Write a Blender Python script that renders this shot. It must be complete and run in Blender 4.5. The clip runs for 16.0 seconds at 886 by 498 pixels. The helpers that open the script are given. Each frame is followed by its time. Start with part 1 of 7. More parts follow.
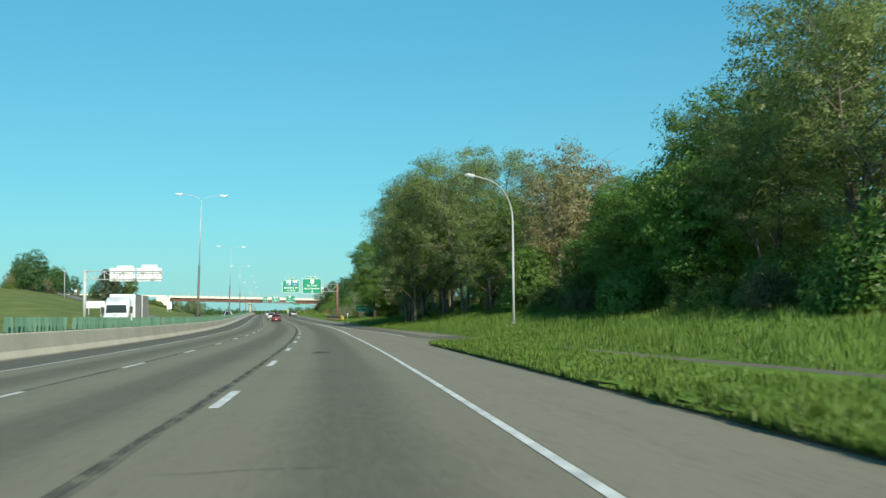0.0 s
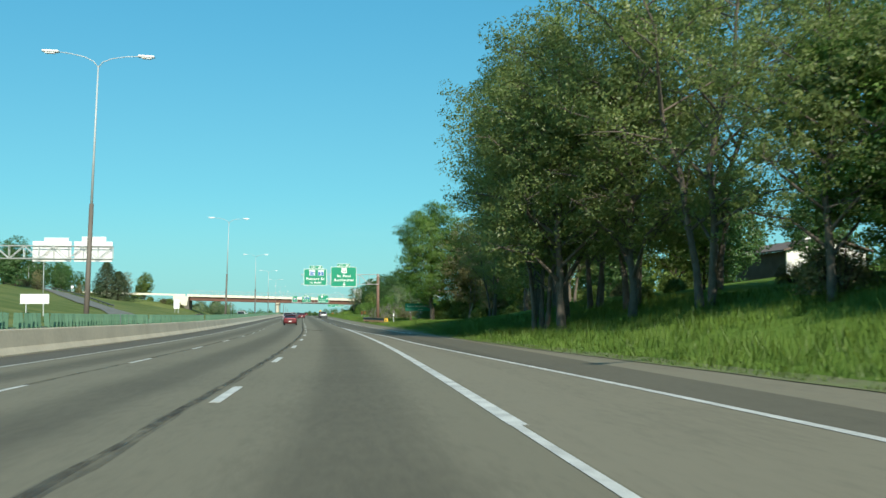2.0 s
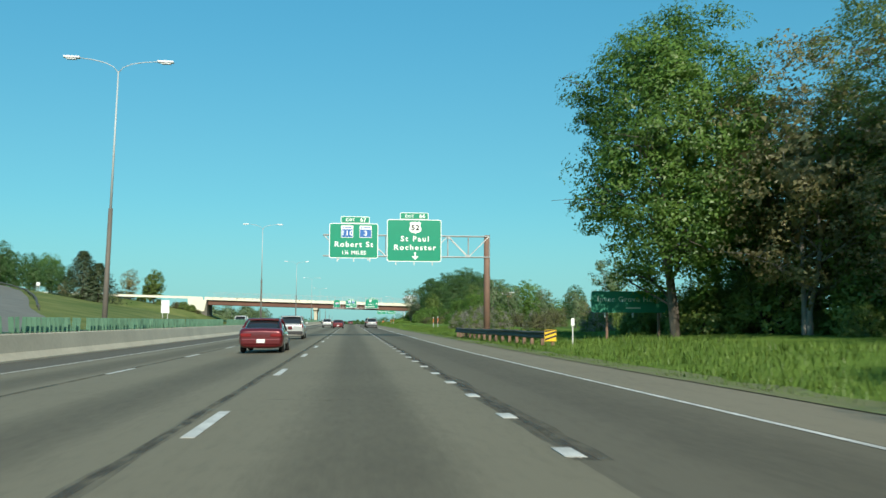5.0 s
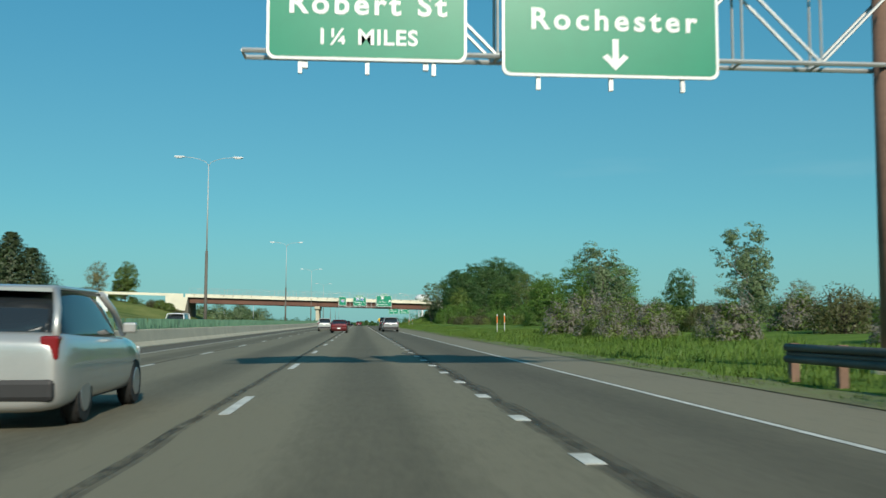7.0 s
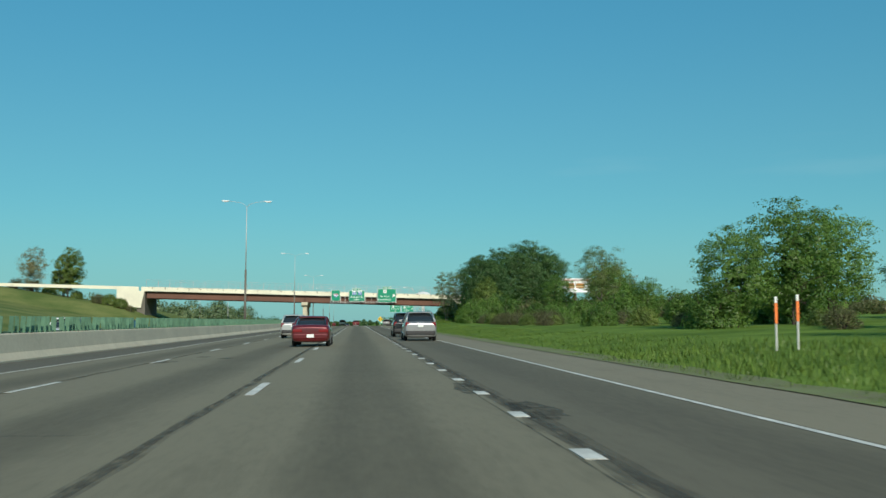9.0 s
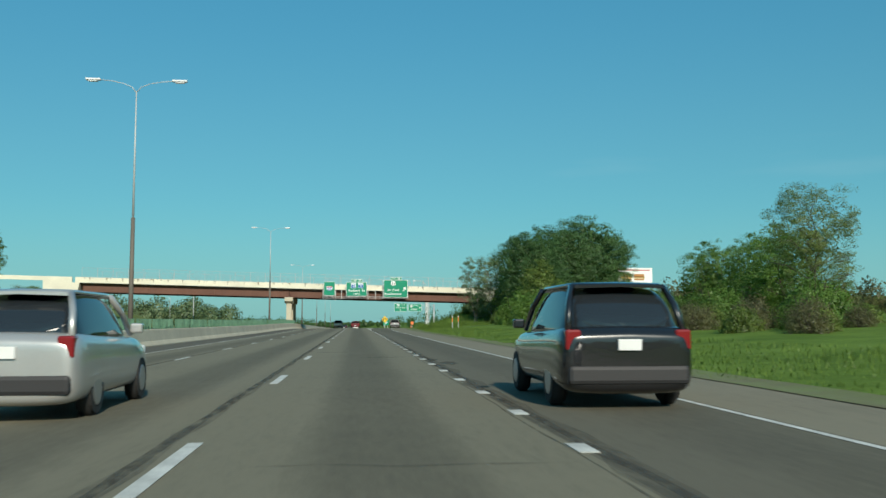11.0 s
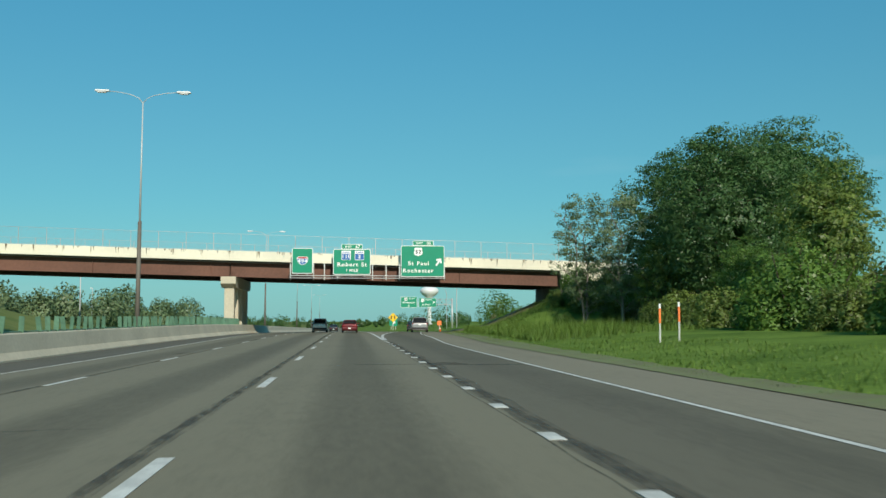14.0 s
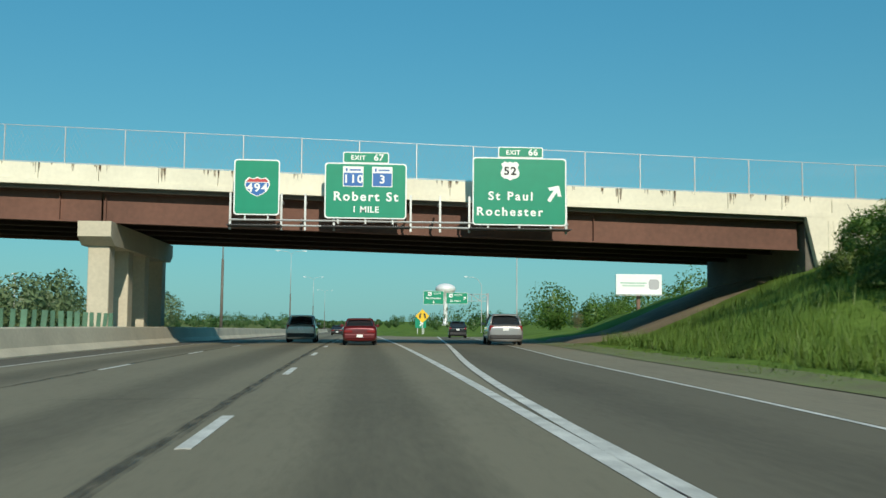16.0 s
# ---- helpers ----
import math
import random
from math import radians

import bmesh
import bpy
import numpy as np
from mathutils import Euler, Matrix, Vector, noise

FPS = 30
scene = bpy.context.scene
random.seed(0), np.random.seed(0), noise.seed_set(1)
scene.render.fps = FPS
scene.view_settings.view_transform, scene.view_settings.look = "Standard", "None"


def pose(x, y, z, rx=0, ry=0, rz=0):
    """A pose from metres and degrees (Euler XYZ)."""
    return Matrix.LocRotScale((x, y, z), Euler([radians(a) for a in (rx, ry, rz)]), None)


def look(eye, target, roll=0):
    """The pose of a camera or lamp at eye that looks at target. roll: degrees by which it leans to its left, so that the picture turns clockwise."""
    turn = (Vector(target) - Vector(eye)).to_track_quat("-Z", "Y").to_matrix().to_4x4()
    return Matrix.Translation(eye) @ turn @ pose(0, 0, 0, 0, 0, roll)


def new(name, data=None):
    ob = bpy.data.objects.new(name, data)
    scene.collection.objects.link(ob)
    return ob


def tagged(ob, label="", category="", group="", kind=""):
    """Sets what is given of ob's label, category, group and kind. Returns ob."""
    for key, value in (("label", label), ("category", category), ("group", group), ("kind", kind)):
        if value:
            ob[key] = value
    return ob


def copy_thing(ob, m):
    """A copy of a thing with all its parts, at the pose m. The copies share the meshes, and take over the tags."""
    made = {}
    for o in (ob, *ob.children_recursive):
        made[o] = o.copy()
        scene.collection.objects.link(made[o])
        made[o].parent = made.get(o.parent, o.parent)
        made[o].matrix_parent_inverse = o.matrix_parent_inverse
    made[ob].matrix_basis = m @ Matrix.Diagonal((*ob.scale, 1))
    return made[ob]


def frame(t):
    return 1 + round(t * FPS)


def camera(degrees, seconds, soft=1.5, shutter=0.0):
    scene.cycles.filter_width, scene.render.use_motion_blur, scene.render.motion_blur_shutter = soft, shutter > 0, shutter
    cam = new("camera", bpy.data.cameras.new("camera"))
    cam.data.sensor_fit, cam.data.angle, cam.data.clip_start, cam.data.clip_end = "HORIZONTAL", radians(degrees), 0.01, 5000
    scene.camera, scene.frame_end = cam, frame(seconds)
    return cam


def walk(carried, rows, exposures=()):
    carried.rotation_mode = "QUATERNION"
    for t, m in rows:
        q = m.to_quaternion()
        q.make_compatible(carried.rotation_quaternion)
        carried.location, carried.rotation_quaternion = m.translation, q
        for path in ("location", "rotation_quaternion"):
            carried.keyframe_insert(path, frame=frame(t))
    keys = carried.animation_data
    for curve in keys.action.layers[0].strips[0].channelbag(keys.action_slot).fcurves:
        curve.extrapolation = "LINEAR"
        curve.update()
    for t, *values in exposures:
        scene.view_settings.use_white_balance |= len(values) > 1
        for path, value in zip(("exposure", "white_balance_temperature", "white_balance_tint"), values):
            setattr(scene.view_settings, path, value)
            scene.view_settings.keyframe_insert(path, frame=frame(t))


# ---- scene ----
import itertools

# ---------------------------------------------------------------- camera
cam = camera(48.5, 16.0, soft=1.47, shutter=0.12)
EXPOSURES = [(0.0, 0.45), (3.5, 0.42), (5.2, 0.3), (7.3, -0.04), (9.0, -0.02), (12.0, -0.03), (13.5, 0.02), (15.0, 0.04), (16.0, -0.03)]
# seconds, x, y, z, heading, pitch, roll
ROWS = [
    (0.0, -5.68, -0.00, 2.365, -10.29, 3.43, 0.45),
    (0.5, -4.62, 15.03, 2.178, -9.87, 3.57, 0.62),
    (1.0, -3.62, 30.05, 2.002, -9.35, 3.57, 0.56),
    (1.5, -2.72, 45.01, 1.845, -8.80, 3.61, 0.25),
    (2.0, -1.97, 59.98, 1.706, -8.17, 3.64, 0.10),
    (2.5, -1.32, 74.96, 1.587, -7.57, 3.76, 0.02),
    (3.0, -0.79, 89.93, 1.491, -7.09, 3.93, -0.32),
    (3.5, -0.39, 104.89, 1.415, -6.57, 4.06, -0.62),
    (4.0, -0.12, 119.80, 1.354, -6.09, 4.14, -0.48),
    (4.5, 0.04, 134.67, 1.313, -5.67, 4.18, -0.30),
    (5.0, 0.11, 149.47, 1.284, -5.35, 4.19, -0.25),
    (7.5, 0.16, 222.59, 1.171, -4.84, 4.26, -0.01),
    (8.0, 0.15, 237.15, 1.160, -4.86, 4.32, 0.01),
    (8.5, 0.14, 251.67, 1.157, -4.91, 4.34, 0.05),
    (9.0, 0.12, 266.17, 1.164, -5.03, 4.17, 0.09),
    (11.5, -0.01, 338.56, 1.198, -5.12, 4.23, 0.06),
    (12.0, 0.00, 353.03, 1.202, -5.26, 4.25, 0.06),
    (12.5, 0.02, 367.50, 1.204, -5.30, 4.21, 0.09),
    (13.0, 0.04, 381.96, 1.204, -5.37, 4.11, 0.04),
    (13.5, 0.05, 396.40, 1.204, -5.39, 4.12, 0.02),
    (14.0, 0.04, 410.82, 1.203, -5.40, 4.15, 0.05),
    (14.5, 0.02, 425.26, 1.203, -5.33, 4.12, 0.10),
    (15.0, 0.01, 439.73, 1.204, -5.23, 4.15, -0.00),
    (15.5, 0.00, 454.19, 1.192, -5.06, 4.17, -0.20),
    (16.0, -0.00, 468.65, 1.160, -4.85, 4.17, -0.39),
]
walk(cam, [(t, pose(x, y, z, 90 + pitch, roll, yaw)) for t, x, y, z, yaw, pitch, roll in ROWS], EXPOSURES)

# ---------------------------------------------------------------- light
SUN_TO = Vector((0.155, -1.0, 0.59)).normalized()
world = bpy.data.worlds.new("world")
scene.world = world
world.use_nodes = True
wn = world.node_tree
sky = wn.nodes.new("ShaderNodeTexSky")
sky.sky_type = 'NISHITA'
sky.sun_disc = False
sky.sun_elevation = math.asin(SUN_TO.z)
sky.sun_rotation = math.atan2(SUN_TO.x, SUN_TO.y)
sky.altitude = 250
sky.air_density = 1.0
sky.dust_density = 0.6
sky.ozone_density = 1.0
SKY = 0.12


def sky_node(kind, op, a, b):
    n = wn.nodes.new(kind)
    n.operation = op
    wn.links.new(a, n.inputs[0])
    if isinstance(b, tuple):
        n.inputs[1].default_value = b
    else:
        wn.links.new(b, n.inputs[1])
    return n.outputs[0]


# clear cool air: the glow towards the horizon is held back and turned to teal
dim = sky_node("ShaderNodeVectorMath", 'MULTIPLY', sky.outputs[0], (SKY, SKY, SKY))
even = wn.nodes.new("ShaderNodeGamma")
even.inputs[1].default_value = 0.6
wn.links.new(dim, even.inputs[0])
TEAL = (0.206 / SKY, 0.558 / SKY, 0.624 / SKY)
tinted = sky_node("ShaderNodeVectorMath", 'MULTIPLY', even.outputs[0], TEAL)
# pale haze low over the horizon
hco = wn.nodes.new("ShaderNodeTexCoord")
hsep = wn.nodes.new("ShaderNodeSeparateXYZ")
wn.links.new(hco.outputs["Generated"], hsep.inputs[0])
hazy = wn.nodes.new("ShaderNodeMapRange")
hazy.interpolation_type = 'SMOOTHSTEP'
hazy.inputs[1].default_value = 0.13
hazy.inputs[2].default_value = -0.01
hazy.inputs[3].default_value = 0.0
hazy.inputs[4].default_value = 0.55
wn.links.new(hsep.outputs[2], hazy.inputs[0])
haze = wn.nodes.new("ShaderNodeMix")
haze.data_type = 'RGBA'
wn.links.new(hazy.outputs[0], haze.inputs[0])
wn.links.new(tinted, haze.inputs[6])
haze.inputs[7].default_value = (0.27 / SKY, 0.52 / SKY, 0.53 / SKY, 1)
tinted = haze.outputs[2]
# deeper blue higher up
high = wn.nodes.new("ShaderNodeMapRange")
high.interpolation_type = 'SMOOTHSTEP'
high.inputs[1].default_value = 0.12
high.inputs[2].default_value = 0.36
wn.links.new(hsep.outputs[2], high.inputs[0])
deep = wn.nodes.new("ShaderNodeMix")
deep.data_type = 'RGBA'
deep.inputs[6].default_value = (1, 1, 1, 1)
deep.inputs[7].default_value = (0.8, 1.01, 1.1, 1)
wn.links.new(high.outputs[0], deep.inputs[0])
tinted = sky_node("ShaderNodeVectorMath", 'MULTIPLY', tinted, deep.outputs[2])
# thin streaks of high cloud
wco = wn.nodes.new("ShaderNodeTexCoord")
wmap = wn.nodes.new("ShaderNodeMapping")
wmap.inputs["Scale"].default_value = (1.6, 1.6, 11.0)
wmap.inputs["Rotation"].default_value = (0.06, 0.05, 0)
wn.links.new(wco.outputs["Generated"], wmap.inputs[0])
wisp = wn.nodes.new("ShaderNodeTexNoise")
wisp.inputs["Scale"].default_value = 1.7
wisp.inputs["Detail"].default_value = 6
wn.links.new(wmap.outputs[0], wisp.inputs["Vector"])
thin = wn.nodes.new("ShaderNodeMapRange")
thin.inputs[1].default_value = 0.60
thin.inputs[2].default_value = 0.85
thin.inputs[3].default_value = 0.0
thin.inputs[4].default_value = 0.16
wn.links.new(wisp.outputs[0], thin.inputs[0])
cloud = wn.nodes.new("ShaderNodeMix")
cloud.data_type = 'RGBA'
wn.links.new(thin.outputs[0], cloud.inputs[0])
wn.links.new(tinted, cloud.inputs[6])
cloud.inputs[7].default_value = (4.0, 5.6, 5.8, 1)
wn.links.new(cloud.outputs[2], wn.nodes["Background"].inputs[0])
wn.nodes["Background"].inputs[1].default_value = SKY

sun = new("sun", bpy.data.lights.new("sun", 'SUN'))
sun.data.energy = 4.25
sun.data.angle = radians(0.53)
sun.data.color = (1.0, 0.92, 0.76)
sun.matrix_world = look(SUN_TO * 50, (0, 0, 0))


# ---------------------------------------------------------------- materials
def material(name, color, rough=0.8, metal=0.0, vary=0.25, scale=1.0, fine=12.0, bump=0.0, tint=None, coat=0.0, island=0.0, spec=0.5):
    """A principled material whose colour varies at two scales, in metres."""
    m = bpy.data.materials.new(name)
    m.use_nodes = True
    nt = m.node_tree
    b = nt.nodes["Principled BSDF"]
    b.inputs["Roughness"].default_value = rough
    b.inputs["Metallic"].default_value = metal
    b.inputs["Specular IOR Level"].default_value = spec
    b.inputs["Coat Weight"].default_value = coat
    b.inputs["Coat Roughness"].default_value = 0.04
    tc = nt.nodes.new("ShaderNodeTexCoord")
    n1 = nt.nodes.new("ShaderNodeTexNoise")
    n1.inputs["Scale"].default_value = scale
    n1.inputs["Detail"].default_value = 5
    n2 = nt.nodes.new("ShaderNodeTexNoise")
    n2.inputs["Scale"].default_value = fine
    n2.inputs["Detail"].default_value = 3
    for n in (n1, n2):
        nt.links.new(tc.outputs["Object"], n.inputs["Vector"])
    add = nt.nodes.new("ShaderNodeMath")
    add.operation = 'MULTIPLY_ADD'
    add.inputs[1].default_value = 0.5
    nt.links.new(n2.outputs[0], add.inputs[0])
    nt.links.new(n1.outputs[0], add.inputs[2])
    last = add.outputs[0]
    if island:
        geo = nt.nodes.new("ShaderNodeNewGeometry")
        ia = nt.nodes.new("ShaderNodeMath")
        ia.operation = 'MULTIPLY_ADD'
        ia.inputs[1].default_value = island
        nt.links.new(geo.outputs["Random Per Island"], ia.inputs[0])
        nt.links.new(last, ia.inputs[2])
        last = ia.outputs[0]
    ramp = nt.nodes.new("ShaderNodeMapRange")
    ramp.inputs[1].default_value = 0.45
    ramp.inputs[2].default_value = 1.05 + island
    nt.links.new(last, ramp.inputs[0])
    mix = nt.nodes.new("ShaderNodeMix")
    mix.data_type = 'RGBA'
    c = Vector(color)
    t = Vector(tint) if tint else c * (1 + vary)
    lo = c * (1 - vary)
    mix.inputs[6].default_value = (*lo, 1)
    mix.inputs[7].default_value = (*t, 1)
    nt.links.new(ramp.outputs[0], mix.inputs[0])
    nt.links.new(mix.outputs[2], b.inputs["Base Color"])
    if bump:
        bp = nt.nodes.new("ShaderNodeBump")
        bp.inputs["Strength"].default_value = bump
        bp.inputs["Distance"].default_value = 0.02
        nt.links.new(n2.outputs[0], bp.inputs["Height"])
        nt.links.new(bp.outputs[0], b.inputs["Normal"])
    return m


def leaf_material(name, dark, light, back=0.35):
    """Leaves: matt front, light shining through, each clump its own green."""
    m = bpy.data.materials.new(name)
    m.use_nodes = True
    nt = m.node_tree
    nt.nodes.clear()
    out = nt.nodes.new("ShaderNodeOutputMaterial")
    geo = nt.nodes.new("ShaderNodeNewGeometry")
    tc = nt.nodes.new("ShaderNodeTexCoord")
    info = nt.nodes.new("ShaderNodeObjectInfo")
    broad = nt.nodes.new("ShaderNodeTexNoise")
    broad.inputs["Scale"].default_value = 0.33
    broad.inputs["Detail"].default_value = 1
    bough = nt.nodes.new("ShaderNodeTexNoise")
    bough.inputs["Scale"].default_value = 1.4
    bough.inputs["Detail"].default_value = 2
    last = None
    for socket, weight in ((broad.outputs[0], 0.9), (bough.outputs[0], 0.7), (geo.outputs["Random Per Island"], 0.22), (info.outputs["Random"], 0.22)):
        n = nt.nodes.new("ShaderNodeMath")
        n.operation = 'MULTIPLY_ADD'
        n.inputs[1].default_value = weight
        nt.links.new(socket, n.inputs[0])
        if last is None:
            n.inputs[2].default_value = 0.0
        else:
            nt.links.new(last, n.inputs[2])
        last = n.outputs[0]
    for n in (broad, bough):
        nt.links.new(tc.outputs["Object"], n.inputs["Vector"])
    mr = nt.nodes.new("ShaderNodeMapRange")
    mr.inputs[1].default_value = 0.66
    mr.inputs[2].default_value = 1.38
    nt.links.new(last, mr.inputs[0])
    mix = nt.nodes.new("ShaderNodeMix")
    mix.data_type = 'RGBA'
    mix.inputs[6].default_value = (*dark, 1)
    mix.inputs[7].default_value = (*light, 1)
    nt.links.new(mr.outputs[0], mix.inputs[0])
    dif = nt.nodes.new("ShaderNodeBsdfDiffuse")
    tr = nt.nodes.new("ShaderNodeBsdfTranslucent")
    gl = nt.nodes.new("ShaderNodeBsdfGlossy")
    gl.inputs["Roughness"].default_value = 0.45
    gl.inputs["Color"].default_value = (0.5, 0.5, 0.5, 1)
    nt.links.new(mix.outputs[2], dif.inputs[0])
    nt.links.new(mix.outputs[2], tr.inputs[0])
    s1 = nt.nodes.new("ShaderNodeMixShader")
    s1.inputs[0].default_value = back
    nt.links.new(dif.outputs[0], s1.inputs[1])
    nt.links.new(tr.outputs[0], s1.inputs[2])
    s2 = nt.nodes.new("ShaderNodeMixShader")
    s2.inputs[0].default_value = 0.05
    nt.links.new(s1.outputs[0], s2.inputs[1])
    nt.links.new(gl.outputs[0], s2.inputs[2])
    nt.links.new(s2.outputs[0], out.inputs[0])
    return m


def plain(name, color, rough=0.5, metal=0.0, coat=0.0):
    return material(name, color, rough, metal, vary=0.06, scale=2.0, fine=30.0, coat=coat)


def glass_material(name, color):
    m = bpy.data.materials.new(name)
    m.use_nodes = True
    b = m.node_tree.nodes["Principled BSDF"]
    b.inputs["Base Color"].default_value = (*color, 1)
    b.inputs["Roughness"].default_value = 0.05
    b.inputs["Specular IOR Level"].default_value = 0.8
    return m


def road_material(name, base, tyre):
    """Worn asphalt: long streaks, darker oil bands in the lane middle, stains. U of the UV map is the offset in metres, V the length."""
    m = bpy.data.materials.new(name)
    m.use_nodes = True
    nt = m.node_tree
    b = nt.nodes["Principled BSDF"]
    b.inputs["Roughness"].default_value = 0.9
    b.inputs["Specular IOR Level"].default_value = 0.3
    uv = nt.nodes.new("ShaderNodeUVMap")
    uv.uv_map = "road"
    sep = nt.nodes.new("ShaderNodeSeparateXYZ")
    nt.links.new(uv.outputs[0], sep.inputs[0])

    def math_(op, a, bb=None, c=None):
        n = nt.nodes.new("ShaderNodeMath")
        n.operation = op
        for i, v in enumerate((a, bb, c)):
            if v is None:
                continue
            if isinstance(v, (int, float)):
                n.inputs[i].default_value = v
            else:
                nt.links.new(v, n.inputs[i])
        return n.outputs[0]

    # streaks along the road
    mp = nt.nodes.new("ShaderNodeMapping")
    mp.inputs["Scale"].default_value = (2.2, 0.03, 1)
    nt.links.new(uv.outputs[0], mp.inputs[0])
    streak = nt.nodes.new("ShaderNodeTexNoise")
    streak.inputs["Scale"].default_value = 1.0
    streak.inputs["Detail"].default_value = 4
    nt.links.new(mp.outputs[0], streak.inputs["Vector"])
    blot = nt.nodes.new("ShaderNodeTexNoise")
    blot.inputs["Scale"].default_value = 0.25
    blot.inputs["Detail"].default_value = 6
    nt.links.new(uv.outputs[0], blot.inputs["Vector"])
    grain = nt.nodes.new("ShaderNodeTexNoise")
    grain.inputs["Scale"].default_value = 60.0
    nt.links.new(uv.outputs[0], grain.inputs["Vector"])
    mp2 = nt.nodes.new("ShaderNodeMapping")
    mp2.inputs["Scale"].default_value = (9.0, 1.6, 1)
    nt.links.new(uv.outputs[0], mp2.inputs[0])
    mottle = nt.nodes.new("ShaderNodeTexNoise")
    mottle.inputs["Scale"].default_value = 1.0
    mottle.inputs["Detail"].default_value = 6
    mottle.inputs["Roughness"].default_value = 0.7
    nt.links.new(mp2.outputs[0], mottle.inputs["Vector"])
    # oil band: distance from the lane's middle, lanes 3.66 wide from -1.63
    lane = math_('ADD', sep.outputs[0], 1.63 + 3.66 * 8)
    lane = math_('MODULO', lane, 3.66)
    mid = math_('ABSOLUTE', math_('SUBTRACT', lane, 1.83))
    band = nt.nodes.new("ShaderNodeMapRange")
    band.interpolation_type = 'SMOOTHERSTEP'
    band.inputs[1].default_value = 0.2
    band.inputs[2].default_value = 1.25
    band.inputs[3].default_value = tyre
    band.inputs[4].default_value = 1.0
    nt.links.new(mid, band.inputs[0])
    f = math_('MULTIPLY', band.outputs[0], math_('MULTIPLY_ADD', streak.outputs[0], 0.35, 0.82))
    f = math_('MULTIPLY', f, math_('MULTIPLY_ADD', blot.outputs[0], 0.35, 0.83))
    f = math_('MULTIPLY', f, math_('MULTIPLY_ADD', grain.outputs[0], 0.5, 0.75))
    f = math_('MULTIPLY', f, math_('MULTIPLY_ADD', mottle.outputs[0], 0.7, 0.65))
    mix = nt.nodes.new("ShaderNodeMix")
    mix.data_type = 'RGBA'
    mix.inputs[6].default_value = (0, 0, 0, 1)
    mix.inputs[7].default_value = (*base, 1)
    nt.links.new(f, mix.inputs[0])
    nt.links.new(mix.outputs[2], b.inputs["Base Color"])
    bp = nt.nodes.new("ShaderNodeBump")
    bp.inputs["Strength"].default_value = 0.3
    bp.inputs["Distance"].default_value = 0.01
    nt.links.new(grain.outputs[0], bp.inputs["Height"])
    nt.links.new(bp.outputs[0], b.inputs["Normal"])
    return m


ASPHALT = road_material("asphalt", (0.194, 0.178, 0.125), 0.64)
ASPHALT_AUX = road_material("auxiliary_asphalt", (0.137, 0.126, 0.091), 0.8)
SHOULDER = road_material("shoulder_asphalt", (0.222, 0.201, 0.144), 0.97)
SHOULDER_DARK = road_material("left_shoulder_asphalt", (0.115, 0.108, 0.085), 0.95)
RAMP_ASPHALT = material("ramp_asphalt", (0.17, 0.165, 0.14), 0.9, vary=0.2, scale=0.3, fine=8)
def worn_stain(name, color, lo, hi, along=0.25, scale=5.0):
    """Tar or oil that has worn thin: the asphalt shows through in flecks."""
    m = material(name, color, 0.9, vary=0.3, scale=1.6, fine=16)
    nt = m.node_tree
    tc = nt.nodes.new("ShaderNodeTexCoord")
    mp = nt.nodes.new("ShaderNodeMapping")
    mp.inputs["Scale"].default_value = (1.0, along, 1.0)
    nt.links.new(tc.outputs["Object"], mp.inputs[0])
    n = nt.nodes.new("ShaderNodeTexNoise")
    n.inputs["Scale"].default_value = scale
    n.inputs["Detail"].default_value = 7
    n.inputs["Roughness"].default_value = 0.7
    nt.links.new(mp.outputs[0], n.inputs["Vector"])
    r = nt.nodes.new("ShaderNodeMapRange")
    r.inputs[1].default_value = 0.36
    r.inputs[2].default_value = 0.64
    r.inputs[3].default_value = lo
    r.inputs[4].default_value = hi
    nt.links.new(n.outputs[0], r.inputs[0])
    nt.links.new(r.outputs[0], nt.nodes["Principled BSDF"].inputs["Alpha"])
    return m


SEAM_CORE = worn_stain("worn_tar_seam", (0.08, 0.078, 0.064), 0.1, 0.62)
SEAM_HAZE = worn_stain("faint_tar_smear", (0.08, 0.078, 0.064), 0.0, 0.42)
STAIN = worn_stain("stained_asphalt", (0.07, 0.068, 0.055), 0.0, 0.8, 0.8, 4.0)
RUN_OFF = worn_stain("rusty_run_off", (0.17, 0.115, 0.065), 0.25, 0.9, 0.6, 3.0)
PAINT = material("road_paint", (0.56, 0.56, 0.52), 0.7, vary=0.38, scale=1.8, fine=22, bump=0.1)
GRASS = material("grass_ground", (0.098, 0.19, 0.03), 0.95, vary=0.45, scale=0.22, fine=3.5, bump=0.9, tint=(0.165, 0.255, 0.05), spec=0.05)


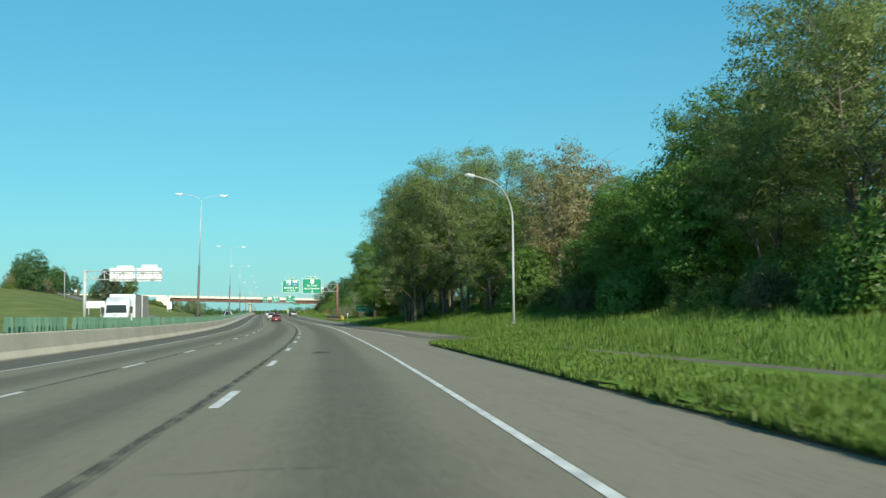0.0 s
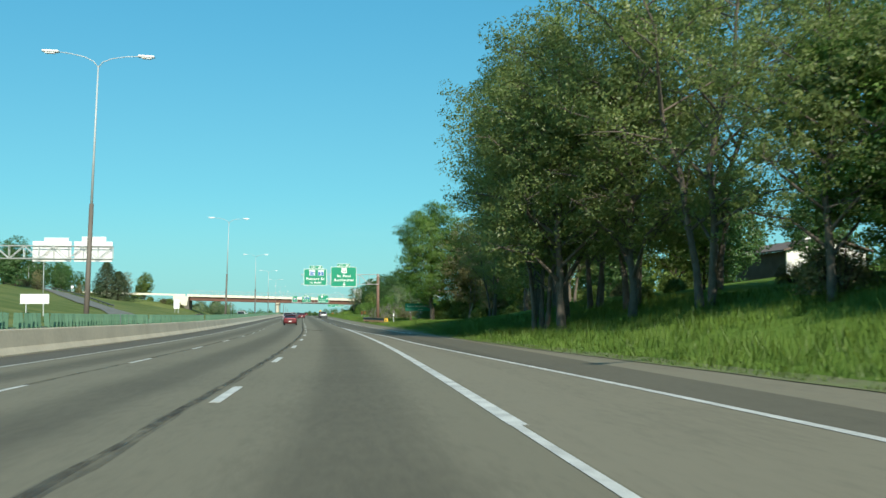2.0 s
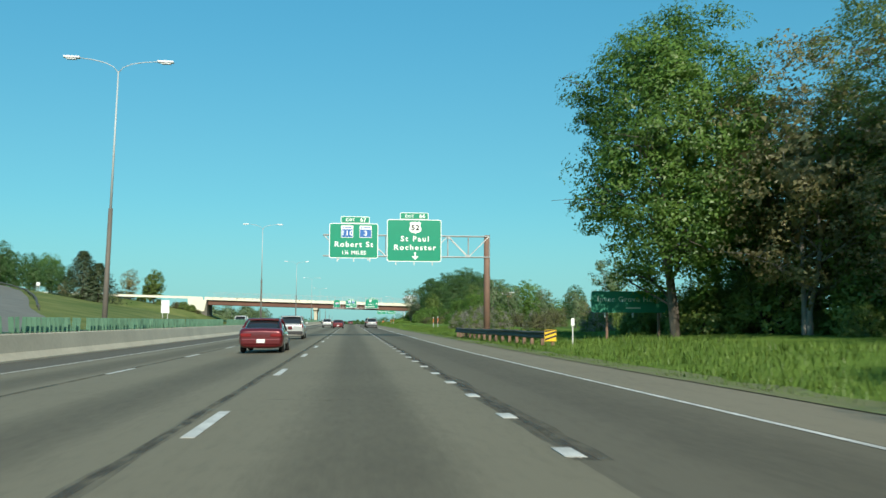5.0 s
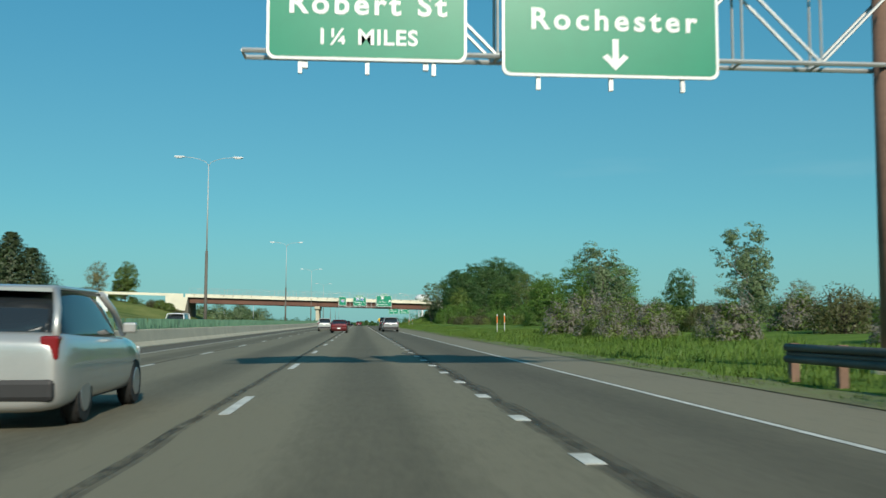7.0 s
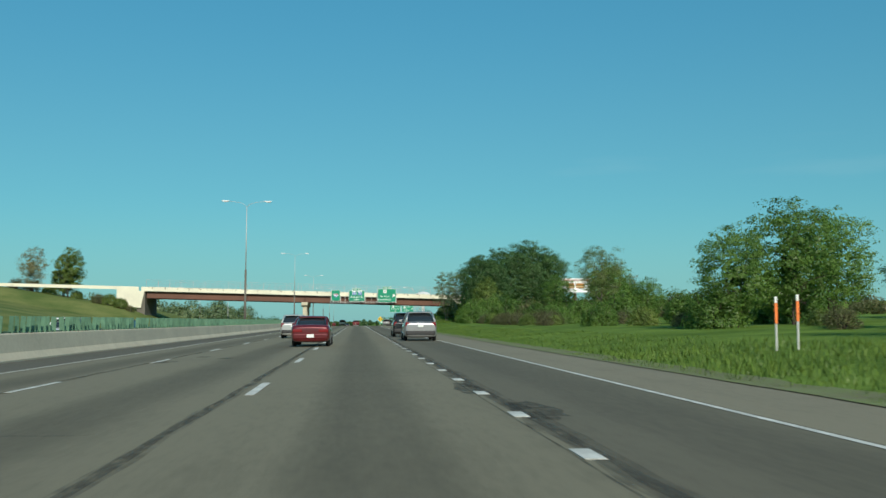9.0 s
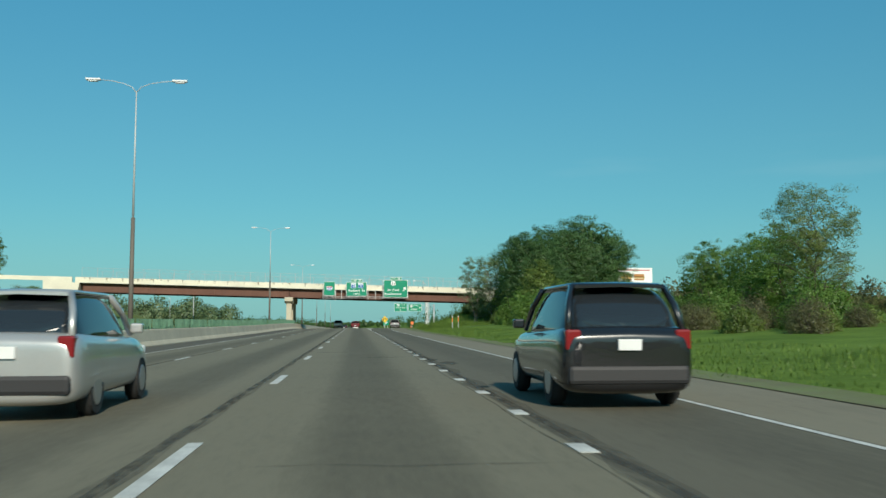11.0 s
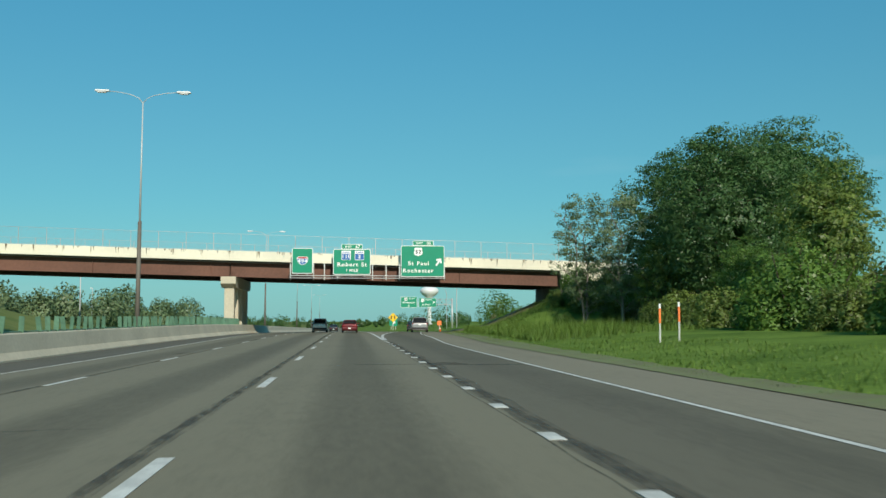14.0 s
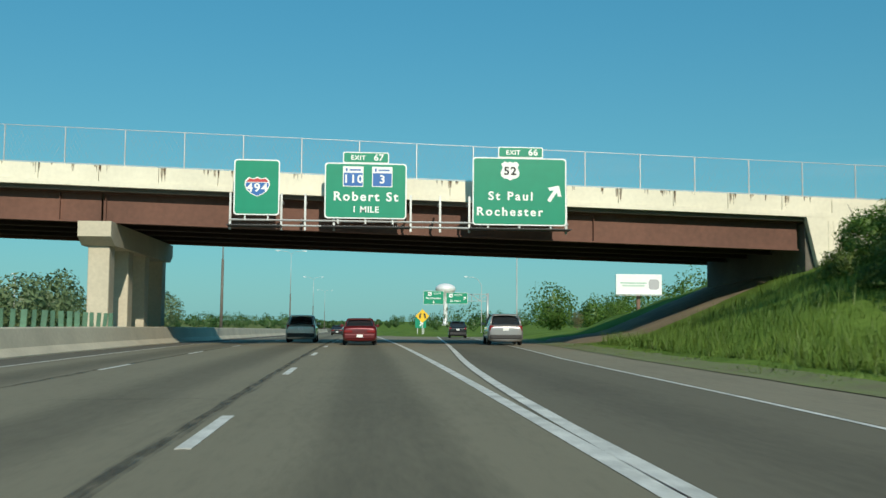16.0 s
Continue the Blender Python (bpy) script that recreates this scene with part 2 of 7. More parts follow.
def dry_side(m, x0, x1, lo, hi):
    """Thinner, drier grass on the far side of the highway, with mown stripes of tone."""
    nt = m.node_tree
    b = nt.nodes["Principled BSDF"]
    green = b.inputs["Base Color"].links[0].from_socket
    tc = nt.nodes.new("ShaderNodeTexCoord")
    sep = nt.nodes.new("ShaderNodeSeparateXYZ")
    nt.links.new(tc.outputs["Object"], sep.inputs[0])
    side = nt.nodes.new("ShaderNodeMapRange")
    side.inputs[1].default_value, side.inputs[2].default_value = x0, x1
    nt.links.new(sep.outputs[0], side.inputs[0])
    n = nt.nodes.new("ShaderNodeTexNoise")
    n.inputs["Scale"].default_value = 0.11
    n.inputs["Detail"].default_value = 7
    n.inputs["Roughness"].default_value = 0.65
    nt.links.new(tc.outputs["Object"], n.inputs["Vector"])
    r = nt.nodes.new("ShaderNodeMapRange")
    r.inputs[1].default_value, r.inputs[2].default_value = 0.35, 0.65
    nt.links.new(n.outputs[0], r.inputs[0])
    dry = nt.nodes.new("ShaderNodeMix")
    dry.data_type = 'RGBA'
    dry.inputs[6].default_value, dry.inputs[7].default_value = (*lo, 1), (*hi, 1)
    nt.links.new(r.outputs[0], dry.inputs[0])
    mix = nt.nodes.new("ShaderNodeMix")
    mix.data_type = 'RGBA'
    nt.links.new(side.outputs[0], mix.inputs[0])
    nt.links.new(green, mix.inputs[6])
    nt.links.new(dry.outputs[2], mix.inputs[7])
    nt.links.new(mix.outputs[2], b.inputs["Base Color"])


dry_side(GRASS, -24.0, -31.0, (0.092, 0.135, 0.04), (0.185, 0.205, 0.072))
GRASS_BLADE = leaf_material("grass_blades", (0.09, 0.18, 0.026), (0.21, 0.33, 0.058), 0.4)
DIRT = material("dirt_edge", (0.19, 0.155, 0.10), 0.95, vary=0.35, scale=0.7, fine=8, bump=0.4)
BARE_VERGE = material("sandy_thin_grass", (0.20, 0.18, 0.10), 0.95, vary=0.3, scale=0.8, fine=9, bump=0.5, tint=(0.15, 0.20, 0.06))
SOD = material("crumbling_sod", (0.15, 0.105, 0.06), 0.95, vary=0.5, scale=3.0, fine=22, bump=0.6)
CONCRETE = material("concrete", (0.50, 0.455, 0.35), 0.9, vary=0.18, scale=0.35, fine=6, bump=0.15)
CONCRETE_PALE = material("pale_concrete", (0.74, 0.705, 0.57), 0.85, vary=0.12, scale=0.3, fine=5, bump=0.12)
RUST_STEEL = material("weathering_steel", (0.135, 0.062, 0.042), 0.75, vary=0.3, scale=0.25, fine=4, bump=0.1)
# steel of the inner girders, with the shade under the deck in its colour
STEEL_SHADED = material("shaded_inner_steel", (0.045, 0.028, 0.022), 0.85, vary=0.3, scale=0.25, fine=4)
# deck and abutments: darkness beneath the bridge is put into the concrete's colour
CONCRETE_SHADED = material("shaded_concrete", (0.13, 0.12, 0.10), 0.9, vary=0.25, scale=0.4, fine=5)
FENCE_WIRE = material("dull_fence_wire", (0.30, 0.33, 0.34), 0.6, 0.3, vary=0.15, scale=2, fine=20)
GALV = material("galvanised_steel", (0.52, 0.53, 0.52), 0.45, 0.55, vary=0.12, scale=1.5, fine=20)
GUARD_STEEL = material("weathered_guardrail", (0.085, 0.09, 0.08), 0.7, 0.2, vary=0.35, scale=0.8, fine=14)
POLE_PALE = material("pale_pole_paint", (0.47, 0.50, 0.50), 0.5, 0.1, vary=0.08, scale=1, fine=12)
POLE_BROWN = material("brown_pole_base", (0.135, 0.12, 0.10), 0.7, vary=0.2, scale=1, fine=12)
POST_RUST = material("rust_brown_post", (0.20, 0.12, 0.085), 0.75, vary=0.25, scale=1.5, fine=12)
SIGN_GREEN = plain("sign_green", (0.0, 0.25, 0.14), 0.35)
SIGN_GREEN_DARK = plain("dull_sign_green", (0.01, 0.19, 0.115), 0.5)
SIGN_WHITE = plain("sign_white", (0.82, 0.83, 0.82), 0.4)
SIGN_PALE_GREEN = plain("pale_green_lettering", (0.42, 0.52, 0.46), 0.5)
SIGN_BLUE = plain("sign_blue", (0.02, 0.13, 0.42), 0.4)
SIGN_RED = plain("sign_red", (0.5, 0.05, 0.05), 0.4)
SIGN_YELLOW = plain("sign_yellow", (0.80, 0.50, 0.02), 0.4)
SIGN_ORANGE = plain("marker_orange", (0.85, 0.20, 0.04), 0.5)
SIGN_BLACK = plain("sign_black", (0.02, 0.02, 0.02), 0.5)
SIGN_BACK = material("aluminium_sign_back", (0.74, 0.75, 0.76), 0.5, 0.1, vary=0.06, scale=1, fine=8)
SCREEN_GREEN = material("green_glare_screen", (0.095, 0.195, 0.125), 0.6, vary=0.35, scale=1.5, fine=8)
BARK = material("bark", (0.062, 0.05, 0.04), 0.95, vary=0.4, scale=2, fine=18, bump=0.5)
BARK_LIMB = material("grey_brown_bark", (0.115, 0.098, 0.08), 0.95, vary=0.4, scale=2, fine=18, bump=0.5)
BARK_GREY = material("grey_bark", (0.21, 0.19, 0.16), 0.95, vary=0.35, scale=2, fine=18, bump=0.5)
LEAF_BRIGHT = leaf_material("bright_green_leaves", (0.06, 0.135, 0.024), (0.2, 0.34, 0.065), 0.42)
LEAF_ELM = leaf_material("elm_leaves", (0.048, 0.11, 0.034), (0.125, 0.238, 0.074), 0.4)
LEAF_OLIVE = leaf_material("olive_leaves", (0.12, 0.168, 0.052), (0.31, 0.39, 0.12), 0.54)
LEAF_DARK = leaf_material("dark_green_leaves", (0.075, 0.13, 0.027), (0.26, 0.35, 0.08), 0.45)
LEAF_BRUSH = leaf_material("brush_leaves", (0.10, 0.105, 0.045), (0.22, 0.225, 0.09), 0.5)
LEAF_BROWN = leaf_material("budding_brown_leaves", (0.17, 0.155, 0.07), (0.4, 0.37, 0.17), 0.45)
LEAF_SILVER = leaf_material("silvery_leaves", (0.10, 0.155, 0.07), (0.27, 0.36, 0.175))
LEAF_BLOOM = leaf_material("lilac_blossom", (0.19, 0.165, 0.14), (0.41, 0.375, 0.33))
LEAF_CONIFER = leaf_material("conifer_needles", (0.045, 0.075, 0.03), (0.085, 0.115, 0.05))
RUBBER = plain("rubber", (0.02, 0.02, 0.02), 0.85)
RIM = plain("alloy_rim", (0.45, 0.45, 0.46), 0.35, 0.8)
CAR_GLASS = glass_material("tinted_glass", (0.02, 0.025, 0.03))
TAIL_RED = plain("tail_lamp_red", (0.2, 0.012, 0.014), 0.2)
PLATE = plain("number_plate", (0.75, 0.76, 0.75), 0.4)
BLACK_TRIM = plain("black_trim", (0.025, 0.025, 0.027), 0.6)
CHROME = plain("chrome", (0.7, 0.7, 0.7), 0.15, 1.0)


# ---------------------------------------------------------------- helpers
def part(name, bm, mat, parent=None, label=""):
    me = bpy.data.meshes.new(name)
    bm.to_mesh(me)
    bm.free()
    for m in (mat if isinstance(mat, (list, tuple)) else (mat,)):
        me.materials.append(m)
    ob = new(name, me)
    ob.parent = parent
    if label:
        ob["label"] = label
    return ob


def mesh_part(name, verts, faces, mat, parent=None, label="", smooth=False):
    me = bpy.data.meshes.new(name)
    me.from_pydata(verts, [], faces)
    me.materials.append(mat)
    if smooth:
        me.polygons.foreach_set("use_smooth", [True] * len(me.polygons))
    ob = new(name, me)
    ob.parent = parent
    if label:
        ob["label"] = label
    return ob


def thing(name, label, category, m=None, group="", kind=""):
    ob = new(name)
    ob.empty_display_size = 0.5
    if m is not None:
        ob.matrix_world = m
    return tagged(ob, label, category, group, kind)


def box(bm, x0, x1, y0, y1, z0, z1, bevel=0.0):
    r = bmesh.ops.create_cube(bm, size=1.0)
    for v in r["verts"]:
        v.co = Vector((x0 + (v.co.x + 0.5) * (x1 - x0), y0 + (v.co.y + 0.5) * (y1 - y0), z0 + (v.co.z + 0.5) * (z1 - z0)))
    if bevel:
        ed = list({e for v in r["verts"] for e in v.link_edges})
        bmesh.ops.bevel(bm, geom=ed, offset=bevel, segments=2, affect='EDGES', profile=0.5)
    return bm


def beam(bm, p0, p1, r0, r1=None, n=8, caps=True):
    """A round bar from p0 to p1."""
    p0, p1 = Vector(p0), Vector(p1)
    r1 = r0 if r1 is None else r1
    q = (p1 - p0).to_track_quat('Z', 'Y').to_matrix()
    rings = []
    for p, r in ((p0, r0), (p1, r1)):
        rings.append([bm.verts.new(p + q @ Vector((r * math.cos(a), r * math.sin(a), 0))) for a in (2 * math.pi * k / n for k in range(n))])
    for k in range(n):
        f = bm.faces.new((rings[0][k], rings[0][(k + 1) % n], rings[1][(k + 1) % n], rings[1][k]))
        f.smooth = n > 6
    if caps:
        bm.faces.new(rings[0][::-1])
        bm.faces.new(rings[1])
    return bm


def tube(bm, pts, radii, n=8):
    """A bent round bar through pts."""
    pts = [Vector(p) for p in pts]
    rings = []
    ref = None
    for i, p in enumerate(pts):
        d = (pts[min(i + 1, len(pts) - 1)] - pts[max(i - 1, 0)]).normalized()
        if ref is None:
            ref = d.orthogonal().normalized()
        ref = (ref - d * ref.dot(d)).normalized()
        side = d.cross(ref)
        r = radii[i] if isinstance(radii, (list, tuple)) else radii
        rings.append([bm.verts.new(p + ref * (r * math.cos(a)) + side * (r * math.sin(a))) for a in (2 * math.pi * k / n for k in range(n))])
    for a, b in zip(rings, rings[1:]):
        for k in range(n):
            f = bm.faces.new((a[k], a[(k + 1) % n], b[(k + 1) % n], b[k]))
            f.smooth = True
    bm.faces.new(rings[0][::-1])
    bm.faces.new(rings[-1])
    return bm


def rounded(bm, w, h, r, y0, y1, cx=0.0, cz=0.0):
    """An upright board with rounded corners, facing -y."""
    pts = []
    for sx, sz, a0 in ((1, 1, 0), (-1, 1, 90), (-1, -1, 180), (1, -1, 270)):
        for k in range(5):
            a = radians(a0 + k * 22.5)
            pts.append((cx + sx * (w / 2 - r) + r * math.cos(a), cz + sz * (h / 2 - r) + r * math.sin(a)))
    f = [bm.verts.new((x, y0, z)) for x, z in pts]
    b = [bm.verts.new((x, y1, z)) for x, z in pts]
    bm.faces.new(f[::-1] if y0 < y1 else f)
    bm.faces.new(b)
    n = len(pts)
    for k in range(n):
        bm.faces.new((f[k], f[(k + 1) % n], b[(k + 1) % n], b[k]))
    bmesh.ops.recalc_face_normals(bm, faces=bm.faces)
    return bm


def polygon(bm, pts, y0, y1):
    """An upright flat shape from (x, z) points, facing -y."""
    f = [bm.verts.new((x, y0, z)) for x, z in pts]
    b = [bm.verts.new((x, y1, z)) for x, z in pts]
    bm.faces.new(f)
    bm.faces.new(b[::-1])
    n = len(pts)
    for k in range(n):
        bm.faces.new((f[k], f[(k + 1) % n], b[(k + 1) % n], b[k]))
    bmesh.ops.recalc_face_normals(bm, faces=bm.faces)
    return bm


def lettering(text, size, x, z, y, parent, mat, spacing=1.17, wide=1.06):
    """Words in relief on a board that faces -y, centred at x, z: one mesh for each character."""
    cu = bpy.data.curves.new("letter", 'FONT')
    cu.body = text
    cu.size = size / 0.72
    cu.align_x = 'CENTER'
    cu.align_y = 'CENTER'
    cu.space_character = spacing
    cu.resolution_u = 4
    cu.extrude = 0.004
    cu.offset = size * 0.035
    tmp = bpy.data.objects.new("letter", cu)
    me = bpy.data.meshes.new_from_object(tmp)
    bpy.data.objects.remove(tmp)
    bpy.data.curves.remove(cu)
    bm = bmesh.new()
    bm.from_mesh(me)
    bpy.data.meshes.remove(me)
    bmesh.ops.remove_doubles(bm, verts=bm.verts, dist=1e-6)
    groups, seen = [], set()
    for v0 in bm.verts:
        if v0 in seen:
            continue
        stack, comp = [v0], []
        seen.add(v0)
        while stack:
            v = stack.pop()
            comp.append(v)
            for e in v.link_edges:
                o = e.other_vert(v)
                if o not in seen:
                    seen.add(o)
                    stack.append(o)
        lo, hi = min(v.co.x for v in comp), max(v.co.x for v in comp)
        for q in groups:
            if min(hi, q[1]) - max(lo, q[0]) > 0.6 * min(hi - lo, q[1] - q[0]):
                q[0], q[1] = min(lo, q[0]), max(hi, q[1])
                q[2].extend(comp)
                break
        else:
            groups.append([lo, hi, comp])
    for lo, hi, comp in groups:
        keep = set(comp)
        index = {v: n for n, v in enumerate(comp)}
        faces = [[index[v] for v in f.verts] for f in bm.faces if f.verts[0] in keep]
        ob = mesh_part("letter", [tuple(v.co) for v in comp], faces, mat, parent)
        ob.matrix_local = pose(x, y, z, 90, 0, 0) @ Matrix.Diagonal((wide, 1, 1, 1))
    bm.free()


def smooth(a, b, t):
    u = min(1.0, max(0.0, (t - a) / (b - a)))
    return u * u * (3 - 2 * u)


# ---------------------------------------------------------------- the road's line
def road_x(y):
    return -0.00025 * max(0.0, 152 - y) ** 2 + 0.08


def road_z(y):
    b = max(0.0, y - 484)
    drop = 1e-4 * b * b if b < 50 else 0.25 + 0.01 * (b - 50)
    return 2.72e-5 * max(0.0, 210 - y) ** 2 - min(drop, 3.2)


def surface(s, y):
    """Height of the paving at offset s from the lane's line."""
    fall = 0.022 * (1 - 0.65 * smooth(440, 490, y))
    return road_z(y) - fall * max(0.0, min(-1.63 - s, 10.5))


def gore(y):
    """Left edge of the exit ramp."""
    if y < 472:
        return 2.05
    return 2.05 + 0.00126 * min(y - 472, 28) ** 2 + 0.0708 * max(0.0, y - 500)


def right_line(y):
    """Right edge line of the auxiliary lane and the exit ramp."""
    s = 4.85 + 0.35 * smooth(200, 150, y) + 1.0 * smooth(150, 100, y)
    if y > 455:
        s += 0.9 * smooth(455, 485, y) + 0.00118 * min(max(y - 470, 0), 30) ** 2 * 0.6 + 0.0708 * max(0.0, y - 500)
    return s


def pave_edge(y):
    """Where the paving ends on the right."""
    if y < 60:
        return 8.25 + 0.02 * (60 - y) + 0.0008 * (60 - y) ** 2
    s = 6.6 + 0.45 * smooth(110, 60, y) + 1.2 * smooth(112, 60, y) + 0.55 * smooth(130, 165, y)
    if y > 455:
        s += right_line(y) - 4.85
    return s


def bank(s, y):
    """Height of the ground beside the road above the road's level, on the right."""
    e = pave_edge(y)
    h = -0.04 + 0.10 * smooth(e, e + 1.5, s)
    f = 1 - 0.9 * smooth(125, 180, y)
    h += f * ((1.15 + 0.85 * smooth(55, 95, y)) * smooth(e + 1.0, 19, s) + (0.05 + 0.07 * smooth(55, 95, y)) * max(0.0, min(s - 16, 30)))
    h += (1 - f) * (0.35 * smooth(e + 1, 16, s) + 0.02 * max(0.0, min(s - 16, 60)))
    shift = e - 7.2
    top = 6.5 - 0.34 * max(0.0, abs(y - 526) - 9)
    h = max(h, min(top, 0.43 * (s - shift - 11.2)))
    return h


def left_bank(s, y):
    """The same on the left, beyond the other carriageway."""
    d = -s
    h = -0.28 + 0.15 * smooth(27.0, 30, d)
    crest = 7.75 + 0.0262 * min(d, 140)
    top = crest - 0.004 * max(0.0, 515 - y) - 7.5 * smooth(300, 140, y) if y < 530 else crest - 0.12 * (y - 530)
    toe = 30 + 17.0 * smooth(400, 480, y)
    rise = 0.17 * (d - toe) if y < 500 else 0.17 * (d - toe) + 0.25 * smooth(500, 516, y) * max(0, min(d - 45, 12))
    h = max(h, min(top, rise))
    h += 0.02 * max(0.0, min(d - 70, 60)) * smooth(480, 300, y)
    return h


def ground_z(x, y):
    s = x - road_x(y)
    base = road_z(y)
    if s > 6.3:
        h = bank(s, y)
        h += 0.12 * noise.noise((x * 0.18, y * 0.18, 0)) * smooth(9, 14, s) + 0.05 * noise.noise((x * 0.7, y * 0.7, 3)) * smooth(7.5, 9, s)
        return base + h
    if s < -26.5:
        return base + left_bank(s, y) + 0.15 * noise.noise((x * 0.1, y * 0.1, 7)) * smooth(-30, -36, s)
    return base - 0.45


# ---------------------------------------------------------------- ground and paving
def grid_lines(*spans):
    out = []
    for a, b, step in spans:
        out += list(np.arange(a, b, step))
    return out + [spans[-1][1]]


def build_ground():
    ys = grid_lines((-400, -80, 80), (-80, 640, 4), (640, 1000, 20), (1000, 4500, 250))
    ss = grid_lines((-4000, -600, 400), (-600, -120, 40), (-120, -24, 4), (-24, 6, 5), (6.4, 30, 1.2), (30, 60, 5), (60, 140, 10), (140, 600, 60), (600, 4000, 400))
    verts = []
    for y in ys:
        for s in ss:
            x = s + road_x(max(y, -80))
            verts.append((x, y, ground_z(x, max(y, -80)) if abs(s) < 700 and y < 1400 else road_z(900) + (left_bank(s, 900) if s < -27 else 0.0) - 0.1))
    w = len(ss)
    faces = [(j * w + i, j * w + i + 1, (j + 1) * w + i + 1, (j + 1) * w + i) for j in range(len(ys) - 1) for i in range(w - 1)]
    return tagged(mesh_part("ground", verts, faces, GRASS, smooth=True), "rough green roadside grass rolling away from the highway", "ground", kind="structure")


build_ground()


def ribbon(name, left, right, y0, y1, mat, lift=0.0, step=4.0, across=1, parent=None, height=surface, label="", category="road"):
    """A strip of paving between two offsets that follow the road."""
    n = max(1, int(round((y1 - y0) / step)))
    verts, faces, uvs = [], [], []
    for j in range(n + 1):
        y = y0 + (y1 - y0) * j / n
        a = left(y) if callable(left) else left
        b = right(y) if callable(right) else right
        for i in range(across + 1):
            s = a + (b - a) * i / across
            verts.append((s + road_x(y), y, height(s, y) + lift))
            uvs.append((s, y))
    w = across + 1
    faces = [(j * w + i, j * w + i + 1, (j + 1) * w + i + 1, (j + 1) * w + i) for j in range(n) for i in range(across)]
    ob = mesh_part(name, verts, faces, mat, parent)
    layer = ob.data.uv_layers.new(name="road")
    for loop in ob.data.loops:
        layer.data[loop.index].uv = uvs[loop.vertex_index]
    if label:
        tagged(ob, label, category, kind="structure")
    return ob


NEAR, FAR = -80.0, 1400.0
ribbon("road", -9.15, lambda y: 1.9 + 0.13 * smooth(60, 105, y), NEAR, FAR, ASPHALT, across=6, label="worn grey asphalt of the three through lanes")
ribbon("left_shoulder", -12.0, -9.15, NEAR, FAR, SHOULDER_DARK, across=1, label="narrow dark asphalt shoulder along the median barrier")
ribbon("merge_strip", lambda y: 1.9 + 0.13 * smooth(60, 105, y), lambda y: 4.35 + (5.15 + 0.0008 * (60 - y) ** 2 + 0.03 * (60 - y) + 1.15 * smooth(60, 40, y) - 4.35) * smooth(37, 43, y) if y < 60 else 5.1 - 1.6 * smooth(60, 112, y) - 1.42 * smooth(112, 154, y), NEAR, 154, SHOULDER, across=2, step=2.0, label="pale tan asphalt strip beside the merging lane")
ribbon("entry_ramp", lambda y: 5.1 - 1.6 * smooth(60, 112, y) - 1.42 * smooth(112, 154, y), lambda y: right_line(y) + 0.12, 60, 154, ASPHALT_AUX, across=2, label="dark asphalt of the merging entry ramp")
ribbon("auxiliary_lane", 2.03, lambda y: right_line(y) + 0.12, 154, 470, ASPHALT_AUX, across=2, label="darker grey asphalt auxiliary lane")
ribbon("exit_ramp", lambda y: 2.03 if y < 470 else gore(y) - 0.02, lambda y: right_line(y) + 0.12, 470, 760, ASPHALT_AUX, across=2, label="asphalt exit ramp leaving to the right")
ribbon("gore_paving", 2.03, lambda y: gore(y) - 0.02, 470, 600, SHOULDER, across=1, label="bare asphalt wedge between highway and exit ramp")
ribbon("right_shoulder", lambda y: right_line(y) + 0.12, lambda y: pave_edge(y) + 0.05 * noise.noise((y * 0.4, 0, 0)), 60, 760, SHOULDER, across=1, step=2.0, label="pale worn asphalt shoulder")


def verge_height(s, y):
    low = road_z(y) + bank(s, y) + 0.01
    return surface(s, y) + (low - surface(s, y)) * smooth(pave_edge(y) + 0.1, pave_edge(y) + 0.7, s)


ribbon("dirt_verge", lambda y: pave_edge(y) - 0.1 + 0.06 * noise.noise((y * 0.4, 0, 0)), lambda y: pave_edge(y) + 0.85 + 0.3 * noise.noise((y * 0.5, 4, 0)) + (0.6 + 0.4 * noise.noise((y * 0.35, 7, 0)) + 0.3 * noise.noise((y * 1.3, 2, 0))) * smooth(425, 470, y), 60, 600, BARE_VERGE, lift=0.016, step=1.2, across=6, height=verge_height,
       label="thin strip of dirt along the paving's edge", category="verge")


# entry ramp behind the grass island: it swings in from the right
def ramp_left(y):
    return 5.1 + 0.0008 * (60 - y) ** 2 + 0.03 * (60 - y) + 1.15 * smooth(60, 40, y)


ribbon("entry_ramp_behind", ramp_left, lambda y: pave_edge(y) + 0.03, -80, 60, ASPHALT_AUX, lift=0.0, across=2, step=2.0,
       label="asphalt entry ramp curving in behind the grass island")

# other carriageway, beyond the median barrier
ribbon("opposite_road", -26.8, -13.0, NEAR, FAR, ASPHALT, across=3, height=lambda s, y: road_z(y) - 0.24, label="asphalt of the opposite carriageway")


# ---------------------------------------------------------------- road markings
def dash_mesh(length, width):
    bm = bmesh.new()
    box(bm, -width / 2, width / 2, -length / 2, length / 2, 0, 0.006)
    me = bpy.data.meshes.new("dash")
    bm.to_mesh(me)
    bm.free()
    me.materials.append(PAINT)
    return me


def dash_row(name, place, ys, length, width, label):
    row = thing(name, label, "lane marking", kind="structure")
    me = dash_mesh(length, width)
    for y in ys:
        s = place(y) if callable(place) else place
        ob = new("dash", me)
        ob.parent = row
        slope = math.degrees(math.atan(2 * 0.00025 * max(0.0, 152 - y)))
        grade = math.degrees(math.atan((road_z(y + 1) - road_z(y - 1)) / 2))
        ob.matrix_local = pose(s + road_x(y), y, surface(s, y) + 0.003, grade, 0, -slope)
    return row


PHASE = 15.15


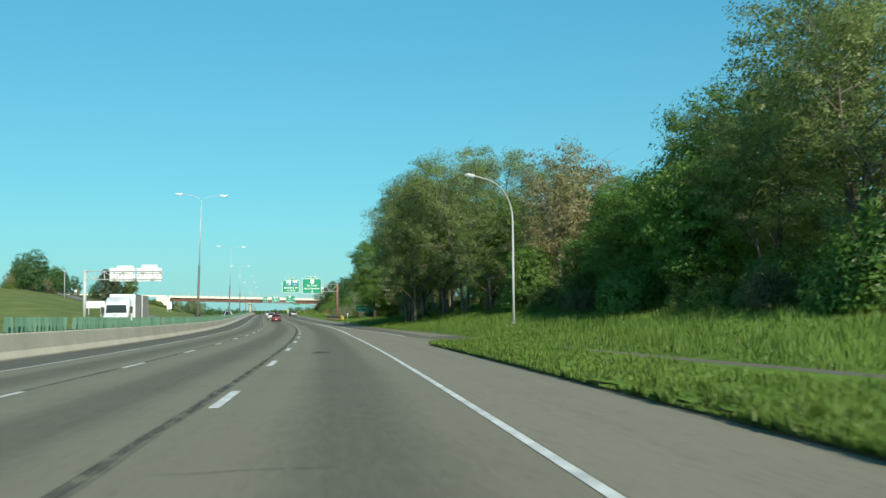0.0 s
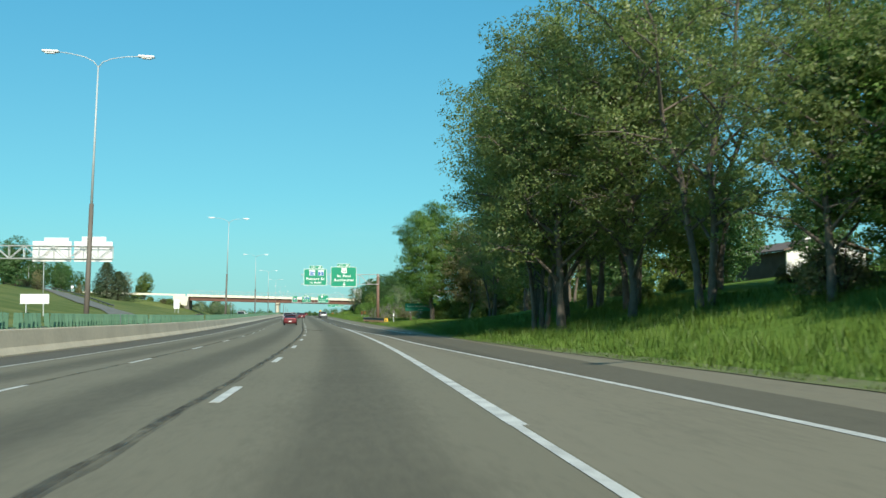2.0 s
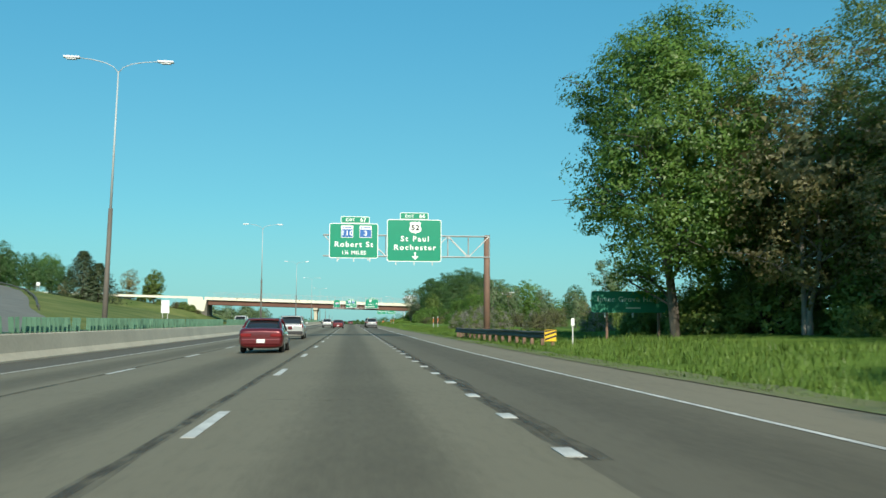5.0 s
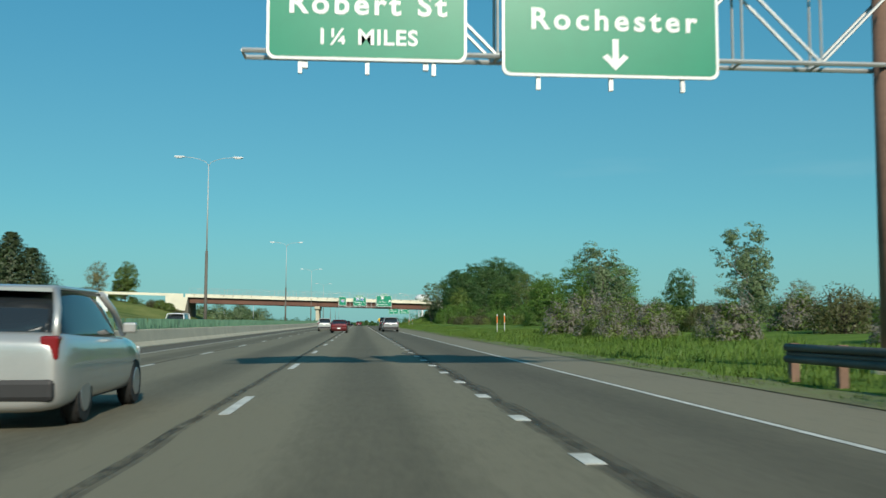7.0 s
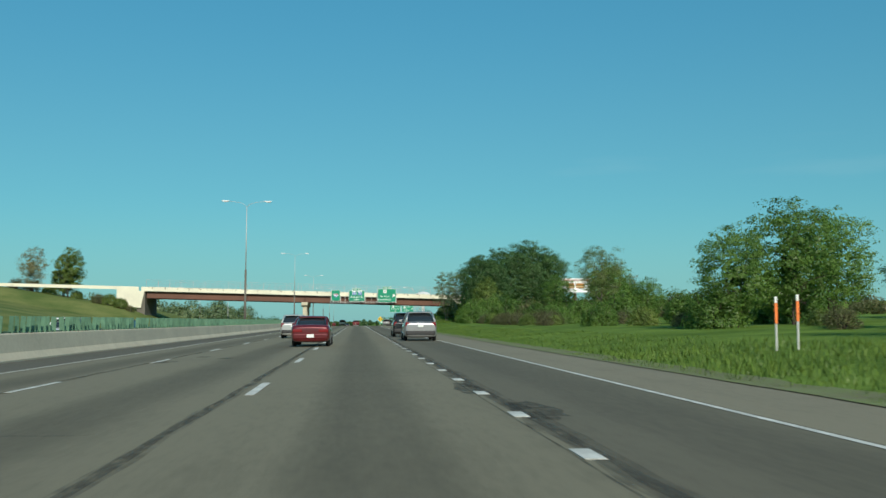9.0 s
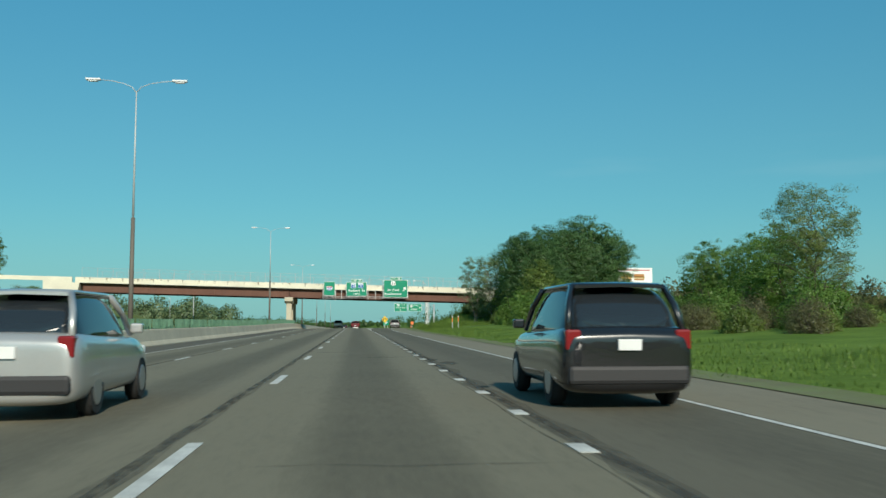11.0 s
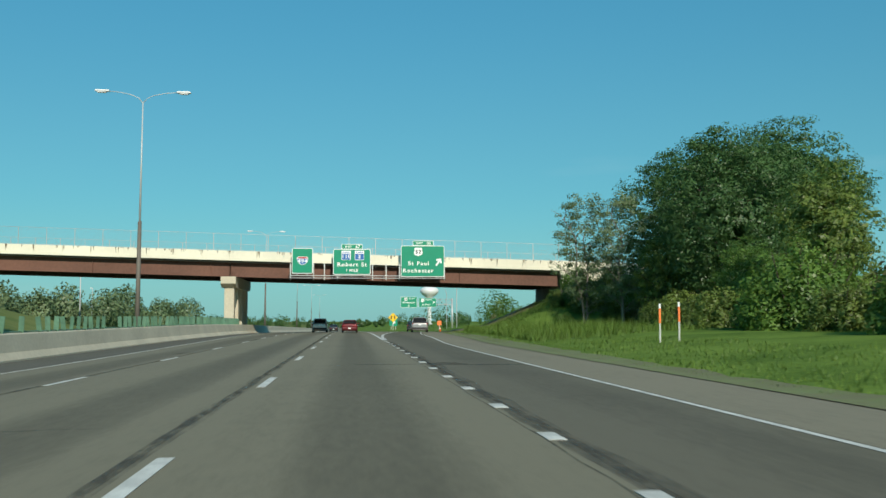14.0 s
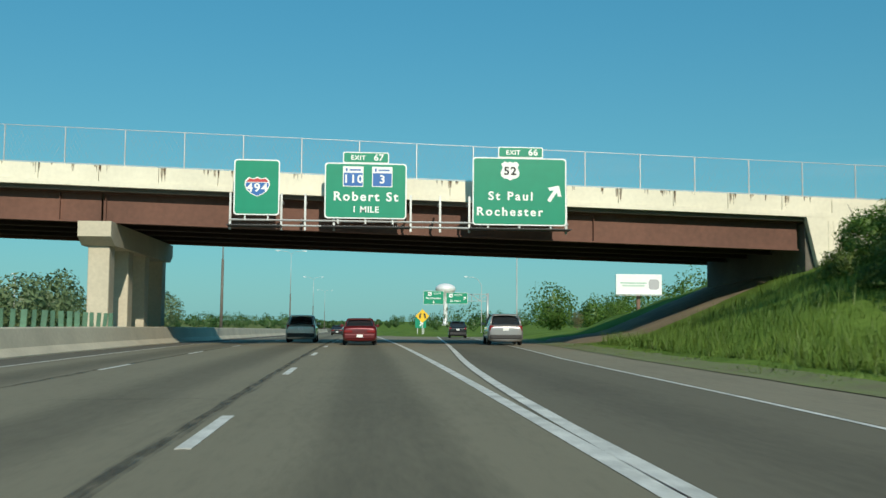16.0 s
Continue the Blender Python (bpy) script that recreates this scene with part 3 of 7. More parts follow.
def dash_drift(y):
    """The painters' spacing was not quite even."""
    return float(np.interp(y, (0, 38, 62, 105, 137, 247, 369, 442), (0, -1.0, -1.2, -1.2, 0, 0, 0.7, 0.83)))


def far_lane(y):
    return -5.65 - 0.45 * smooth(100, 230, y)


dash_row("lane_line_near", -1.63, [PHASE + 12.19 * k + dash_drift(12.19 * k) for k in range(-6, 70)], 3.05, 0.15, "broken white lane line beside a dark seam")
dash_row("lane_line_far", far_lane, [PHASE + 2.4 + 12.19 * k + dash_drift(12.19 * k) for k in range(-6, 70)], 3.05, 0.11, "broken white lane line, thin and worn")
dash_row("auxiliary_line", 2.05, [float(np.interp(k, (0, 20, 32, 52, 76), (158.55, 231.0, 274.7, 347.95, 435.6))) for k in range(0, 77)] + [435.6 + 3.65 * k for k in range(1, 8)] + [464.5, 467.9], 0.66, 0.19, "short thick white dashes of the auxiliary lane")


def line(name, s, y0, y1, width, label):
    f = s if callable(s) else (lambda y: s)
    return ribbon(name, lambda y: f(y) - width / 2, lambda y: f(y) + width / 2, y0, y1, PAINT, lift=0.006, label=label, category="lane marking")


line("edge_line_left", -8.95, NEAR, FAR, 0.1, "solid pale edge line along the left shoulder")
line("edge_line_right", lambda y: 1.8 + 0.22 * smooth(60, 105, y), NEAR, 70, 0.115, "solid white edge line")
line("merge_line", lambda y: 1.8 + 0.22 * smooth(60, 105, y) + 0.03, 70, 156, 0.2, "thick solid white line beside the merging lane")
line("ramp_line", lambda y: 5.0 - 1.6 * smooth(60, 112, y) - 1.25 * smooth(112, 152, y), 61, 150, 0.16, "solid white line of the entry ramp")
line("shoulder_line", right_line, 128, 700, 0.11, "thin solid white line along the right shoulder")
line("gore_line_left", 2.02, 471, FAR, 0.2, "thick white line along the through lane")
line("gore_line_right", lambda y: gore(y) + 0.13, 471.5, 640, 0.2, "thick white line along the exit ramp")


# dark seams and patches
def seam(name, s, y0, y1, width, seed, wander=0.02, along=None, wide=False):
    def mid(y):
        return s + (along(y) if along else 0) + wander * (noise.noise((y * 0.21, seed, 0)) + 0.5 * noise.noise((y * 0.8, seed, 5)))
    return ribbon(name, lambda y: mid(y) - width * (0.5 + 0.4 * noise.noise((y * 0.5, seed, 0))), lambda y: mid(y) + width * (0.5 + 0.4 * noise.noise((y * 0.45, seed, 9))),
                  y0, y1, SEAM_HAZE if wide else SEAM_CORE, lift=0.0045 if wide else 0.003, step=0.9, label="faint tar smear along a seam" if wide else "dark tarred seam along the lanes", category="road seam")


seam("seam_near", -1.92, NEAR, 560, 0.12, 1)
seam("seam_near_smear", -1.90, NEAR, 560, 0.2, 21, 0.05, wide=True)
seam("seam_right_smear", 2.18, 158, 466, 0.34, 28, 0.08, wide=True)
seam("seam_far_smear", -0.05, NEAR, 560, 0.2, 25, 0.05, along=far_lane, wide=True)
seam("seam_far", -0.08, NEAR, 560, 0.05, 5, along=far_lane)
seam("seam_right", 2.17, 158, 466, 0.13, 8, 0.05)
seam("seam_right_second", 1.93, 240, 466, 0.03, 12, 0.06)


# cracks across the lanes
def crack(y, s0, s1, seed):
    n = 9
    verts, faces = [], []
    for k in range(n + 1):
        s = s0 + (s1 - s0) * k / n
        yy = y + 0.25 * noise.noise((s * 1.2, seed, 0))
        w = (0.026 + 0.02 * noise.noise((s * 3, seed, 4))) * (1 - abs(2 * k / n - 1) ** 3 * 0.8)
        for d in (-w, w):
            verts.append((s + road_x(yy), yy + d, surface(s, yy) + 0.004))
    faces = [(2 * k, 2 * k + 2, 2 * k + 3, 2 * k + 1) for k in range(n)]
    tagged(mesh_part("asphalt_crack", verts, faces, SEAM_CORE), "thin dark tarred crack across the lane", "asphalt crack", "asphalt cracks", "structure")


_c = random.Random(17)
for k in range(44):
    y = -5 + 11.3 * k + _c.uniform(-3, 3)
    lane = _c.choice((-5.3, -1.63, -1.63, -9.0))
    crack(y, lane + _c.uniform(0.1, 0.8), lane + _c.uniform(1.6, 3.5), k)


def patch(y, s, w, l, seed):
    bm = bmesh.new()
    ring = []
    for k in range(40):
        a = 2 * math.pi * k / 40
        r = 1 + 0.4 * noise.noise((math.cos(a) * 1.5, math.sin(a) * 1.5, seed * 3.1)) + 0.25 * noise.noise((math.cos(a) * 5, math.sin(a) * 5, seed * 1.7))
        px, py = s + 0.5 * w * r * math.cos(a), y + 0.5 * l * r * math.sin(a)
        ring.append(bm.verts.new((px + road_x(py), py, surface(px, py) + 0.0045)))
    bm.faces.new(ring)
    tagged(part("asphalt_patch", bm, STAIN), "dark stained patch on the asphalt", "asphalt patch", "asphalt patches", "structure")


for k, (y, s, w, l) in enumerate(((144.3, -0.7, 1.0, 2.8), (146.4, -0.1, 0.35, 0.6), (146.2, -1.5, 0.5, 1.6), (144.4, -1.6, 0.4, 0.6), (149.5, -1.35, 0.5, 1.4),
                                  (35, -0.4, 0.6, 2.0), (283, 1.95, 0.5, 2.6), (279, 2.35, 0.7, 2.2), (244.5, 1.85, 0.4, 2.4), (297, -5.8, 0.8, 1.4), (299, -4.2, 0.5, 0.9), (301, -5.2, 0.5, 0.9),
                                  (438.2, 2.6, 1.1, 1.6), (437.5, 3.8, 2.4, 0.35), (437.9, 1.1, 1.8, 0.3), (354.8, 2.2, 0.5, 1.8), (352.2, 2.6, 0.5, 2.2), (357, 0.9, 1.5, 0.3), (384, 2.9, 1.1, 0.3),
                                  (400, -5.8, 0.9, 2.0), (390, -4.1, 0.5, 1.2), (118, 3.9, 0.3, 0.2), (114, 4.2, 0.2, 0.2), (379, 0.7, 0.9, 0.2), (451, -6.6, 0.7, 0.6), (405.2, 2.3, 1.1, 0.16), (362.3, -0.9, 1.2, 0.22))):
    patch(y, s, w, l, k)


# ---------------------------------------------------------------- median barrier with its glare screen
def build_barrier():
    """Concrete sections, each with a sloped foot, joined end to end."""
    root = thing("median_barrier", "long weathered concrete median barrier with a sloped foot", "barrier", kind="structure")
    profile = ((0.62, 0.0), (0.62, 0.08), (0.42, 0.33), (0.30, 0.95), (0.26, 0.99), (-0.26, 0.99), (-0.30, 0.95), (-0.42, 0.33), (-0.62, 0.08), (-0.62, 0.0))
    y, step = -62.0, 6.1
    while y < 820:
        bm = bmesh.new()
        rings = []
        for yy in (y + 0.004, y + step - 0.004):
            shift = 0.55 * smooth(452, 492, yy) - 0.0
            cx, z = -12.28 + shift + road_x(yy), surface(-11.6, yy) - 0.03
            wide = 1 + 0.5 * smooth(470, 500, yy) * smooth(560, 530, yy)
            rings.append([bm.verts.new((cx + px * wide, yy, z + pz)) for px, pz in profile])
        n = len(profile)
        for k in range(n):
            bm.faces.new((rings[0][k], rings[1][k], rings[1][(k + 1) % n], rings[0][(k + 1) % n]))
        bm.faces.new(rings[0])
        bm.faces.new(rings[1][::-1])
        bmesh.ops.recalc_face_normals(bm, faces=bm.faces)
        part("barrier_section", bm, CONCRETE, root)
        y += step
    return root


build_barrier()


def build_screen():
    """Upright green paddles on a low rail, on top of the barrier."""
    root = thing("glare_screen", "faded green plastic glare screen paddles on the median barrier", "glare screen")
    bm = bmesh.new()
    rail_v, rng = [], random.Random(4)
    box(bm, -0.115, 0.115, -0.012, 0.012, 0.0, 0.62)
    me = bpy.data.meshes.new("paddle")
    bm.to_mesh(me)
    bm.free()
    me.materials.append(SCREEN_GREEN)
    bm = bmesh.new()
    spots = []
    y = 20.0
    while y < 517:
        if rng.random() > 0.09 and not (166 < y < 169.5) and not (246 < y < 250):
            spots.append(y)
        y += 0.62 if y < 330 else 0.75 if y < 440 else 1.1
    rest = bmesh.new()
    for k, y in enumerate(spots):
        cx = -12.28 + 0.55 * smooth(452, 492, y) + road_x(y)
        z = surface(-11.6, y) + 0.96
        m = pose(cx, y, z, rng.uniform(-5, 5), rng.uniform(-7, 7), -24 + rng.uniform(-14, 14))
        if 20 < y < 200:
            ob = new("paddle", me)
            ob.parent = root
            ob.matrix_local = m
        else:
            n0 = len(rest.verts)
            box(rest, -0.115, 0.115, -0.012, 0.012, 0.0, 0.62)
            rest.verts.ensure_lookup_table()
            for v in rest.verts[n0:]:
                v.co = m @ v.co
    part("paddle_strip", rest, SCREEN_GREEN, root)["kind"] = "stuff"
    for y0 in np.arange(20, 500, 20.0):
        b = bmesh.new()
        if 500 <= y0 < 540:
            b.free()
            continue
        for a, c in ((y0, y0 + 10), (y0 + 10, y0 + 20)):
            p = [(-12.28 + 0.55 * smooth(452, 492, q) + road_x(q), q, surface(-11.6, q) + 1.0) for q in (a, c)]
            beam(b, p[0], p[1], 0.035, n=6)
        part("rail", b, SCREEN_GREEN, root)


build_screen()


# ---------------------------------------------------------------- the overpass
BY = 518.0          # near face of the parapet
BW = 15.5           # width of the deck


def deck_top(x):
    """Top of the parapet along the bridge, which falls to the right."""
    return 8.37 - 0.0262 * x


def slab(bm, x0, x1, y0, y1, lo, hi):
    """A box whose top and bottom follow the bridge's fall."""
    v = [bm.verts.new((x, y, deck_top(x) + h)) for x in (x0, x1) for y in (y0, y1) for h in (lo, hi)]
    for q in ((0, 1, 3, 2), (4, 6, 7, 5), (0, 4, 5, 1), (2, 3, 7, 6), (0, 2, 6, 4), (1, 5, 7, 3)):
        bm.faces.new([v[i] for i in q])
    bmesh.ops.recalc_face_normals(bm, faces=bm.faces)
    return bm


def build_bridge():
    root = thing("overpass", "concrete and rust-brown steel road overpass spanning the highway", "bridge", kind="structure")
    x0, x1 = -53.5, 24.6
    bm = bmesh.new()
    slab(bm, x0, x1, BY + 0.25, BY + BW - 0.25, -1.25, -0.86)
    part("deck", bm, CONCRETE_SHADED, root)
    # parapets in panels with open joints
    rng = random.Random(2)
    for y0, y1 in ((BY, BY + 0.32), (BY + BW - 0.32, BY + BW)):
        x = x0
        while x < x1 - 0.1:
            xe = min(x + 2.9, x1)
            bm = bmesh.new()
            slab(bm, x + 0.015, xe - 0.015, y0, y1, -0.78, 0.0)
            part("parapet_panel", bm, CONCRETE_PALE, root)
            x = xe
        bm = bmesh.new()
        slab(bm, x0, x1, y0 - 0.06 if y0 == BY else y0, y1 if y0 == BY else y1 + 0.06, -1.06, -0.79)
        part("deck_edge", bm, CONCRETE_PALE, root)
    # run-off stains below the joints and the top edge
    for k in range(95):
        x = x0 + 1 + rng.random() * (x1 - x0 - 2)
        if k < 27:
            x = x0 + 2.9 * k + rng.uniform(-0.25, 0.25)
        if x > x1 - 0.6 or x < x0 + 0.6:
            continue
        deep = k < 27
        for streak in range(3 if deep else 2):
            w, d = rng.uniform(0.02, 0.07 if deep else 0.05), rng.uniform(0.35, 0.75) if deep else rng.uniform(0.08, 0.4)
            xs = x + rng.uniform(-0.16, 0.16)
            bm = bmesh.new()
            pts = [(-w, 0), (w, 0), (w * 0.8, -0.4 * d), (w * 0.35, -0.8 * d), (0.0, -d), (-w * 0.45, -0.75 * d), (-w * 0.9, -0.35 * d)]
            ring = [bm.verts.new((xs + px, BY - 0.004 - 0.002 * streak, deck_top(xs + px) + pz - 0.005)) for px, pz in pts]
            bm.faces.new(ring)
            part("stain", bm, RUN_OFF, root)
    # girders with flanges; two spans; inner ones coloured dark for the deck's shade
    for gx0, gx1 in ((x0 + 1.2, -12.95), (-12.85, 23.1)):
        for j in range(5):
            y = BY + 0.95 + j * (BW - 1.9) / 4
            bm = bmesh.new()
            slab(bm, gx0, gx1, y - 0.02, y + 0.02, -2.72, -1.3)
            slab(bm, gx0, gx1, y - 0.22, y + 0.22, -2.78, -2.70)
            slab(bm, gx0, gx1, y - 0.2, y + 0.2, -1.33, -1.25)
            part("girder", bm, RUST_STEEL if j in (0, 4) else STEEL_SHADED, root)
        for y in (BY + 0.88,):
            for x in np.arange(gx0 + 0.15, gx1, 12.4):
                bm = bmesh.new()
                slab(bm, x - 0.015, x + 0.015, y - 0.13, y + 0.05, -2.7, -1.33)
                part("stiffener", bm, RUST_STEEL, root)
    # pier: cap beam with a tapered end, columns on a low wall
    z_cap = deck_top(-12.9) - 2.8
    bm = bmesh.new()
    sect = ((BY - 0.25, z_cap), (BY - 0.25, z_cap - 0.75), (BY + 0.55, z_cap - 1.15), (BY + BW - 0.55, z_cap - 1.15), (BY + BW + 0.25, z_cap - 0.75), (BY + BW + 0.25, z_cap))
    a = [bm.verts.new((-13.75, y, z)) for y, z in sect]
    b = [bm.verts.new((-12.15, y, z)) for y, z in sect]
    bm.faces.new(a)
    bm.faces.new(b[::-1])
    for k in range(6):
        bm.faces.new((a[k], b[k], b[(k + 1) % 6], a[(k + 1) % 6]))
    bmesh.ops.recalc_face_normals(bm, faces=bm.faces)
    part("pier_cap", bm, CONCRETE, root)
    for y in (BY + 0.6, BY + 4.7, BY + 8.8, BY + BW - 1.7):
        bm = bmesh.new()
        box(bm, -13.45, -12.4, y, y + 1.1, -0.8, z_cap - 1.1, bevel=0.06)
        part("column", bm, CONCRETE, root)
    # abutments, in the concrete darkened for the shade under the deck
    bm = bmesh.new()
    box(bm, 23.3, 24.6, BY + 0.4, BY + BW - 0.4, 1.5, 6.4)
    part("abutment", bm, CONCRETE_SHADED, root)
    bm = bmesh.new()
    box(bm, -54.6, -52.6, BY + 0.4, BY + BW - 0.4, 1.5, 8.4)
    part("abutment", bm, CONCRETE_SHADED, root)
    # ribbed wing walls
    for wx0, wx1 in ((23.7, 33.0), (-59.5, -53.2)):
        right = wx0 > 0
        bm = bmesh.new()
        v = [bm.verts.new((x, y, z)) for y in (BY - 0.05, BY + 0.35) for x, z in
             (((wx0 - 0.5, deck_top(wx0) - 1.06), (wx0 + 0.35, 3.0), (wx1, 3.2), (wx1, deck_top(wx1) - 0.2), (wx0 + 0.9, deck_top(wx0) - 0.2), (wx0 + 0.9, deck_top(wx0) - 1.06)) if right else
              ((wx1 + 0.5, deck_top(wx1) - 1.06), (wx1 - 0.35, 4.5), (wx0, 5.2), (wx0, deck_top(wx0) - 0.2), (wx1 - 0.9, deck_top(wx1) - 0.2), (wx1 - 0.9, deck_top(wx1) - 1.06)))]
        bm.faces.new(v[:6])
        bm.faces.new(v[6:][::-1])
        for k in range(6):
            bm.faces.new((v[k], v[(k + 1) % 6], v[6 + (k + 1) % 6], v[6 + k]))
        bmesh.ops.recalc_face_normals(bm, faces=bm.faces)
        part("wing_wall", bm, CONCRETE_PALE, root)
        if right:
            for x in np.arange(24.4, 32.6, 0.28):
                bm = bmesh.new()
                hi = deck_top(x) - 1.25 if x < 26.2 else deck_top(x) - 0.9
                box(bm, x - 0.05, x + 0.05, BY - 0.09, BY - 0.048, 4.0, hi)
                part("rib", bm, CONCRETE_PALE, root)
        bm = bmesh.new()
        a0, a1 = (wx0 + 0.9, wx1 + 9) if right else (wx0 - 60, wx1 - 0.9)
        slab(bm, a0, a1, BY, BY + 0.32, -0.8, 0.0)
        part("approach_parapet", bm, CONCRETE_PALE, root)
    # chain-link fence on the near parapet
    for x in np.arange(-52.3, 31.5, 2.9):
        for y in (BY + 0.16, BY + BW - 0.16):
            bm = bmesh.new()
            beam(bm, (x, y, deck_top(x) - 0.05), (x, y, deck_top(x) + 1.85), 0.035, n=6)
            part("fence_post", bm, GALV, root)
    for y in (BY + 0.16, BY + BW - 0.16):
        bm = bmesh.new()
        for h in (0.06, 1.84):
            beam(bm, (-52.3, y, deck_top(-52.3) + h), (31.6, y, deck_top(31.6) + h), 0.018, n=5)
        part("fence_rail", bm, GALV, root)
    for y in (BY + 0.16, BY + BW - 0.16):
        bm = bmesh.new()
        for sgn in (1, -1):
            for x in np.arange(-52.3, 31.5, 0.2):
                xe = x + sgn * 1.0
                if not -52.3 <= xe <= 31.6:
                    continue
                w = 0.003
                q = [(x - w, deck_top(x) + 0.06), (x + w, deck_top(x) + 0.06), (xe + w, deck_top(xe) + 1.84), (xe - w, deck_top(xe) + 1.84)]
                bm.faces.new([bm.verts.new((a, y, b)) for a, b in q])
        part("fence_mesh", bm, FENCE_WIRE, root, "chain-link fence mesh")
    return root


build_bridge()

# bare slope under the right end of the bridge
def build_slope():
    verts, faces = [], []
    ys = [BY + 3.6 + k * (BW - 0.9) / 10 for k in range(11)]
    ss = [12.0 + 1.0 * k for k in range(15)]
    for j, y in enumerate(ys):
        for i, s in enumerate(ss):
            yy = y + (0.9 * noise.noise((s * 0.5, j, 0)) if j in (0, 10) else 0)
            edge = i in (0, 14) or j in (0, 10)
            verts.append((s, yy, road_z(yy) + bank(s, yy) + (-0.12 if edge else 0.16) + 0.05 * noise.noise((s * 0.8, yy * 0.8, 2))))
    n = len(ss)
    faces = [(j * n + i, j * n + i + 1, (j + 1) * n + i + 1, (j + 1) * n + i) for j in range(10) for i in range(n - 1)]
    tagged(mesh_part("slope_paving", verts, faces, DIRT, smooth=True), "bare dirt and stone slope under the overpass", "slope paving", kind="structure")


build_slope()


# loop ramp that climbs the grass hill on the far side
def build_loop():
    ctrl = [Vector(p) for p in ((-27.5, 190), (-30, 230), (-38, 266), (-50, 297), (-60, 328), (-70, 357), (-81, 384), (-97, 404), (-122, 412))]
    pts = []
    for k in range(len(ctrl) - 1):
        p = [ctrl[max(0, k - 1)], ctrl[k], ctrl[k + 1], ctrl[min(len(ctrl) - 1, k + 2)]]
        for u in np.arange(0, 1, 0.1):
            pts.append(0.5 * (2 * p[1] + (p[2] - p[0]) * u + (2 * p[0] - 5 * p[1] + 4 * p[2] - p[3]) * u * u + (3 * p[1] - 3 * p[2] + p[0] * -1 + p[3]) * u ** 3))
    verts, faces = [], []
    for i, p in enumerate(pts):
        d = (pts[min(i + 1, len(pts) - 1)] - pts[max(0, i - 1)]).normalized()
        nrm = Vector((d.y, -d.x))
        for k in range(7):
            q = p + nrm * (k - 3) * 1.25
            verts.append((q.x, q.y, ground_z(q.x, q.y) + 0.16))
    faces = [(j * 7 + i, j * 7 + i + 1, (j + 1) * 7 + i + 1, (j + 1) * 7 + i) for j in range(len(pts) - 1) for i in range(6)]
    tagged(mesh_part("loop_ramp", verts, faces, RAMP_ASPHALT), "dark asphalt loop ramp climbing the grass hill", "road", kind="structure")
    # kerb-side rail along its outer edge
    root = thing("ramp_guardrail", "dark weathered guardrail along the loop ramp", "guardrail")
    edge = [(p, (pts[min(i + 1, len(pts) - 1)] - pts[max(0, i - 1)]).normalized()) for i, p in enumerate(pts)][30:]
    bm = bmesh.new()
    path = []
    for p, d in edge:
        q = p + Vector((d.y, -d.x)) * 4.9
        path.append((q.x, q.y, ground_z(q.x, q.y) + 0.62))
    tube(bm, path, 0.2, n=6)
    part("rail", bm, GUARD_STEEL, root)
    for q in path[::3]:
        bm = bmesh.new()
        box(bm, q[0] - 0.07, q[0] + 0.07, q[1] - 0.07, q[1] + 0.07, q[2] - 0.7, q[2] + 0.1)
        part("post", bm, GUARD_STEEL, root)


build_loop()


# ---------------------------------------------------------------- grass island beside the entry ramp
def build_island():
    verts, faces = [], []
    ys = list(np.arange(-40, 42.6, 0.15))
    for y in ys:
        rag = 0.14 * noise.noise((y * 0.6, 1, 0)) + 0.15 * noise.noise((y * 1.9, 4, 0)) + 0.10 * noise.noise((y * 5.0, 9, 0))
        a = 4.35 + rag
        b = max(a + 0.15, ramp_left(y) + 0.05)
        close = smooth(42.6, 39.5, y)
        for k, (u, h) in enumerate(((0, -0.05), (0.0, 0.04), (0.0, 0.12), (0.2, 0.19), (0.6, 0.19), (1.0, 0.08))):
            s = a + (b - a) * u * max(close, 0.02) + (0, 0.10 + 0.14 * noise.noise((y * 3.1, 2, 0)), 0.02 + 0.08 * noise.noise((y * 4.3, 8, 0)), 0, 0, 0)[k]
            verts.append((s + road_x(y), y, road_z(y) + h * (0.3 + 0.7 * close) * (1 + 0.25 * noise.noise((y * 1.7, k, 5))) + 0.02 * noise.noise((y, s, 2))))
    faces = [(j * 6 + i, j * 6 + i + 1, (j + 1) * 6 + i + 1, (j + 1) * 6 + i) for j in range(len(ys) - 1) for i in range(5)]
    ob = mesh_part("grass_island", verts, faces, GRASS)
    ob.data.materials.append(SOD)
    for p in ob.data.polygons:
        if p.index % 5 < 2:
            p.material_index = 1
    tagged(ob, "narrow wedge of rough grass with a crumbling dirt edge", "grass verge", kind="structure")


build_island()


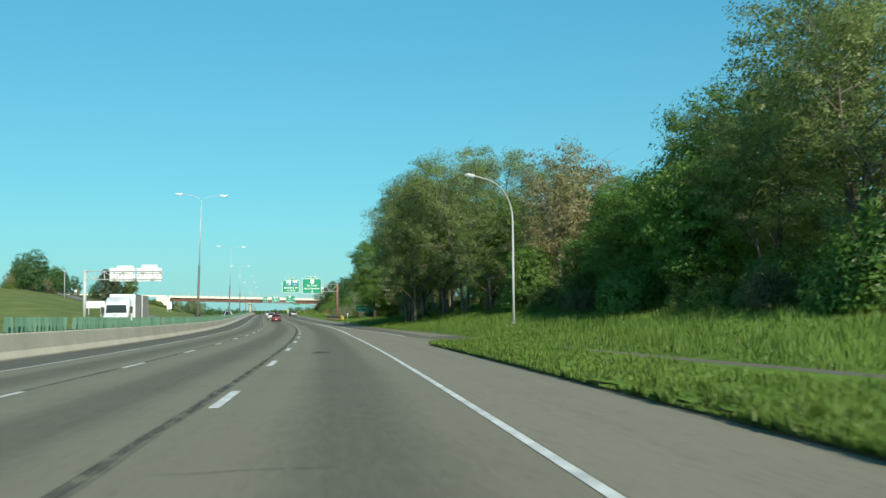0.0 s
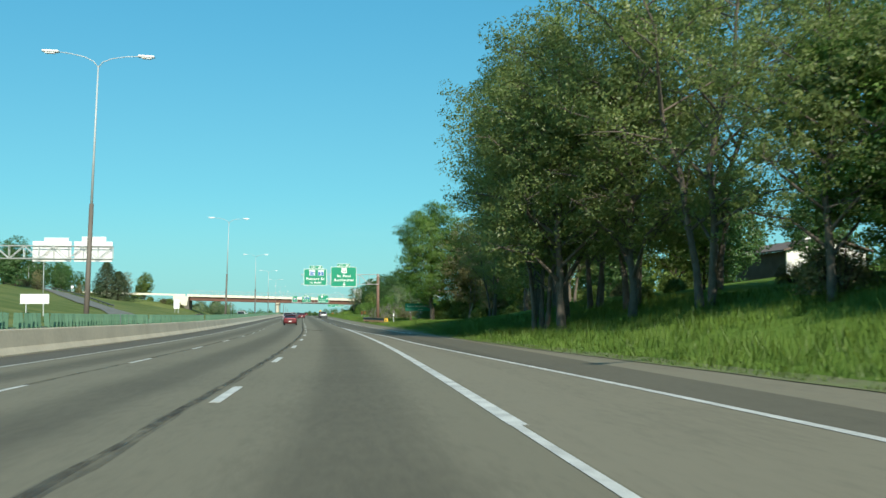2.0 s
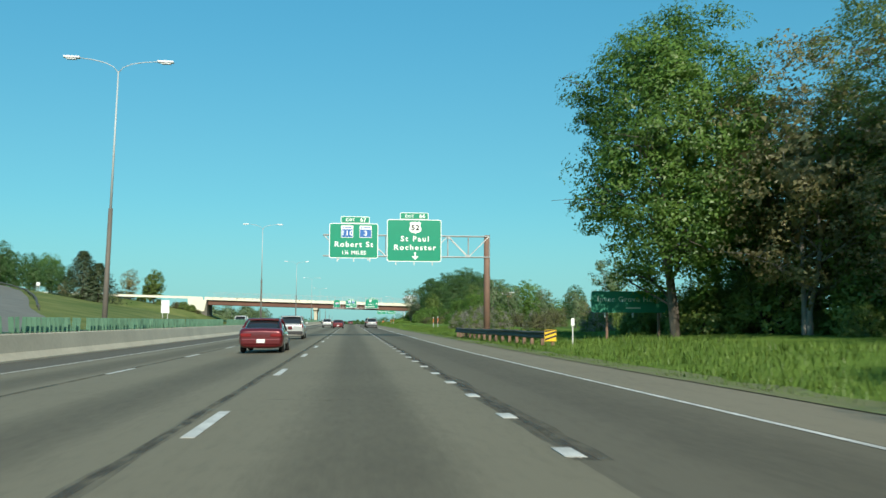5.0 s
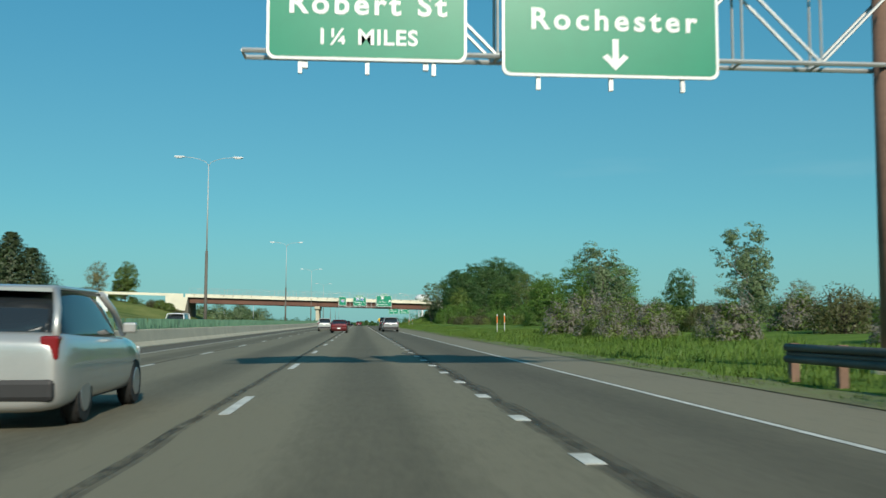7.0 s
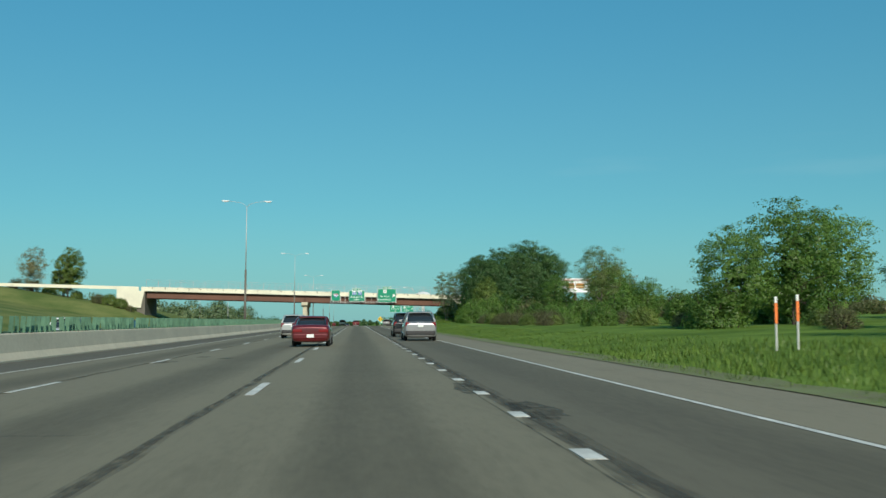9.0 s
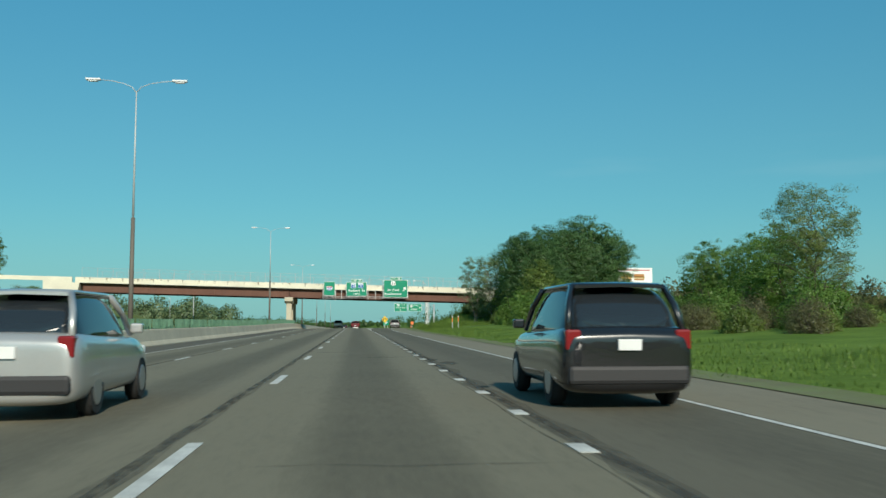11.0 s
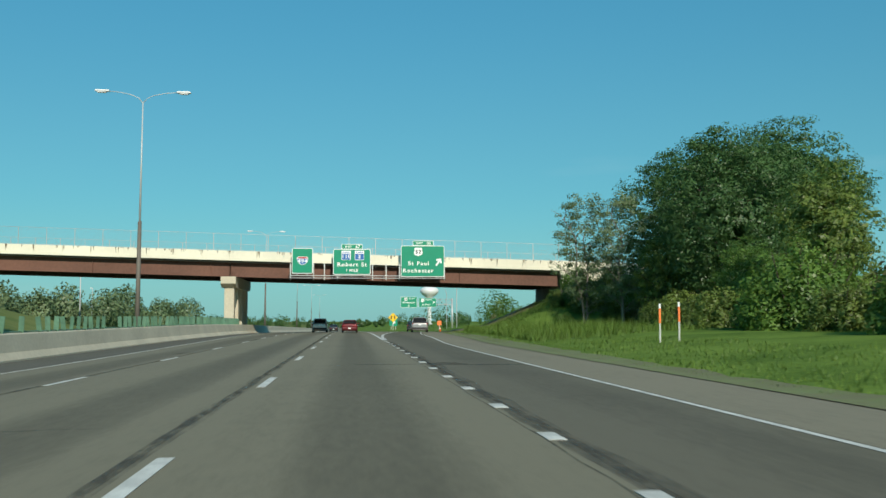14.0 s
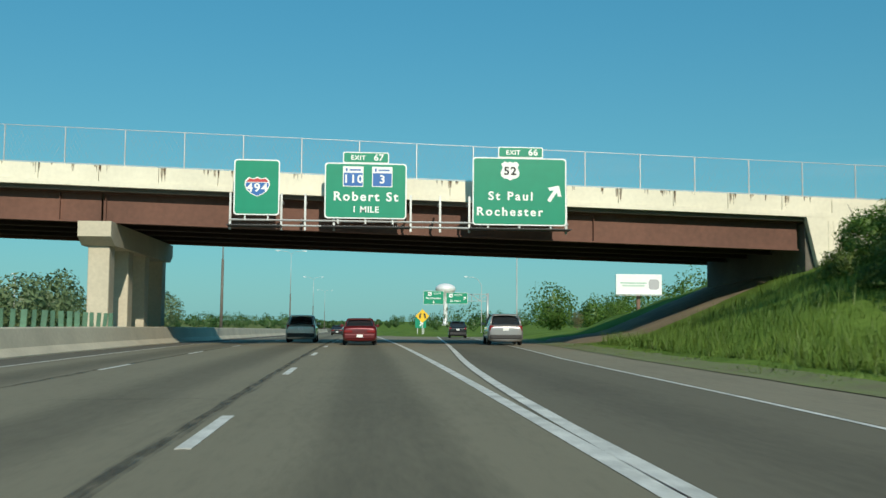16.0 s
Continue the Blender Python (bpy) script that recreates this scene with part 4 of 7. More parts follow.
# ---------------------------------------------------------------- street lamps
def median_lamp(y, lean=0.0):
    x = -12.72 + road_x(y)
    z = surface(-11.6, y)
    lamp = thing("street_lamp", "tall twin-arm street lamp with a brown base on the barrier", "street lamp", pose(x, y, z, 0, lean, 0), "median street lamps")
    bm = bmesh.new()
    beam(bm, (0, 0, 0.2), (0, 0, 7.3), 0.15, 0.115, n=12)
    part("lower_pole", bm, POLE_BROWN, lamp, "brown weathered lower pole")
    bm = bmesh.new()
    beam(bm, (0, 0, 7.3), (0, 0, 14.6), 0.068, 0.036, n=12)
    part("upper_pole", bm, POLE_PALE, lamp, "pale metal upper pole")
    for sgn in (-1, 1):
        bm = bmesh.new()
        tube(bm, [(0, 0, 14.5), (sgn * 0.25, 0, 14.82), (sgn * 0.7, 0, 15.02), (sgn * 1.4, 0, 15.16), (sgn * 2.1, 0, 15.22)], 0.024, n=8)
        part("arm", bm, POLE_PALE, lamp)
        bm = bmesh.new()
        box(bm, min(sgn * 2.0, sgn * 2.85), max(sgn * 2.0, sgn * 2.85), -0.15, 0.15, 15.17, 15.29, bevel=0.04)
        head = part("luminaire", bm, SIGN_BACK, lamp, "pale cobra-head luminaire")
        bm = bmesh.new()
        box(bm, min(sgn * 2.2, sgn * 2.7), max(sgn * 2.2, sgn * 2.7), -0.12, 0.12, 15.11, 15.148)
        part("lens", bm, PLATE, head)


for y in (113.0, 202.0, 291.5, 381.0, 471.3, 560.5, 650.0, 739.0, 828.0):
    median_lamp(y, 1.5 if y < 210 else 0.3)


def arched_lamp(x, y, z, toward=-1, height=11.4, reach=4.0, turn=0.0):
    lamp = thing("street_lamp", "single-arm street lamp with a curved pale mast in the grass", "street lamp", pose(x, y, z, 0, 0, turn), "roadside street lamps")
    pts = [(0, 0, -0.3), (0, 0, 4), (0, 0, height - 2.6)]
    rad = [0.095, 0.085, 0.068]
    for k in range(1, 9):
        a = k / 8 * math.pi / 2
        pts.append((toward * (reach * 0.62) * (1 - math.cos(a)), 0, height - 2.6 + 2.6 * math.sin(a)))
        rad.append(0.068 - 0.0025 * k)
    pts.append((toward * (reach - 0.7), 0, height + 0.06))
    rad.append(0.045)
    bm = bmesh.new()
    tube(bm, pts, rad, n=10)
    part("mast", bm, POLE_PALE, lamp)
    bm = bmesh.new()
    a, b = sorted((toward * (reach - 0.8), toward * reach))
    box(bm, a, b, -0.16, 0.16, height - 0.02, height + 0.14, bevel=0.05)
    head = part("luminaire", bm, SIGN_BACK, lamp)
    bm = bmesh.new()
    box(bm, a + 0.1, b - 0.15, -0.11, 0.11, height - 0.06, height - 0.022)
    part("lens", bm, PLATE, head)
    bm = bmesh.new()
    beam(bm, (0, 0, -0.3), (0, 0, 0.2), 0.14, 0.13, n=10)
    part("base", bm, GALV, lamp)


RL = (11.9, 68.5)
arched_lamp(RL[0], RL[1], ground_z(*RL), height=10.1, reach=5.8, turn=44)
arched_lamp(19.5, 590.0, ground_z(19.5, 590.0), height=12.5)
arched_lamp(27.5, 690.0, ground_z(27.5, 690.0), height=12.5)


# ---------------------------------------------------------------- overhead signs
def shield_us(parent, x, z, y, w, number):
    bm = bmesh.new()
    h = w
    pts = [(-0.30, 0.5), (-0.12, 0.44), (0, 0.5), (0.12, 0.44), (0.30, 0.5), (0.47, 0.36), (0.40, 0.18), (0.5, -0.08), (0.46, -0.28), (0.30, -0.40), (0.12, -0.42), (0, -0.5),
           (-0.12, -0.42), (-0.30, -0.40), (-0.46, -0.28), (-0.5, -0.08), (-0.40, 0.18), (-0.47, 0.36)]
    polygon(bm, [(x + a * w, z + b * h) for a, b in pts], y, y + 0.006)
    sh = part("route_shield", bm, SIGN_WHITE, parent)
    lettering(number, w * 0.42, x, z - 0.02 * w, y - 0.006, parent, SIGN_BLACK)
    return sh


def shield_state(parent, x, z, y, w, number):
    bm = bmesh.new()
    rounded(bm, w, w, 0.03, y, y + 0.006, x, z)
    sh = part("route_shield", bm, SIGN_WHITE, parent, "square blue route marker with a white rim and top band")
    bm = bmesh.new()
    rounded(bm, w * 0.92, w * 0.64, 0.03, y - 0.006, y - 0.001, x, z - w * 0.14)
    part("blue_field", bm, SIGN_BLUE, sh)
    bm = bmesh.new()
    box(bm, x - w * 0.18, x + w * 0.36, y - 0.011, y - 0.007, z + w * 0.29, z + w * 0.36)
    box(bm, x - w * 0.36, x - w * 0.28, y - 0.011, y - 0.007, z + w * 0.25, z + w * 0.41)
    part("small_print_bar", bm, SIGN_BLUE, sh)
    lettering(number, w * 0.40, x, z - w * 0.14, y - 0.012, parent, SIGN_WHITE)


def shield_interstate(parent, x, z, y, w, number):
    pts = [(-0.34, 0.42), (-0.16, 0.36), (0, 0.44), (0.16, 0.36), (0.34, 0.42), (0.47, 0.28), (0.5, 0.05), (0.42, -0.18), (0.25, -0.36), (0, -0.5), (-0.25, -0.36), (-0.42, -0.18), (-0.5, 0.05), (-0.47, 0.28)]
    bm = bmesh.new()
    polygon(bm, [(x + a * w * 1.06, z + b * w * 0.9) for a, b in pts], y, y + 0.006)
    sh = part("route_shield", bm, SIGN_WHITE, parent)
    bm = bmesh.new()
    polygon(bm, [(x + a * w * 0.97, z + min(b, 0.18) * w * 0.82) for a, b in pts if b < 0.3], y - 0.006, y - 0.001)
    part("blue_field", bm, SIGN_BLUE, sh)
    bm = bmesh.new()
    polygon(bm, [(x + a * w * 0.97, z + b * w * 0.82) for a, b in ((-0.34, 0.40), (-0.16, 0.35), (0, 0.42), (0.16, 0.35), (0.34, 0.40), (0.45, 0.27), (0.47, 0.21), (-0.47, 0.21), (-0.45, 0.27))], y - 0.006, y - 0.001)
    part("red_band", bm, SIGN_RED, sh)
    lettering(number, w * 0.36, x, z - w * 0.08, y - 0.012, parent, SIGN_WHITE)


def arrow(parent, x, z, y, size, angle):
    """angle in degrees; 0 points down."""
    pts = [(0, -0.5), (0.42, -0.08), (0.26, 0.02), (0.1, -0.14), (0.1, 0.5), (-0.1, 0.5), (-0.1, -0.14), (-0.26, 0.02), (-0.42, -0.08)]
    c, s = math.cos(radians(angle)), math.sin(radians(angle))
    bm = bmesh.new()
    polygon(bm, [(x + size * (a * c - b * s), z + size * (a * s + b * c)) for a, b in pts], y, y + 0.006)
    part("arrow", bm, SIGN_WHITE, parent)


def sign_board(name, label, x, z, y, w, h, green=SIGN_GREEN, tab_x=0.0, tab_text="", rim=SIGN_WHITE):
    """A green guide sign, its lower left at the place's own origin in the middle of the board."""
    sign = thing(name, label, "road sign", pose(x, y, z))
    bm = bmesh.new()
    rounded(bm, w, h, 0.16, 0.0, 0.05)
    part("border", bm, rim, sign, "white reflective border" if rim is SIGN_WHITE else "dull green edge")
    bm = bmesh.new()
    rounded(bm, w - 0.12, h - 0.12, 0.13, -0.006, -0.001)
    part("panel", bm, green, sign, "green sign panel")
    for k in range(max(2, int(w / 1.2))):
        bx = -w / 2 + (k + 0.5) * w / max(2, int(w / 1.2))
        bm = bmesh.new()
        box(bm, bx - 0.04, bx + 0.04, 0.051, 0.13, -h / 2 - 0.25, h / 2 - 0.1)
        part("back_brace", bm, GALV, sign)
    if tab_text:
        tz = h / 2 + 0.27
        bm = bmesh.new()
        rounded(bm, 2.25, 0.55, 0.08, 0.0, 0.05, tab_x, tz)
        tabp = part("exit_tab", bm, SIGN_WHITE, sign)
        bm = bmesh.new()
        rounded(bm, 2.15, 0.45, 0.06, -0.006, -0.001, tab_x, tz)
        part("tab_panel", bm, green, tabp)
        a, b = tab_text.split()
        lettering(a, 0.22, tab_x - 0.38, tz - 0.02, -0.012, sign, SIGN_WHITE, 1.1)
        lettering(b, 0.32, tab_x + 0.62, tz, -0.012, sign, SIGN_WHITE, 1.05)
    return sign


GY = 226.5
s = sign_board("guide_sign", "green guide sign for Robert St on the cantilever gantry", 0.28, 7.52, GY, 3.82, 2.75, tab_text="EXIT 67", tab_x=0.1)
shield_state(s, -0.52, 0.72, -0.012, 0.95, "110")
shield_state(s, 0.92, 0.72, -0.012, 0.95, "3")
lettering("Robert St", 0.42, 0, -0.30, -0.012, s, SIGN_WHITE, 1.24)
lettering("1¼ MILES", 0.30, 0, -0.94, -0.012, s, SIGN_WHITE, 1.08)
s = sign_board("guide_sign", "green guide sign for St Paul and Rochester, down arrow", 5.02, 7.59, GY, 4.3, 3.34, tab_text="EXIT 66", tab_x=0.0)
shield_us(s, 0.08, 1.02, -0.012, 0.98, "52")
lettering("St Paul", 0.42, 0.05, 0.12, -0.012, s, SIGN_WHITE, 1.3)
lettering("Rochester", 0.42, 0.05, -0.56, -0.012, s, SIGN_WHITE, 1.3)
arrow(s, 0.08, -1.22, -0.012, 0.62, 0)


def truss(bm, x0, x1, y, z0, z1, bays, depth=0.5, r=0.05):
    for yy in (y, y + depth):
        for z in (z0, z1):
            beam(bm, (x0, yy, z), (x1, yy, z), r, n=6)
        for k in range(bays):
            a, b = x0 + (x1 - x0) * k / bays, x0 + (x1 - x0) * (k + 1) / bays
            beam(bm, (a, yy, z0 if k % 2 else z1), (b, yy, z1 if k % 2 else z0), r * 0.7, n=5)
            beam(bm, (b, yy, z0), (b, yy, z1), r * 0.6, n=5)
    for k in range(bays + 1):
        a = x0 + (x1 - x0) * k / bays
        for z in (z0, z1):
            beam(bm, (a, y, z), (a, y + depth, z), r * 0.6, n=5)


gantry = thing("sign_gantry", "cantilever sign gantry with a rust-brown post and pale steel truss", "sign gantry")
bm = bmesh.new()
truss(bm, -2.1, 11.0, GY + 0.2, 6.35, 8.0, 8)
part("truss_arm", bm, GALV, gantry)
bm = bmesh.new()
beam(bm, (10.85, GY + 0.45, ground_z(10.85, GY) - 0.3), (10.85, GY + 0.45, 8.1), 0.27, 0.24, n=14)
part("post", bm, POST_RUST, gantry, "rust-brown steel post")
bm = bmesh.new()
beam(bm, (10.85, GY + 0.45, ground_z(10.85, GY) - 0.4), (10.85, GY + 0.45, ground_z(10.85, GY) + 0.3), 0.5, n=14)
part("footing", bm, CONCRETE, gantry)
for x in (-0.9, 1.4, 3.6, 6.4):
    bm = bmesh.new()
    box(bm, x - 0.05, x + 0.05, GY + 0.06, GY + 0.16, 6.0, 8.9)
    part("sign_bracket", bm, GALV, gantry)

# signs on the overpass
OY = 516.6
s = sign_board("guide_sign", "tall green sign with an interstate shield on the overpass", -5.04, 7.56, OY, 2.2, 2.72)
shield_interstate(s, 0.02, 0.05, -0.012, 1.15, "494")
s = sign_board("guide_sign", "green guide sign for Robert St on the overpass", 0.23, 7.47, OY, 4.0, 2.74, tab_text="EXIT 67", tab_x=0.0)
shield_state(s, -0.62, 0.70, -0.012, 1.0, "110")
shield_state(s, 0.80, 0.70, -0.012, 1.0, "3")
lettering("Robert St", 0.44, 0, -0.30, -0.012, s, SIGN_WHITE, 1.24)
lettering("1 MILE", 0.30, 0, -0.93, -0.012, s, SIGN_WHITE, 1.08)
s = sign_board("guide_sign", "green guide sign for St Paul and Rochester, slanting arrow", 7.84, 7.57, OY, 4.7, 3.38, tab_text="EXIT 66", tab_x=0.05)
shield_us(s, -0.48, 1.02, -0.012, 0.95, "52")
lettering("St Paul", 0.42, -0.45, -0.25, -0.012, s, SIGN_WHITE, 1.3)
lettering("Rochester", 0.42, -0.5, -1.03, -0.012, s, SIGN_WHITE, 1.3)
arrow(s, 1.72, -0.06, -0.012, 0.95, 147)

walkway = thing("sign_walkway", "grey steel bracket walkway under the overpass signs", "sign support")
for x0, x1 in ((-6.35, -3.8), (-1.9, 2.4), (5.3, 10.3)):
    bm = bmesh.new()
    box(bm, x0, x1, OY - 0.75, OY + 0.1, 5.62, 5.68)
    part("grating", bm, BLACK_TRIM, walkway, "dark steel grating")
for h in (5.72, 5.98):
    bm = bmesh.new()
    beam(bm, (-6.35, OY + 0.12, h), (10.3, OY + 0.12, h), 0.05, n=6)
    part("rail", bm, GALV, walkway)
for x in (-6.3, -3.85, -2.7, -1.3, 2.45, 3.9, 5.35, 10.2):
    bm = bmesh.new()
    box(bm, x - 0.05, x + 0.05, OY + 0.12, OY + 0.24, 5.5, 7.3)
    box(bm, x - 0.04, x + 0.04, OY + 0.2, OY + 1.38, 6.9, 7.0)
    part("bracket", bm, GALV, walkway)

# town sign on two posts
s = sign_board("town_sign", "long low dull green town name sign standing in the grass", 14.95, 2.33, 200.3, 4.5, 1.12, green=SIGN_GREEN_DARK, rim=SIGN_GREEN_DARK)
lettering("Inver Grove Heights", 0.27, 0, 0.13, -0.012, s, SIGN_PALE_GREEN, 1.16)
bm = bmesh.new()
box(bm, -0.4, 0.4, -0.012, -0.008, -0.36, -0.28)
part("small_print_bar", bm, SIGN_PALE_GREEN, s)
for x in (-1.4, 1.4):
    bm = bmesh.new()
    box(bm, x - 0.06, x + 0.06, 0.06, 0.18, ground_z(14.95 + x, 200.3) - 2.6, 0.4)
    part("post", bm, POST_RUST, s)


# gantry over the far carriageway, seen from behind
def opposite_gantry():
    root = thing("sign_gantry", "cantilever gantry over the opposite carriageway, sign backs showing", "sign gantry")
    y = 173.0
    bm = bmesh.new()
    truss(bm, -35.3, -22.8, y, 7.6, 9.0, 8, r=0.06)
    part("truss_arm", bm, GALV, root)
    bm = bmesh.new()
    beam(bm, (-35.3, y + 0.25, ground_z(-35.3, y) - 0.3), (-35.3, y + 0.25, 9.2), 0.3, 0.26, n=14)
    part("post", bm, POLE_PALE, root)
    for x0, x1, z0, z1 in ((-31.4, -27.3, 7.3, 9.55), (-27.0, -22.9, 7.3, 9.55), (-30.2, -27.6, 9.56, 9.95), (-26.2, -23.6, 9.56, 10.1)):
        bm = bmesh.new()
        box(bm, x0, x1, y + 0.62, y + 0.68, z0, z1, bevel=0.01)
        board = part("sign_back", bm, SIGN_BACK, root, "bare aluminium back of a sign")
        for k in range(int((x1 - x0) / 0.6)):
            bm = bmesh.new()
            box(bm, x0 + 0.3 + 0.6 * k - 0.015, x0 + 0.3 + 0.6 * k + 0.015, y + 0.585, y + 0.618, z0 + 0.05, z1 - 0.05)
            part("rib", bm, SIGN_BACK, board)


opposite_gantry()


def back_board(x, y, w, h, z0, label, angle=0):
    root = thing("roadside_sign", label, "road sign", pose(x, y, ground_z(x, y), 0, 0, angle))
    bm = bmesh.new()
    rounded(bm, w, h, 0.08, -0.03, 0.0, 0, z0 + h / 2)
    part("board", bm, SIGN_BACK, root)
    for px in (-w * 0.3, w * 0.3):
        bm = bmesh.new()
        box(bm, px - 0.06, px + 0.06, 0.001, 0.1, -0.4, z0 + h - 0.2)
        part("post", bm, GALV, root)
    return root


back_board(-38.3, 202.0, 3.8, 1.35, 1.5, "wide pale back of a roadside sign on two posts")
back_board(-38.8, 361.5, 1.7, 2.7, 1.2, "upright white back of a roadside sign on posts")
back_board(-78.5, 406.0, 0.9, 0.9, 1.5, "small pale sign at the loop ramp")


# ---------------------------------------------------------------- guardrail at the gantry post
def guardrail():
    root = thing("guardrail", "weathered dark steel guardrail with a striped end panel", "guardrail")
    pts = [(9.1 - 0.0022 * (k * 1.9 - 0) * 1.0 * (1 if k > 0 else 0) * 20, 196.0 + 1.9 * k) for k in range(17)]
    pts = [(9.35 - 1.0 * smooth(196, 222, y) + 0.25 * smooth(200, 196, y), y) for _, y in pts]
    for dz, r in ((0.66, 0.075), (0.54, 0.055), (0.44, 0.075)):
        bm = bmesh.new()
        tube(bm, [(x + (0.03 if dz == 0.54 else 0), y, ground_z(x, y) + dz) for x, y in pts], r, n=6)
        part("rail", bm, GUARD_STEEL, root)
    for x, y in pts:
        bm = bmesh.new()
        box(bm, x + 0.06, x + 0.22, y - 0.08, y + 0.08, ground_z(x, y) - 0.3, ground_z(x, y) + 0.74)
        part("post", bm, POST_RUST, root)
    x, y = pts[0]
    g = ground_z(x, y)
    bm = bmesh.new()
    box(bm, x - 0.28, x + 0.28, y - 0.16, y - 0.12, g + 0.25, g + 0.8)
    panel = part("end_panel", bm, SIGN_YELLOW, root, "yellow panel with black slanting stripes")
    for k in range(3):
        bm = bmesh.new()
        polygon(bm, [(x - 0.27, g + 0.28 + 0.2 * k), (x - 0.27, g + 0.37 + 0.2 * k), (x + 0.27, min(g + 0.79, g + 0.55 + 0.2 * k)), (x + 0.27, min(g + 0.78, g + 0.46 + 0.2 * k))], y - 0.168, y - 0.163)
        part("stripe", bm, SIGN_BLACK, panel)


guardrail()


def delineator(x, y, label, orange=False, height=1.5):
    g = ground_z(x, y)
    root = thing("marker_post", label, "marker post", pose(x, y, g), "marker posts")
    bm = bmesh.new()
    box(bm, -0.03, 0.03, -0.02, 0.02, -0.3, height * 0.52 if orange else height)
    part("stake", bm, GALV, root)
    bm = bmesh.new()
    if orange:
        box(bm, -0.038, 0.038, -0.028, 0.028, height * 0.5, height * 0.88)
        part("orange_sleeve", bm, SIGN_ORANGE, root, "orange sleeve")
        bm = bmesh.new()
        box(bm, -0.038, 0.038, -0.028, 0.028, height * 0.88, height, bevel=0.01)
        part("white_top", bm, SIGN_WHITE, root, "white top")
    else:
        box(bm, -0.08, 0.08, -0.04, -0.026, height - 0.35, height)
        part("reflector", bm, SIGN_WHITE, root)


for x, y in ((12.2, 293.7), (12.85, 293.7), (12.3, 449.0), (13.05, 448.9)):
    delineator(x, y, "orange and white marker stake standing in the grass", True, 1.55)
delineator(10.6, 195.5, "slim grey reflector post beside the guardrail", False, 1.3)
for x, y in ((24.0, 415.0), (25.5, 412.0), (27.0, 409.0), (28.6, 406.0)):
    delineator(x, y, "small pale stake at the edge of the brush", False, 0.9)


# ---------------------------------------------------------------- beyond the overpass
fs = thing("sign_gantry", "distant cantilever sign gantry beyond the overpass", "sign gantry")
FX0, FX1, FY = 14.6, 29.6, 695.0
FZ = road_z(FY)
bm = bmesh.new()
truss(bm, FX0, FX1, FY + 0.2, FZ + 7.6, FZ + 9.2, 8, r=0.07)
part("truss_arm", bm, GALV, fs)
bm = bmesh.new()
beam(bm, (FX1, FY + 0.4, FZ - 1.2), (FX1, FY + 0.4, FZ + 9.4), 0.26, n=10)
part("post", bm, GALV, fs)
s = sign_board("guide_sign", "far green guide sign for Rochester with a down arrow", 17.0, FZ + 8.3, FY, 4.7, 3.1)
shield_us(s, -0.9, 0.85, -0.012, 1.0, "52")
lettering("SOUTH", 0.32, 0.85, 0.95, -0.012, s, SIGN_WHITE)
lettering("Rochester", 0.5, 0, -0.1, -0.012, s, SIGN_WHITE)
arrow(s, 0, -1.0, -0.012, 0.7, 0)
s = sign_board("guide_sign", "far green guide sign for St Paul with a slanting arrow", 22.4, FZ + 8.2, FY, 5.0, 2.6)
shield_us(s, -1.4, 0.6, -0.012, 1.0, "52")
lettering("NORTH", 0.32, 0.3, 0.75, -0.012, s, SIGN_WHITE)
lettering("St Paul", 0.5, -0.4, -0.6, -0.012, s, SIGN_WHITE)
arrow(s, 1.8, 0.0, -0.012, 0.9, 147)

ys = thing("warning_sign", "yellow diamond warning sign on a post in the gore", "road sign", pose(8.1, 595.5, road_z(595) - 0.05))
bm = bmesh.new()
polygon(bm, [(0, 1.75), (0.9, 2.65), (0, 3.55), (-0.9, 2.65)], -0.02, 0.0)
part("diamond", bm, SIGN_YELLOW, ys)
bm = bmesh.new()
polygon(bm, [(-0.45, 2.35), (-0.25, 2.35), (-0.18, 2.8), (-0.05, 2.95), (-0.3, 3.0), (-0.42, 2.8)], -0.028, -0.022)
polygon(bm, [(0.45, 2.35), (0.25, 2.35), (0.18, 2.8), (0.05, 2.95), (0.3, 3.0), (0.42, 2.8)], -0.028, -0.022)
part("symbol", bm, SIGN_BLACK, ys)
bm = bmesh.new()
box(bm, -0.05, 0.05, 0.001, 0.08, -0.3, 3.3)
part("post", bm, GALV, ys)

gs = thing("exit_sign", "small green exit sign in the gore", "road sign", pose(8.9, 612.0, road_z(612) - 0.05))
bm = bmesh.new()
rounded(bm, 1.6, 1.5, 0.1, -0.02, 0.0, 0, 1.9)
part("panel", bm, SIGN_GREEN, gs)
arrow(gs, 0.1, 1.8, -0.03, 0.8, 147)
bm = bmesh.new()
box(bm, -0.5, -0.4, 0.001, 0.08, -0.3, 2.4)
box(bm, 0.4, 0.5, 0.001, 0.08, -0.3, 2.4)
part("post", bm, GALV, gs)

ob_ = thing("work_sign", "small orange roadside board low on a post", "road sign", pose(13.58, 560, ground_z(13.58, 560)))
OZ = 0.8 - ground_z(13.58, 560)
bm = bmesh.new()
rounded(bm, 0.64, 0.7, 0.05, -0.02, 0.0, 0, OZ)
part("panel", bm, SIGN_ORANGE, ob_)
bm = bmesh.new()
box(bm, -0.04, 0.04, 0.001, 0.08, -0.3, OZ + 0.3)
part("post", bm, GALV, ob_)

